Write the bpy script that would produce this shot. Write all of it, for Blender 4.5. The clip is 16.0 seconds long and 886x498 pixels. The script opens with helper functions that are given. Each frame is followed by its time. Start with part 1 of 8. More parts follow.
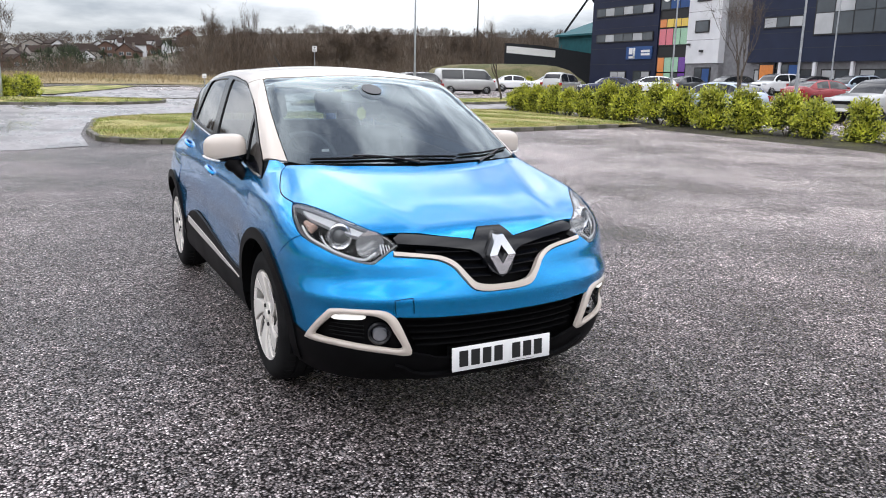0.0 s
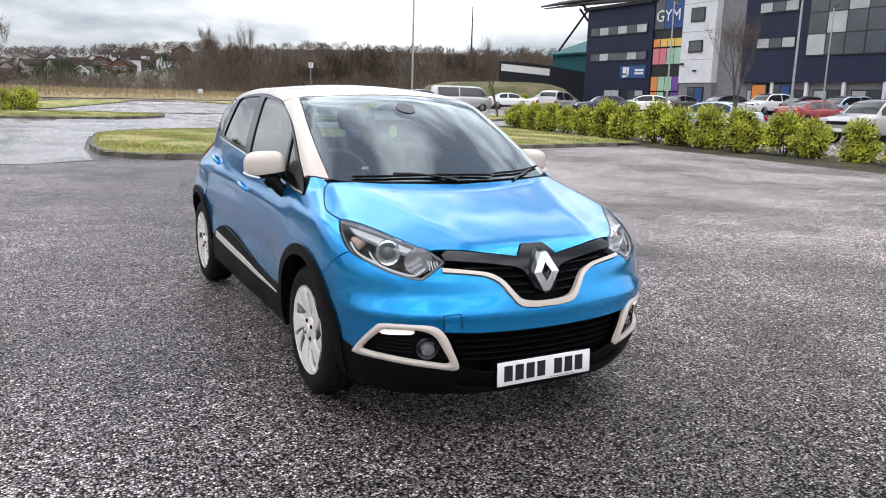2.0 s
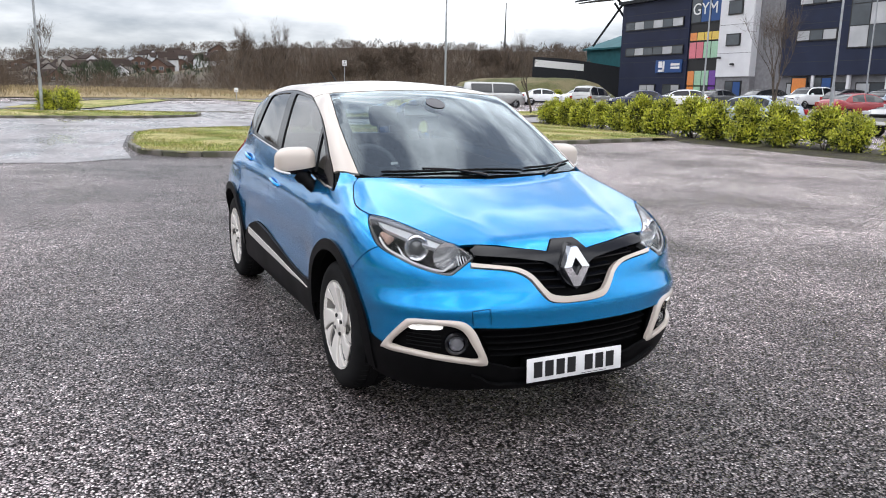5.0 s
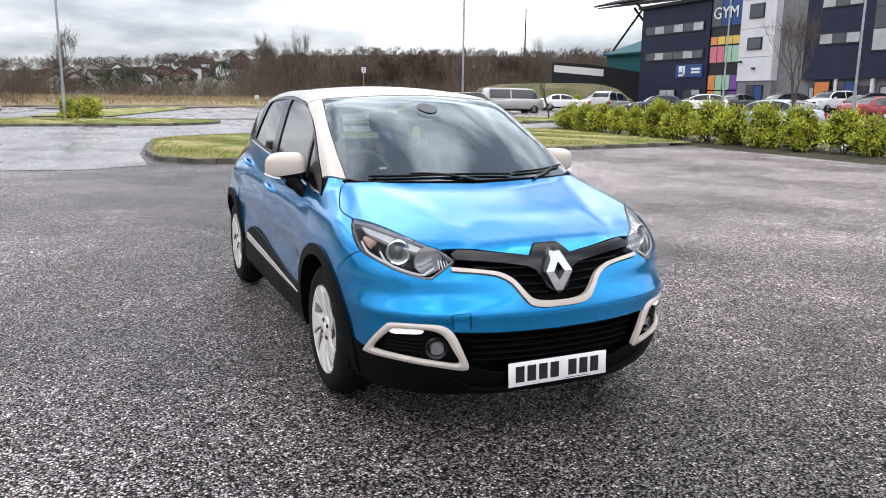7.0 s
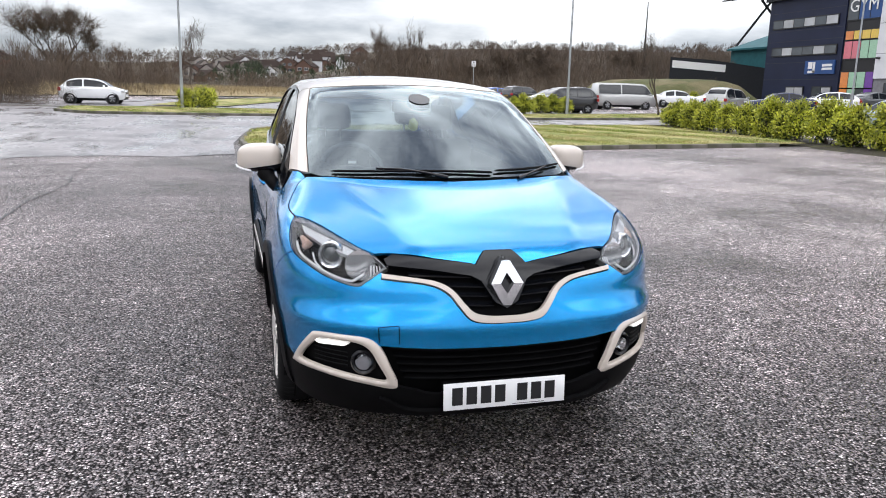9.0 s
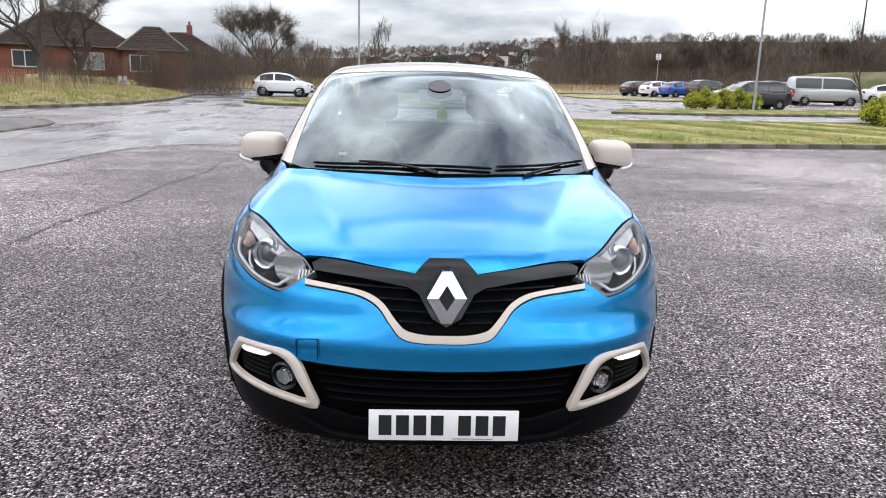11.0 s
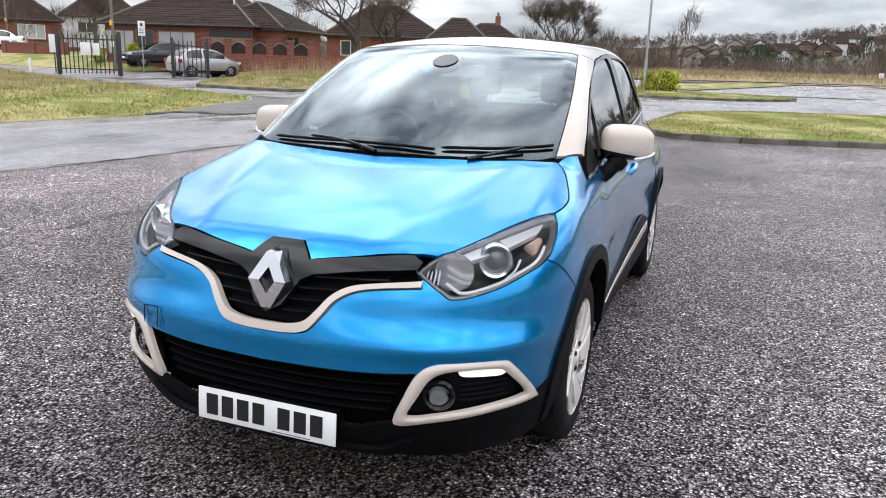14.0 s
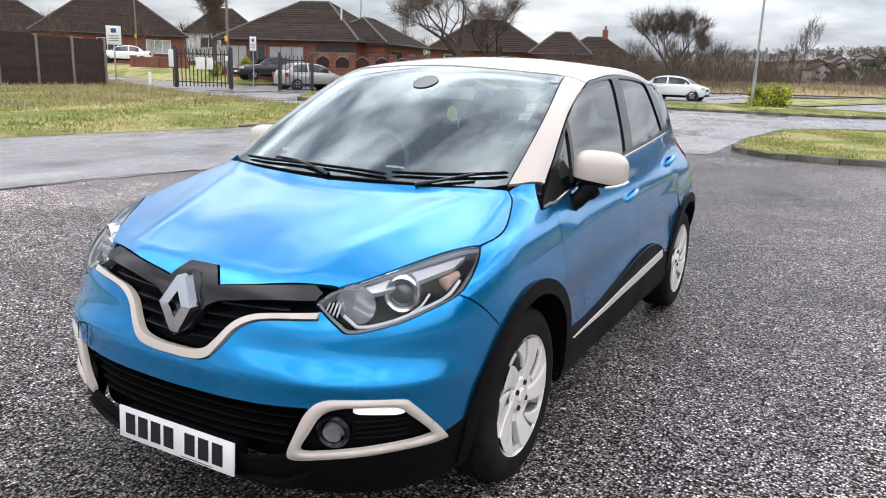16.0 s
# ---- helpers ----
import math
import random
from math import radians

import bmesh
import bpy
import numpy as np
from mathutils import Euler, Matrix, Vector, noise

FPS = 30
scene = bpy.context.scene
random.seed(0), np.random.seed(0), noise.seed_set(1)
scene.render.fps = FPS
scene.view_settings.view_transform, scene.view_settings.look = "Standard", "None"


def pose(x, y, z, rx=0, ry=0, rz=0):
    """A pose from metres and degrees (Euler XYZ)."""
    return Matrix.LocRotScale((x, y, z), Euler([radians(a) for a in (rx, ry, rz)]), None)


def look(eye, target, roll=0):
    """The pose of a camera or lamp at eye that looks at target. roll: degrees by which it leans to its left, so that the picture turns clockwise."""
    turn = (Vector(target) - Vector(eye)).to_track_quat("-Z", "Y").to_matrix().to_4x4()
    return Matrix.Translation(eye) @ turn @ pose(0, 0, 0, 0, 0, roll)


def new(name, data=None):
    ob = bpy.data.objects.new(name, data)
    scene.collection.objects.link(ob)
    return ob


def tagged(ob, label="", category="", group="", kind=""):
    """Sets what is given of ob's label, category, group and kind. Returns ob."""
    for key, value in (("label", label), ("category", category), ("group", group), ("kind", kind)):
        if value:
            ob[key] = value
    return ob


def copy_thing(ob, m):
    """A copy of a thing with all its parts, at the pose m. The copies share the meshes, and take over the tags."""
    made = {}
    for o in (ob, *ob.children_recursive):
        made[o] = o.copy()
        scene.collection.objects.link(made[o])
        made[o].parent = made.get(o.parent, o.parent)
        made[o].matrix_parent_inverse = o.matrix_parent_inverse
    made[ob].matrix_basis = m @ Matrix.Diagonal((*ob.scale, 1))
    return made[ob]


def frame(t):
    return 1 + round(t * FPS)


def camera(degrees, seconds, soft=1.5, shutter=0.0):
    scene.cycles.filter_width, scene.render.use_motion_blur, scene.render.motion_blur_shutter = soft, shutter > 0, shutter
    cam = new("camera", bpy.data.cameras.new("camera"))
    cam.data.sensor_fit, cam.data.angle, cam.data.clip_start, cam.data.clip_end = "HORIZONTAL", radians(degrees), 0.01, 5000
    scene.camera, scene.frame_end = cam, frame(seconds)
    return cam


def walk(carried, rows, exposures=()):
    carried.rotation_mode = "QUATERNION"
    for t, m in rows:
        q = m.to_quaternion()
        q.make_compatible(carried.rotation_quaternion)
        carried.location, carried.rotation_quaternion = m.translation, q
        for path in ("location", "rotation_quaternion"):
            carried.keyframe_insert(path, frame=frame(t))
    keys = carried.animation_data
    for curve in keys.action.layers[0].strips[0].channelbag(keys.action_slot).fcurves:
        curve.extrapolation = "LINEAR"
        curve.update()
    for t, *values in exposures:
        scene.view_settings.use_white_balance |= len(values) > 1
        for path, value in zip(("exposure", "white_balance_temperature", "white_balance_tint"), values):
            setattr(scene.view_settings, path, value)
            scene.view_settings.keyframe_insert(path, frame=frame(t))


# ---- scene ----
cam = camera(60.7, 16.0, soft=1.0)
METRES, EYE, TURN = 4.537, 1.4835, -28.0
ROWS = [
    (0.0, 0.0, 0.0, 0.0, 0.25, -12.51, -1.14),
    (0.5, -0.0413, -0.0043, 0.0014, -0.56, -12.21, -1.32),
    (1.0, -0.0588, -0.0076, 0.001, -0.76, -11.86, -1.48),
    (1.5, -0.0566, -0.0114, 0.0012, -0.61, -11.5, -1.6),
    (2.0, -0.053, -0.0141, 0.0023, -0.26, -11.27, -1.6),
    (2.5, -0.0498, -0.0128, 0.0015, 0.26, -11.22, -1.52),
    (3.0, -0.0508, -0.0112, 0.0014, 0.73, -11.29, -1.38),
    (3.5, -0.05, -0.0104, 0.0013, 1.14, -11.45, -1.3),
    (4.0, -0.0502, -0.0102, 0.0004, 1.61, -11.64, -1.29),
    (6.5, -0.0274, -0.0124, -0.0005, 3.09, -11.23, -0.73),
    (7.0, -0.0104, -0.0091, -0.0014, 3.73, -11.13, -0.73),
    (7.5, 0.01, 0.0189, -0.0043, 4.99, -11.01, -0.83),
    (8.0, 0.0349, 0.0524, -0.0042, 6.85, -11.03, -0.99),
    (8.5, 0.09, 0.0689, -0.0045, 9.37, -11.28, -1.24),
    (9.0, 0.1362, 0.0849, -0.0031, 12.32, -11.7, -1.45),
    (11.5, 0.3298, 0.2741, -0.0094, 29.85, -12.5, -1.61),
    (12.0, 0.3751, 0.3077, -0.0106, 33.71, -12.71, -1.79),
    (12.5, 0.4312, 0.3343, -0.0058, 37.68, -12.89, -1.82),
    (13, 0.4567, 0.3822, -0.0145, 41.55, -13.21, -1.85),
    (13.5, 0.4765, 0.4333, -0.0138, 45.34, -13.61, -1.83),
    (14, 0.5148, 0.4807, -0.0148, 48.89, -13.83, -1.80),
    (14.5, 0.5353, 0.5249, -0.0113, 52.19, -13.91, -1.89),
    (15, 0.5359, 0.5653, -0.0069, 54.78, -13.73, -1.96),
    (15.5, 0.5581, 0.5891, -0.0062, 56.27, -13.42, -1.96),
    (16, 0.5763, 0.6009, -0.0027, 56.94, -13.12, -1.90),
]
BASE = pose(0, 0, 0, 0, 0, TURN) @ pose(0.122, -4.010, EYE)
walk(cam, [(t, BASE @ pose(METRES * x, METRES * y, METRES * z, 90 + pitch, roll, yaw)) for t, x, y, z, yaw, pitch, roll in ROWS])

# ---- light: an overcast winter day ----
world = bpy.data.worlds.new("world")
scene.world = world
world.use_nodes = True
wn, wl = world.node_tree.nodes, world.node_tree.links
wn.clear()
SUN_UP, SUN_ROUND = radians(58), radians(200)
w_out, w_bg = wn.new("ShaderNodeOutputWorld"), wn.new("ShaderNodeBackground")
w_sky = wn.new("ShaderNodeTexSky")
w_sky.sky_type, w_sky.sun_disc, w_sky.sun_elevation, w_sky.sun_rotation = "NISHITA", False, SUN_UP, SUN_ROUND
w_geo = wn.new("ShaderNodeTexCoord")
w_sep = wn.new("ShaderNodeSeparateXYZ")
wl.new(w_geo.outputs["Generated"], w_sep.inputs[0])
# cloud cover: soft layered noise on the sky dome, stretched level towards the horizon
w_lift = wn.new("ShaderNodeMath"); w_lift.operation = "ADD"; w_lift.inputs[1].default_value = 0.22
w_abs = wn.new("ShaderNodeMath"); w_abs.operation = "ABSOLUTE"
wl.new(w_sep.outputs["Z"], w_abs.inputs[0]); wl.new(w_abs.outputs[0], w_lift.inputs[0])
w_plane = wn.new("ShaderNodeVectorMath"); w_plane.operation = "DIVIDE"
w_den = wn.new("ShaderNodeCombineXYZ")
for i in range(3):
    wl.new(w_lift.outputs[0], w_den.inputs[i])
wl.new(w_geo.outputs["Generated"], w_plane.inputs[0]); wl.new(w_den.outputs[0], w_plane.inputs[1])
w_n1 = wn.new("ShaderNodeTexNoise")
w_n1.inputs["Scale"].default_value, w_n1.inputs["Detail"].default_value, w_n1.inputs["Roughness"].default_value = 1.15, 7.0, 0.52
wl.new(w_plane.outputs[0], w_n1.inputs["Vector"])
w_ramp = wn.new("ShaderNodeValToRGB")
w_ramp.color_ramp.elements[0].position, w_ramp.color_ramp.elements[0].color = 0.39, (0.42, 0.455, 0.52, 1)
w_ramp.color_ramp.elements[1].position, w_ramp.color_ramp.elements[1].color = 0.60, (1.02, 1.035, 1.08, 1)
wl.new(w_n1.outputs["Fac"], w_ramp.inputs[0])
# brighter towards the zenith's veiled sun, dull level band above the land
# overhead the cloud breaks into bright and dark banks, which show in the paint and the glass
w_n2 = wn.new("ShaderNodeTexNoise")
w_n2.inputs["Scale"].default_value, w_n2.inputs["Detail"].default_value, w_n2.inputs["Roughness"].default_value, w_n2.inputs["Distortion"].default_value = 3.1, 5.0, 0.5, 0.4
wl.new(w_plane.outputs[0], w_n2.inputs["Vector"])
w_banks = wn.new("ShaderNodeValToRGB")
w_banks.color_ramp.elements[0].position, w_banks.color_ramp.elements[0].color = 0.38, (0.20, 0.215, 0.27, 1)
w_banks.color_ramp.elements[1].position, w_banks.color_ramp.elements[1].color = 0.66, (1.75, 1.78, 1.84, 1)
w_bank_mid = w_banks.color_ramp.elements.new(0.50); w_bank_mid.color = (0.80, 0.81, 0.87, 1)
wl.new(w_n2.outputs["Fac"], w_banks.inputs[0])
w_high = wn.new("ShaderNodeMapRange"); w_high.interpolation_type = "SMOOTHSTEP"
w_high.inputs["From Min"].default_value, w_high.inputs["From Max"].default_value = 0.20, 0.48
wl.new(w_abs.outputs[0], w_high.inputs["Value"])
w_clouds = wn.new("ShaderNodeMix"); w_clouds.data_type = "RGBA"
wl.new(w_high.outputs[0], w_clouds.inputs["Factor"]); wl.new(w_ramp.outputs[0], w_clouds.inputs[6]); wl.new(w_banks.outputs[0], w_clouds.inputs[7])
w_up = wn.new("ShaderNodeMapRange")
w_up.inputs["From Min"].default_value, w_up.inputs["From Max"].default_value = 0.05, 0.6
w_up.inputs["To Min"].default_value, w_up.inputs["To Max"].default_value = 0.60, 1.34
wl.new(w_abs.outputs[0], w_up.inputs["Value"])
w_mul = wn.new("ShaderNodeVectorMath"); w_mul.operation = "SCALE"
# thinner cloud, brighter, to the east
w_dot = wn.new("ShaderNodeVectorMath"); w_dot.operation = "DOT_PRODUCT"
w_dot.inputs[1].default_value = (0.66, 0.42, 0.62)
wl.new(w_geo.outputs["Generated"], w_dot.inputs[0])
w_glow = wn.new("ShaderNodeMapRange"); w_glow.interpolation_type = "SMOOTHSTEP"
w_glow.inputs["From Min"].default_value, w_glow.inputs["From Max"].default_value = -0.6, 0.9
w_glow.inputs["To Min"].default_value, w_glow.inputs["To Max"].default_value = 0.91, 1.22
wl.new(w_dot.outputs["Value"], w_glow.inputs["Value"])
w_both = wn.new("ShaderNodeMath"); w_both.operation = "MULTIPLY"
wl.new(w_up.outputs[0], w_both.inputs[0]); wl.new(w_glow.outputs[0], w_both.inputs[1])
wl.new(w_clouds.outputs[2], w_mul.inputs[0]); wl.new(w_both.outputs[0], w_mul.inputs["Scale"])
w_skys = wn.new("ShaderNodeVectorMath"); w_skys.operation = "SCALE"; w_skys.inputs["Scale"].default_value = 0.10
wl.new(w_sky.outputs[0], w_skys.inputs[0])
w_mix = wn.new("ShaderNodeMix"); w_mix.data_type = "RGBA"; w_mix.inputs["Factor"].default_value = 0.88
wl.new(w_skys.outputs[0], w_mix.inputs[6]); wl.new(w_mul.outputs[0], w_mix.inputs[7])
wl.new(w_mix.outputs[2], w_bg.inputs["Color"])
w_bg.inputs["Strength"].default_value = 1.58
wl.new(w_bg.outputs[0], w_out.inputs["Surface"])
sun = new("sun", bpy.data.lights.new("sun", "SUN"))
sun.data.energy, sun.data.angle, sun.data.color = 0.7, radians(80), (1.0, 0.97, 0.94)
sun.matrix_world = look((30 * math.sin(SUN_ROUND), 30 * math.cos(SUN_ROUND), 30 * math.tan(SUN_UP)), (0, 0, 0))
scene.view_settings.exposure = 0.0

# ---- materials ----
def mat(name, color, rough=0.5, metal=0.0, spread=0.0, scale=8.0, bump=0.0, bump_scale=60.0, coat=0.0, dirt=None, dirt_at=0.6, dirt_scale=1.5, spec=0.5, rand=0.0, rough_spread=0.0):
    """A plain surface: colour varied at two scales, grain as bump, optional stains and a variation from piece to piece."""
    m = bpy.data.materials.new(name)
    m.use_nodes = True
    n, l = m.node_tree.nodes, m.node_tree.links
    p = n["Principled BSDF"]
    p.inputs["Metallic"].default_value, p.inputs["Roughness"].default_value = metal, rough
    p.inputs["Specular IOR Level"].default_value, p.inputs["Coat Weight"].default_value = spec, coat
    p.inputs["Coat Roughness"].default_value = 0.03
    tc = n.new("ShaderNodeTexCoord")
    rgb = n.new("ShaderNodeRGB"); rgb.outputs[0].default_value = (*color, 1)
    out = rgb.outputs[0]
    if spread or rand:
        nz = n.new("ShaderNodeTexNoise")
        nz.inputs["Scale"].default_value, nz.inputs["Detail"].default_value = scale, 8.0
        l.new(tc.outputs["Object"], nz.inputs["Vector"])
        mr = n.new("ShaderNodeMapRange")
        mr.inputs["To Min"].default_value, mr.inputs["To Max"].default_value = 1 - spread, 1 + spread
        mr.inputs["From Min"].default_value, mr.inputs["From Max"].default_value = 0.3, 0.7
        l.new(nz.outputs["Fac"], mr.inputs["Value"])
        k = mr.outputs[0]
        if rand:
            oi = n.new("ShaderNodeObjectInfo")
            rr = n.new("ShaderNodeMapRange")
            rr.inputs["To Min"].default_value, rr.inputs["To Max"].default_value = 1 - rand, 1 + rand
            l.new(oi.outputs["Random"], rr.inputs["Value"])
            mm = n.new("ShaderNodeMath"); mm.operation = "MULTIPLY"
            l.new(k, mm.inputs[0]); l.new(rr.outputs[0], mm.inputs[1])
            k = mm.outputs[0]
        sc = n.new("ShaderNodeVectorMath"); sc.operation = "SCALE"
        l.new(out, sc.inputs[0]); l.new(k, sc.inputs["Scale"])
        out = sc.outputs[0]
    if dirt:
        nz = n.new("ShaderNodeTexNoise")
        nz.inputs["Scale"].default_value, nz.inputs["Detail"].default_value = dirt_scale, 6.0
        l.new(tc.outputs["Object"], nz.inputs["Vector"])
        mr = n.new("ShaderNodeMapRange")
        mr.inputs["From Min"].default_value, mr.inputs["From Max"].default_value = dirt_at - 0.08, dirt_at + 0.08
        l.new(nz.outputs["Fac"], mr.inputs["Value"])
        mx = n.new("ShaderNodeMix"); mx.data_type = "RGBA"
        mx.inputs[7].default_value = (*dirt, 1)
        l.new(mr.outputs[0], mx.inputs["Factor"]); l.new(out, mx.inputs[6])
        out = mx.outputs[2]
    l.new(out, p.inputs["Base Color"])
    if rough_spread:
        nz = n.new("ShaderNodeTexNoise"); nz.inputs["Scale"].default_value, nz.inputs["Detail"].default_value = 3.0, 5.0
        l.new(tc.outputs["Object"], nz.inputs["Vector"])
        mr = n.new("ShaderNodeMapRange")
        mr.inputs["To Min"].default_value, mr.inputs["To Max"].default_value = max(0.02, rough - rough_spread), rough + rough_spread
        l.new(nz.outputs["Fac"], mr.inputs["Value"]); l.new(mr.outputs[0], p.inputs["Roughness"])
    if bump:
        nz = n.new("ShaderNodeTexNoise"); nz.inputs["Scale"].default_value, nz.inputs["Detail"].default_value = bump_scale, 4.0
        l.new(tc.outputs["Object"], nz.inputs["Vector"])
        b = n.new("ShaderNodeBump"); b.inputs["Strength"].default_value, b.inputs["Distance"].default_value = min(1.0, bump * 20), bump
        l.new(nz.outputs["Fac"], b.inputs["Height"]); l.new(b.outputs[0], p.inputs["Normal"])
    return m


def glass_mat(name, tint, rough=0.0, mirror=0.08, gain=1.25):
    """Thin tinted glazing: mostly see-through, glossy by Fresnel."""
    m = bpy.data.materials.new(name)
    m.use_nodes = True
    n, l = m.node_tree.nodes, m.node_tree.links
    n.clear()
    o, mx = n.new("ShaderNodeOutputMaterial"), n.new("ShaderNodeMixShader")
    t, g, f = n.new("ShaderNodeBsdfTransparent"), n.new("ShaderNodeBsdfGlossy"), n.new("ShaderNodeFresnel")
    t.inputs[0].default_value, g.inputs["Roughness"].default_value = (*tint, 1), rough
    f.inputs[0].default_value = 1.52
    a = n.new("ShaderNodeMath"); a.operation = "MULTIPLY_ADD"; a.inputs[1].default_value, a.inputs[2].default_value = gain, mirror
    l.new(f.outputs[0], a.inputs[0]); l.new(a.outputs[0], mx.inputs[0])
    l.new(t.outputs[0], mx.inputs[1]); l.new(g.outputs[0], mx.inputs[2]); l.new(mx.outputs[0], o.inputs[0])
    return m


def paint_mat(name, color, metal=0.35, rough=0.34, flake=0.0):
    """Lacquered car paint with fine flakes under the clear coat and a film of road dust."""
    m = bpy.data.materials.new(name)
    m.use_nodes = True
    n, l = m.node_tree.nodes, m.node_tree.links
    p = n["Principled BSDF"]
    p.inputs["Metallic"].default_value, p.inputs["Roughness"].default_value = metal, rough
    p.inputs["Coat Weight"].default_value, p.inputs["Coat Roughness"].default_value, p.inputs["Coat IOR"].default_value = 1.0, 0.025, 1.45
    tc = n.new("ShaderNodeTexCoord")
    nz = n.new("ShaderNodeTexNoise"); nz.inputs["Scale"].default_value, nz.inputs["Detail"].default_value = 2.2, 7.0
    l.new(tc.outputs["Object"], nz.inputs["Vector"])
    vo = n.new("ShaderNodeTexVoronoi"); vo.inputs["Scale"].default_value = 900.0
    l.new(tc.outputs["Object"], vo.inputs["Vector"])
    k = n.new("ShaderNodeMath"); k.operation = "MULTIPLY_ADD"; k.inputs[1].default_value, k.inputs[2].default_value = flake, 1 - flake / 2
    l.new(vo.outputs["Color"], k.inputs[0])
    k2 = n.new("ShaderNodeMapRange"); k2.inputs["To Min"].default_value, k2.inputs["To Max"].default_value = 0.93, 1.06
    l.new(nz.outputs["Fac"], k2.inputs["Value"])
    k3 = n.new("ShaderNodeMath"); k3.operation = "MULTIPLY"
    l.new(k.outputs[0], k3.inputs[0]); l.new(k2.outputs[0], k3.inputs[1])
    sc = n.new("ShaderNodeVectorMath"); sc.operation = "SCALE"; sc.inputs[0].default_value = color
    l.new(k3.outputs[0], sc.inputs["Scale"]); l.new(sc.outputs[0], p.inputs["Base Color"])
    cr = n.new("ShaderNodeMapRange"); cr.inputs["To Min"].default_value, cr.inputs["To Max"].default_value = 0.015, 0.06
    l.new(nz.outputs["Fac"], cr.inputs["Value"]); l.new(cr.outputs[0], p.inputs["Coat Roughness"])
    return m


BLUE = paint_mat("blue metallic paint", (0.0, 0.285, 0.67), 0.88, 0.25, 0.25)
BLUE.node_tree.nodes["Principled BSDF"].inputs["Specular IOR Level"].default_value = 0.25
CREAM = paint_mat("cream paint", (0.61, 0.535, 0.47), 0.0, 0.4)
TRIM = mat("black grained plastic", (0.0035, 0.0035, 0.004), 0.5, spec=0.10, spread=0.25, scale=14, bump=0.0008, bump_scale=420, rough_spread=0.1)
GLOSS = mat("gloss black plastic", (0.0045, 0.005, 0.007), 0.20, coat=0.3, spec=0.2)
DARK = mat("black inner plastic", (0.003, 0.003, 0.0035), 0.7, spread=0.2, spec=0.1)
REFLECT = mat("silvered lamp plastic", (0.86, 0.86, 0.87), 0.17, metal=0.85, coat=0.5)
CHROME = mat("chrome", (0.72, 0.73, 0.75), 0.09, metal=1.0, rough_spread=0.04)
SATIN = mat("satin chrome", (0.6, 0.61, 0.63), 0.22, metal=1.0)
RUBBER = mat("tyre rubber", (0.009, 0.009, 0.0095), 0.75, spec=0.15, spread=0.3, scale=12, dirt=(0.022, 0.021, 0.02), dirt_at=0.66, bump=0.001, bump_scale=200)
ALLOY = paint_mat("white alloy lacquer", (0.84, 0.80, 0.75), 0.0, 0.4)
ALLOYG = mat("grey machined alloy", (0.16, 0.155, 0.155), 0.4, metal=0.3)
GLASS = glass_mat("windscreen glass", (0.78, 0.88, 0.89), 0.0, 0.10, 1.6)
GLASS.node_tree.nodes["Glossy BSDF"].inputs["Color"].default_value = (0.86, 0.97, 1.0, 1)
PRIVACY = glass_mat("tinted side glass", (0.07, 0.075, 0.08), 0.0, 0.07, 1.5)
LENS = glass_mat("clear lens", (0.97, 0.98, 0.99), 0.0, -0.035)
SEAT = mat("dark seat fabric", (0.10, 0.105, 0.11), 0.85, spread=0.3, scale=30, bump=0.001, bump_scale=500)
DASH = mat("dash plastic", (0.085, 0.09, 0.097), 0.6, spread=0.2, bump=0.0006, bump_scale=400)
GREYTRIM = mat("pale roof lining", (0.66, 0.65, 0.63), 0.9, spread=0.1)
PLATE = mat("white number plate", (0.86, 0.86, 0.86), 0.35, spread=0.05, coat=0.3)
INK = mat("black print", (0.012, 0.012, 0.013), 0.45)
AMBER = mat("amber lens", (0.75, 0.22, 0.02), 0.2, coat=0.8)
REDLENS = mat("red lamp lens", (0.35, 0.01, 0.012), 0.2, coat=0.8)
YELLOW = mat("yellow green card", (0.62, 0.66, 0.12), 0.6, spread=0.1)

# ---- mesh tools ----
def part(name, bm, material, parent=None, label="", smooth=True, kind=""):
    """One mesh object from a bmesh, under a thing or a part."""
    me = bpy.data.meshes.new(name)
    bmesh.ops.recalc_face_normals(bm, faces=bm.faces)
    bm.to_mesh(me)
    bm.free()
    me.materials.append(material)
    for f in me.polygons:
        f.use_smooth = smooth
    if smooth:
        me.set_sharp_from_angle(angle=radians(38))
    ob = new(name, me)
    ob.parent = parent
    return tagged(ob, label=label, kind=kind)


def thing(name, m=None, label="", category="", group="", kind=""):
    ob = new(name)
    ob.empty_display_size = 0.1
    if m is not None:
        ob.matrix_world = m
    return tagged(ob, label, category, group, kind)


def raw(name, verts, faces, material, parent=None, label="", smooth=False, kind="", mats=None, face_mats=None):
    me = bpy.data.meshes.new(name)
    me.from_pydata([tuple(v) for v in verts], [], [tuple(f) for f in faces])
    for mm in (mats or [material]):
        me.materials.append(mm)
    if face_mats is not None:
        me.polygons.foreach_set("material_index", np.asarray(face_mats, np.int32))
    for f in me.polygons:
        f.use_smooth = smooth
    me.update()
    ob = new(name, me)
    ob.parent = parent
    return tagged(ob, label=label, kind=kind)


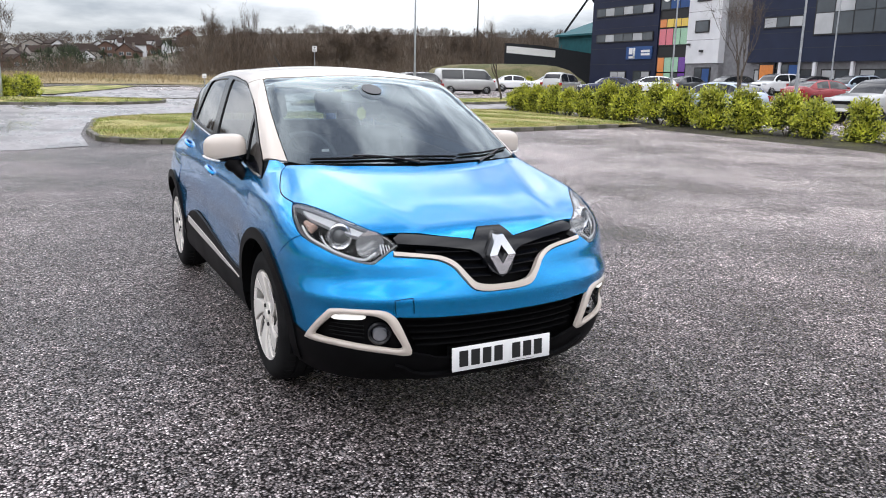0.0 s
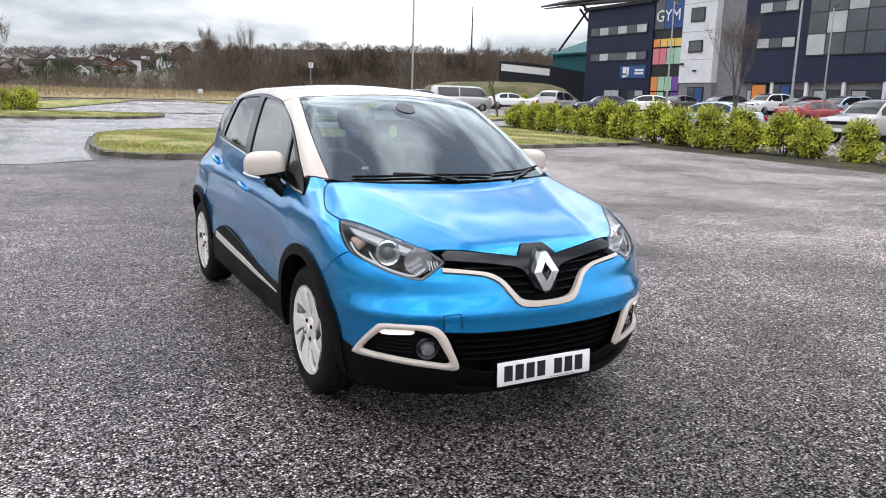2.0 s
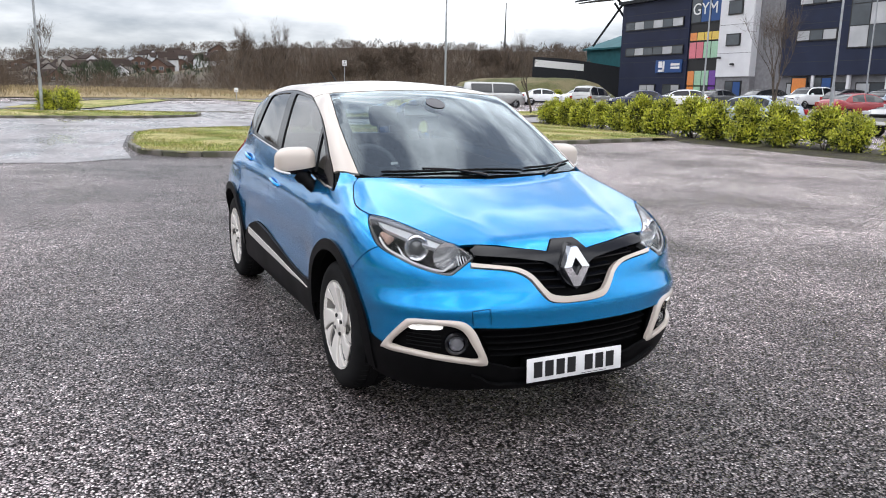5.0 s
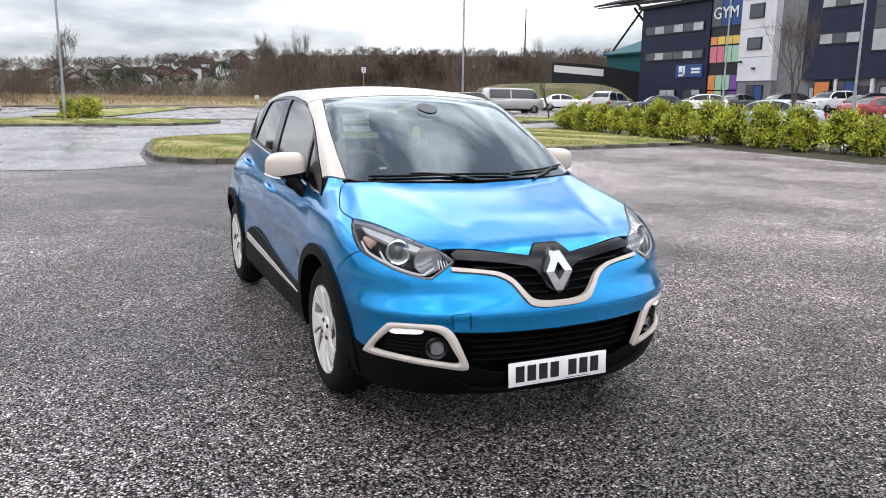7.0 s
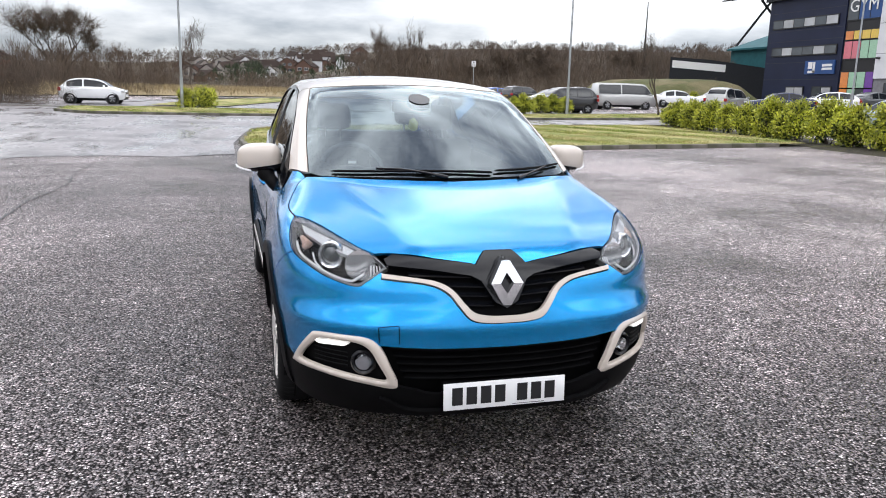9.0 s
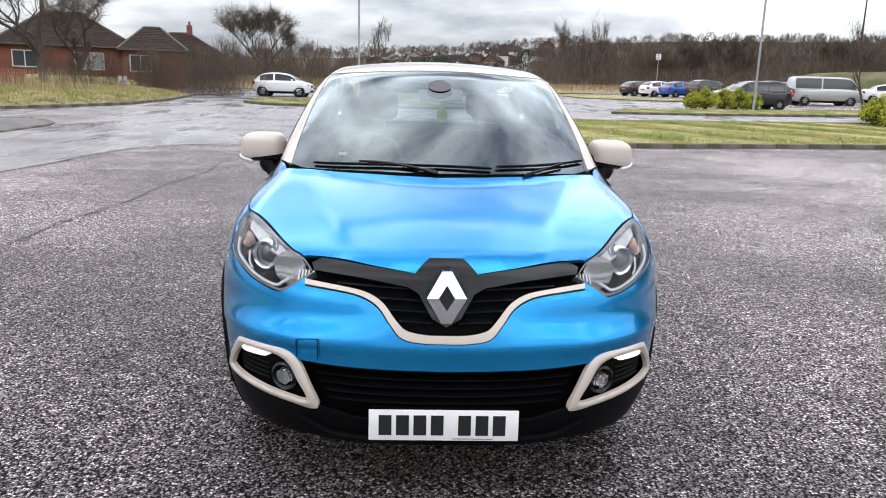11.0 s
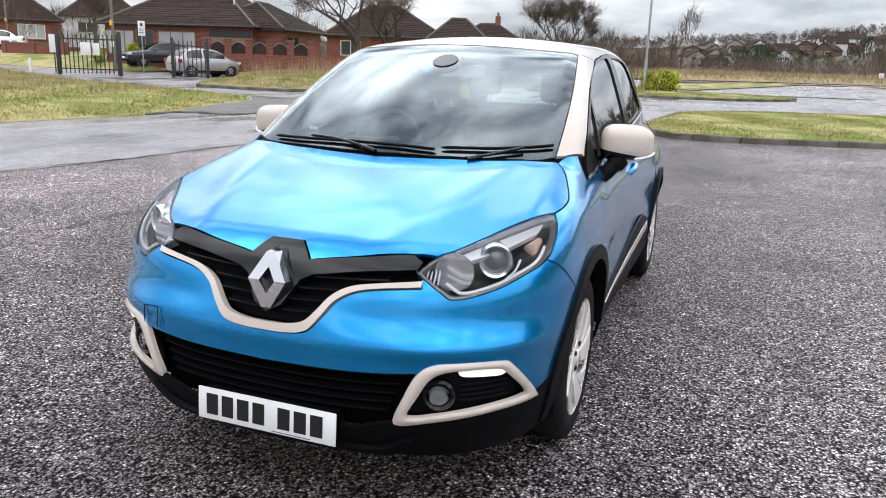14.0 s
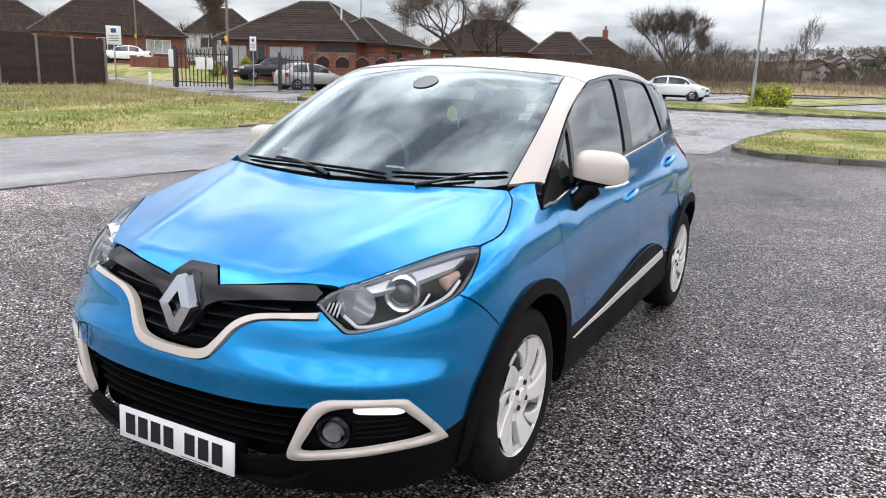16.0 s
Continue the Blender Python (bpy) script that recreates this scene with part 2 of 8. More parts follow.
def box(bm, lo, hi, bevel=0.0, m=None, seg=2):
    """A box between two corners, with rounded edges."""
    lo, hi = Vector(lo), Vector(hi)
    r = bmesh.ops.create_cube(bm, size=1.0, matrix=Matrix.Translation((lo + hi) / 2) @ Matrix.Diagonal((*(hi - lo), 1)))
    vs = r["verts"]
    if bevel:
        es = list({e for v in vs for e in v.link_edges})
        out = bmesh.ops.bevel(bm, geom=es, offset=bevel, segments=seg, affect="EDGES", profile=0.5)
        vs = list({v for f in out["faces"] for v in f.verts} | {v for v in vs if v.is_valid})
    if m is not None:
        bmesh.ops.transform(bm, matrix=m, verts=[v for v in vs if v.is_valid])
    return bm


def boxed(lo, hi, bevel=0.0, m=None):
    return box(bmesh.new(), lo, hi, bevel, m)


def tube(path, radii, sides=8, cap=True, bm=None):
    """A round bar along points, its radius changing from point to point."""
    bm = bm or bmesh.new()
    path = [Vector(p) for p in path]
    if not hasattr(radii, "__len__"):
        radii = [radii] * len(path)
    rings, side = [], None
    for i, p in enumerate(path):
        d = (path[min(i + 1, len(path) - 1)] - path[max(i - 1, 0)]).normalized()
        if side is None:
            side = d.orthogonal().normalized()
        side = (side - d * side.dot(d)).normalized()
        up = d.cross(side)
        rings.append([bm.verts.new(p + (side * math.cos(a) + up * math.sin(a)) * radii[i]) for a in [2 * math.pi * k / sides for k in range(sides)]])
    for a, b in zip(rings, rings[1:]):
        for k in range(sides):
            bm.faces.new((a[k], a[(k + 1) % sides], b[(k + 1) % sides], b[k]))
    if cap:
        bm.faces.new(rings[0][::-1])
        bm.faces.new(rings[-1])
    return bm


def turned(profile, sides=40, m=None, bm=None, close=False):
    """A turned form about the local x axis from (x, radius) pairs."""
    bm = bm or bmesh.new()
    rings = []
    for x, r in profile:
        rings.append([bm.verts.new((x, r * math.cos(2 * math.pi * k / sides), r * math.sin(2 * math.pi * k / sides))) for k in range(sides)])
    pairs = list(zip(rings, rings[1:])) + ([(rings[-1], rings[0])] if close else [])
    for a, b in pairs:
        for k in range(sides):
            bm.faces.new((a[k], a[(k + 1) % sides], b[(k + 1) % sides], b[k]))
    if not close:
        for r in (rings[0], rings[-1]):
            if (r[0].co - r[sides // 2].co).length > 1e-5:
                bm.faces.new(r)
    if m is not None:
        bmesh.ops.transform(bm, matrix=m, verts=[v for r in rings for v in r])
    return bm


def prism(outline, depth, axis="y", at=0.0, bevel=0.0):
    """A flat outline of (a, b) pairs pushed out by depth along an axis: its plane is xz for y, yz for x, xy for z."""
    bm = bmesh.new()
    place = {"y": lambda a, b: (a, at, b), "x": lambda a, b: (at, a, b), "z": lambda a, b: (a, b, at)}[axis]
    f = bm.faces.new([bm.verts.new(place(a, b)) for a, b in outline])
    r = bmesh.ops.extrude_face_region(bm, geom=[f])
    d = {"y": (0, depth, 0), "x": (depth, 0, 0), "z": (0, 0, depth)}[axis]
    bmesh.ops.translate(bm, vec=d, verts=[v for v in r["geom"] if isinstance(v, bmesh.types.BMVert)])
    if bevel:
        bmesh.ops.bevel(bm, geom=list(bm.edges), offset=bevel, segments=2, affect="EDGES")
    return bm


def smooth_line(ctrl, n=8, closed=False):
    """Points on a Catmull-Rom line through the control points."""
    c = [np.array(p, float) for p in ctrl]
    out, m = [], len(c)
    for i in range(m if closed else m - 1):
        p1, p2 = c[i], c[(i + 1) % m]
        p0 = c[i - 1] if (closed or i) else 2 * p1 - p2
        p3 = c[(i + 2) % m] if (closed or i + 2 < m) else 2 * p2 - p1
        for k in range(n):
            t = k / n
            out.append(0.5 * (2 * p1 + (p2 - p0) * t + (2 * p0 - 5 * p1 + 4 * p2 - p3) * t * t + (3 * p1 - p0 - 3 * p2 + p3) * t**3))
    if not closed:
        out.append(c[-1])
    return np.array(out)
# ---- the hatchback's outer form: one implicit surface, metres, front axle at y = 0, nose towards -y ----
def spline(knots):
    """Natural cubic through (x, y) pairs, straight beyond the ends; takes and gives arrays."""
    kx, ky = np.array([k[0] for k in knots], float), np.array([k[1] for k in knots], float)
    n, h = len(kx), np.diff(kx)
    a, b = np.eye(n), np.zeros(n)
    for i in range(1, n - 1):
        a[i, i - 1:i + 2] = h[i - 1], 2 * (h[i - 1] + h[i]), h[i]
        b[i] = 6 * ((ky[i + 1] - ky[i]) / h[i] - (ky[i] - ky[i - 1]) / h[i - 1])
    m = np.linalg.solve(a, b)

    def value(x):
        x = np.asarray(x, float)
        c = np.clip(x, kx[0], kx[-1])
        i = np.clip(np.searchsorted(kx, c) - 1, 0, n - 2)
        l, r, w = c - kx[i], kx[i + 1] - c, h[i]
        y = (m[i] * r**3 + m[i + 1] * l**3) / (6 * w) + (ky[i] / w - m[i] * w / 6) * r + (ky[i + 1] / w - m[i + 1] * w / 6) * l
        s0 = (ky[1] - ky[0]) / h[0] - h[0] * m[1] / 6
        s1 = (ky[-1] - ky[-2]) / h[-1] + h[-1] * m[-2] / 6
        return y + np.where(x < kx[0], (x - kx[0]) * s0, 0) + np.where(x > kx[-1], (x - kx[-1]) * s1, 0)
    return value


def smax(a, b, k):
    h = np.clip(0.5 + 0.5 * (a - b) / k, 0, 1)
    return b + (a - b) * h + k * h * (1 - h)


NOSE = spline([(0.15, -0.74), (0.22, -0.80), (0.32, -0.846), (0.42, -0.86), (0.52, -0.855), (0.62, -0.838), (0.70, -0.805), (0.78, -0.77), (0.86, -0.73), (1.0, -0.66)])
TAIL = spline([(0.2, 3.12), (0.4, 3.25), (0.6, 3.25), (0.8, 3.22), (1.0, 3.2), (1.2, 3.12), (1.45, 2.98), (1.6, 2.9)])
FLANK = spline([(0.15, 0.80), (0.28, 0.855), (0.42, 0.875), (0.60, 0.888), (0.74, 0.882), (0.86, 0.858), (0.96, 0.830), (1.05, 0.800), (1.15, 0.768), (1.30, 0.708), (1.45, 0.64), (1.58, 0.57)])
WAIST = spline([(-0.4, 0.985), (0.0, 1.0), (0.7, 0.98), (1.4, 0.98), (2.1, 0.992), (2.6, 1.0), (3.1, 0.97)])
CABIN = spline([(-0.3, 0.87), (0.1, 0.925), (0.5, 0.965), (1.0, 0.99), (1.6, 1.0), (2.2, 0.98), (2.8, 0.91), (3.1, 0.86)])
HOOD = spline([(-0.85, 0.74), (-0.76, 0.815), (-0.65, 0.865), (-0.5, 0.915), (-0.25, 0.982), (0.0, 1.040), (0.3, 1.10)])
ROOF = spline([(0.6, 1.45), (0.9, 1.514), (1.2, 1.552), (1.7, 1.568), (2.1, 1.560), (2.4, 1.536), (2.7, 1.487), (2.9, 1.44), (3.1, 1.38)])


def top_height(x, y):
    x = np.abs(x)
    q = (x / 0.68) ** 2
    hood = HOOD(np.minimum(y, 0.4)) - (0.05 - 0.03 * np.clip((y + 0.6) / 0.7, 0, 1)) * (x / 0.72) ** 2
    u = (y + 0.02 - 0.16 * q) / 0.88
    screen = 1.055 + 0.45 * u + 0.05 * u * (1 - u)
    roof = ROOF(y) - 0.045 * (x / 0.58) ** 2
    return smax(hood, -smax(-screen, -roof, 0.03), 0.012)


def flank_width(y, z):
    k = np.clip((z - 0.9) / 0.2, 0, 1)
    k = k * k * (3 - 2 * k)
    return FLANK(z) * (WAIST(y) * (1 - k) + CABIN(y) * k)


def body(p):
    """Below zero inside the car."""
    x, y, z = np.abs(p[..., 0]), p[..., 1], p[..., 2]
    f = np.clip((-0.10 - y) / (-0.10 - NOSE(z)), 0, None)
    b = np.clip((y - 2.7) / (TAIL(z) - 2.7), 0, None)
    s = ((x / np.maximum(flank_width(y, z), 0.05)) ** 3 + f**3 + b**3) ** (1 / 3) - 1
    return smax(0.8 * s, 0.9 * (z - top_height(x, y)), 0.09)


def cast(a, b, inset=0.0):
    """The first points at which the ways from a (outside) to b (inside) meet the body."""
    lo, hi = np.zeros(len(a)), np.ones(len(a))
    for _ in range(34):
        m = (lo + hi) / 2
        out = body(a + (b - a) * m[:, None]) > 0
        lo, hi = np.where(out, m, lo), np.where(out, hi, m)
    return a + (b - a) * hi[:, None]


def normals(p):
    g = np.stack([body(p + d) - body(p - d) for d in np.eye(3) * 1e-3], -1)
    return g / np.linalg.norm(g, axis=-1, keepdims=True)


# ---- panels cut from that form ----
def to_body(kind, q):
    """Points of a flat chart on the car's skin. f: x, z from the front; s: y, z from the side; t: x, y from above; c: turn, z round an upright axis."""
    q = np.asarray(q, float)
    u, v, o = q[:, 0], q[:, 1], np.zeros(len(q))
    if kind == "f":
        return cast(np.stack([u, o - 1.6, v], 1), np.stack([u, o + 0.3, v], 1))
    if kind == "s":
        return cast(np.stack([o + 1.3, u, v], 1), np.stack([o + 0.1, u, v], 1))
    if kind == "t":
        return cast(np.stack([u, v, o + 1.9], 1), np.stack([u, v, o + 0.5], 1))
    a = u / 0.85
    return cast(np.stack([1.7 * np.sin(a), 0.15 - 1.7 * np.cos(a), v], 1), np.stack([0.1 * np.sin(a), 0.15 - 0.1 * np.cos(a), v], 1))


def to_chart(kind, p):
    if kind == "f":
        return p[:, [0, 2]]
    if kind == "s":
        return p[:, [1, 2]]
    if kind == "t":
        return p[:, [0, 1]]
    return np.stack([0.85 * np.arctan2(p[:, 0], 0.15 - p[:, 1]), p[:, 2]], 1)


def line(kind, ctrl, n=8, closed=False):
    return to_body(kind, smooth_line(ctrl, n, closed))


def bars(kind, ctrl):
    """Straight runs between corners."""
    c, out = np.array(ctrl, float), []
    for a, b in zip(c, c[1:]):
        m = max(2, int(np.linalg.norm(b - a) / 0.02))
        out += [a + (b - a) * k / m for k in range(m)]
    return to_body(kind, np.array(out + [c[-1]]))


def joined(*runs):
    return np.concatenate(runs)


def both_sides(half):
    """A closed loop from its half on the +x side, which runs from the middle round to the middle."""
    return np.concatenate([half, (half * [-1, 1, 1])[::-1]])


def inside(q, loops):
    """Even-odd test."""
    hit = np.zeros(len(q), bool)
    for lp in loops:
        for (ax, ay), (bx, by) in zip(lp, np.roll(lp, -1, 0)):
            c = (ay > q[:, 1]) != (by > q[:, 1])
            if c.any():
                hit ^= c & (q[:, 0] < (bx - ax) * (q[:, 1] - ay) / (by - ay + 1e-15) + ax)
    return hit


def spaced(lp, step):
    """A closed loop with even spacing that keeps its corners."""
    out = []
    for a, b in zip(lp, np.roll(lp, -1, 0)):
        d = np.linalg.norm(b - a)
        if d < 1e-5:
            continue
        m = max(1, int(round(d / step)))
        out += [a + (b - a) * k / m for k in range(m)]
    keep = [out[0]]
    for p in out[1:]:
        if np.linalg.norm(p - keep[-1]) > step * 0.25:
            keep.append(p)
    return np.array(keep)


def shrunk(lp, g):
    """A loop drawn in by g (or out, below zero)."""
    area = np.sum(lp[:, 0] * np.roll(lp[:, 1], -1) - np.roll(lp[:, 0], -1) * lp[:, 1])
    t = np.roll(lp, -1, 0) - np.roll(lp, 1, 0)
    t /= np.linalg.norm(t, axis=1, keepdims=True) + 1e-12
    return lp + np.stack([-t[:, 1], t[:, 0]], 1) * g * np.sign(area)


def patch(name, kind, loops, material, parent, label="", lift=0.0, thick=0.014, step=0.03, gap=0.0022, twin=False, relief=None):
    """A panel of the skin inside the first loop and outside the others, with rim and thickness. twin: also its mirror image."""
    from mathutils.geometry import delaunay_2d_cdt
    flat = []
    for i, lp in enumerate(loops):
        q = spaced(to_chart(kind, lp), step * 0.5)
        flat.append(shrunk(q, gap if i == 0 else -gap))
    lo, hi = flat[0].min(0), flat[0].max(0)
    gx, gy = np.meshgrid(np.arange(lo[0], hi[0], step), np.arange(lo[1], hi[1], step * 0.9))
    gx = gx + (np.arange(gx.shape[0])[:, None] % 2) * step / 2
    q = np.stack([gx.ravel(), gy.ravel()], 1)
    q = q[inside(q, flat)]
    edge = np.concatenate(flat)
    if len(q):
        q = q[np.min(np.linalg.norm(q[:, None] - edge[None], axis=2), 1) > step * 0.4]
    verts = np.concatenate([edge, q])
    edges, at = [], 0
    for f in flat:
        edges += [(at + k, at + (k + 1) % len(f)) for k in range(len(f))]
        at += len(f)
    v2, e2, f2, *_ = delaunay_2d_cdt([Vector(v) for v in verts], edges, [], 0, 1e-6)
    v2 = np.array([tuple(v) for v in v2])
    tris = np.array([f for f in f2 if len(f) == 3])
    tris = tris[inside(v2[tris].mean(1), flat)]
    p = to_body(kind, v2)
    nv = normals(p)
    p = p + nv * lift
    if relief is not None:
        p = p + nv * relief(p)[:, None]
    face_n = np.cross(p[tris[:, 1]] - p[tris[:, 0]], p[tris[:, 2]] - p[tris[:, 0]])
    wrong = np.sum(face_n * nv[tris[:, 0]], 1) < 0
    tris[wrong] = tris[wrong][:, ::-1]
    count = {}
    for t in tris:
        for a, b in ((t[0], t[1]), (t[1], t[2]), (t[2], t[0])):
            count[(a, b)] = 1
    rim = [(a, b) for a, b in count if (b, a) not in count]
    n0 = len(p)
    ids = sorted({a for e in rim for a in e})
    where = {a: k for k, a in enumerate(ids)}
    m = len(ids)
    soft = min(0.003, thick * 0.3)
    pr = p[ids]
    # rim: rounded shoulder, then straight in
    allp = np.concatenate([p, pr - nv[ids] * 0.0, pr - nv[ids] * thick])
    alln = np.concatenate([nv, nv[ids], nv[ids]])
    faces = [tuple(t) for t in tris]
    for a, b in rim:
        a0, b0 = n0 + where[a], n0 + where[b]
        faces.append((b0, a0, a0 + m, b0 + m))
    obs = []
    for side in ((1, -1) if twin else (1,)):
        me = bpy.data.meshes.new(name)
        me.from_pydata([tuple(v) for v in allp * [side, 1, 1]], [], faces if side > 0 else [f[::-1] for f in faces])
        me.materials.append(material)
        me.polygons.foreach_set("use_smooth", [True] * len(me.polygons))
        me.update()
        nn = alln * [side, 1, 1]
        rim_n = np.array([tuple(v.normal) for v in me.vertices])
        nn[n0:] = rim_n[n0:]
        if relief is not None:
            nn[:n0] = rim_n[:n0]
        me.normals_split_custom_set_from_vertices([tuple(v) for v in nn])
        ob = new(name, me)
        ob.parent = parent
        obs.append(tagged(ob, label=label))
    return obs if twin else obs[0]


def bead(name, pts, r, material, parent, sides=8, label="", closed=False):
    """A round bar laid along 3D points."""
    pts = list(pts) + ([pts[0]] if closed else [])
    return part(name, tube(pts, r, sides), material, parent, label)


# ---- the blue hatchback ----
IRON = mat("dark brake iron", (0.03, 0.028, 0.027), 0.6, metal=0.3, spread=0.3)


def mirrored(p):
    return p * [-1, 1, 1]


def line3(kind, pts, n=8, closed=False):
    """A smooth line on the skin through places near it."""
    return line(kind, to_chart(kind, np.array(pts, float)), n, closed)


def ring_arc(cy, cz, r, a0, a1, n=40):
    return [(cy + r * math.cos(radians(a0 + (a1 - a0) * k / n)), cz + r * math.sin(radians(a0 + (a1 - a0) * k / n))) for k in range(n + 1)]


def wheel_thing(parent, name="wheel"):
    """Tyre, rim, five split spokes with dark pockets and a hub; the outer face looks along local +x."""
    w = new(name)
    w.parent = parent
    tyre = [(-0.205, 0.222), (-0.207, 0.262), (-0.200, 0.298), (-0.186, 0.318), (-0.165, 0.327), (-0.135, 0.329), (-0.133, 0.321), (-0.127, 0.321), (-0.125, 0.3295),
            (-0.080, 0.3295), (-0.078, 0.321), (-0.072, 0.321), (-0.070, 0.329), (-0.042, 0.327), (-0.020, 0.318), (-0.006, 0.298), (0.001, 0.262), (-0.004, 0.230), (-0.02, 0.222)]
    # tyre with shoulder blocks in its tread
    bm = turned(tyre, 112, close=True)
    for v in bm.verts:
        r, a = math.hypot(v.co.y, v.co.z), math.atan2(v.co.y, v.co.z)
        if r > 0.31 and not -0.13 < v.co.x < -0.072 and round(a * 112 / (2 * math.pi)) % 2:
            v.co.y, v.co.z = v.co.y * (1 - 0.007 / r), v.co.z * (1 - 0.007 / r)
    part("tyre", bm, RUBBER, w, "black road tyre with a worn tread")
    rim = [(-0.19, 0.222), (-0.19, 0.212), (-0.05, 0.204), (-0.022, 0.208), (-0.010, 0.219), (-0.006, 0.226), (-0.014, 0.2265), (-0.03, 0.222)]
    part("rim", turned(rim, 64, close=True), ALLOY, w, "white lacquered alloy rim")
    part("brake_disc", turned([(-0.105, 0.05), (-0.105, 0.138), (-0.095, 0.14), (-0.085, 0.138), (-0.085, 0.05)], 40), IRON, w)
    part("barrel", turned([(-0.12, 0.205), (-0.118, 0.08), (-0.11, 0.0001)], 40), DARK, w)
    def swirl(r):
        return 0.46 * max(0.0, (r - 0.045) / 0.170) ** 1.2

    def band(lo, hi, lift, r0, r1, deep=0.03):
        """A swept face between two angles that vary with the radius, with turned-down edges."""
        bm = bmesh.new()
        rows = []
        for i in range(15):
            r = r0 + (r1 - r0) * i / 14
            t = (r - 0.04) / 0.176
            x = -0.010 + 0.008 * t - 0.012 * (1 - t) ** 2 + lift
            a0, a1 = swirl(r) + lo(r), swirl(r) + max(hi(r), lo(r) + 0.01)
            edge = min(0.004 / r, (a1 - a0) * 0.2)
            cols = [(x - deep, a0), (x - 0.003, a0)] + [(x, a0 + edge + (a1 - a0 - 2 * edge) * j / 5) for j in range(6)] + [(x - 0.003, a1), (x - deep, a1)]
            rows.append([bm.verts.new((px, -r * math.sin(a), r * math.cos(a))) for px, a in cols])
        for a, b in zip(rows, rows[1:]):
            for j in range(9):
                bm.faces.new((a[j], a[j + 1], b[j + 1], b[j]))
        return bm

    def spread_out(r):
        return min(1.0, max(0.0, (r - 0.07) / 0.14))

    # five broad white spokes; beside each a grey groove, a narrower blade and a dark opening
    main = lambda r: 0.66 - 0.16 * spread_out(r)
    groove = lambda r: main(r) + 0.07 + 0.02 * spread_out(r)
    blade = lambda r: groove(r) + 0.06 + 0.28 * spread_out(r)
    pieces = (("spoke", lambda r: 0.0, main, 0.0, 0.040, 0.216, ALLOY), ("spoke_groove", main, groove, -0.012, 0.070, 0.214, ALLOYG),
              ("spoke_blade", groove, blade, -0.004, 0.105, 0.216, ALLOY), ("spoke_edge", blade, lambda r: blade(r) + 0.07, -0.014, 0.094, 0.214, ALLOYG),
              ("rim_lip", lambda r: blade(r) + 0.06, lambda r: 1.262, -0.008, 0.190, 0.216, ALLOY), ("centre_web", main, lambda r: 1.262, -0.007, 0.040, 0.100, ALLOY))
    for k in range(5):
        turn = Matrix.Rotation(2 * math.pi * k / 5, 4, "X")
        for nm, lo, hi, lift, r0, r1, m_ in pieces:
            bm = band(lo, hi, lift, r0, r1)
            bmesh.ops.transform(bm, matrix=turn, verts=bm.verts)
            part(nm, bm, m_, w)
    part("hub", turned([(-0.05, 0.068), (-0.022, 0.068), (-0.016, 0.062), (-0.014, 0.030), (-0.006, 0.026), (-0.004, 0.0001)], 36), ALLOY, w)
    for k in range(4):
        m = Matrix.Rotation(math.pi / 4 + math.pi * k / 2, 4, "X") @ Matrix.Translation((0, 0, 0.048))
        part("wheel_bolt", turned([(-0.03, 0.0105), (-0.0085, 0.0105), (-0.0085, 0.008), (-0.014, 0.0075), (-0.014, 0.0001)], 12, m), INK, w)
    return w


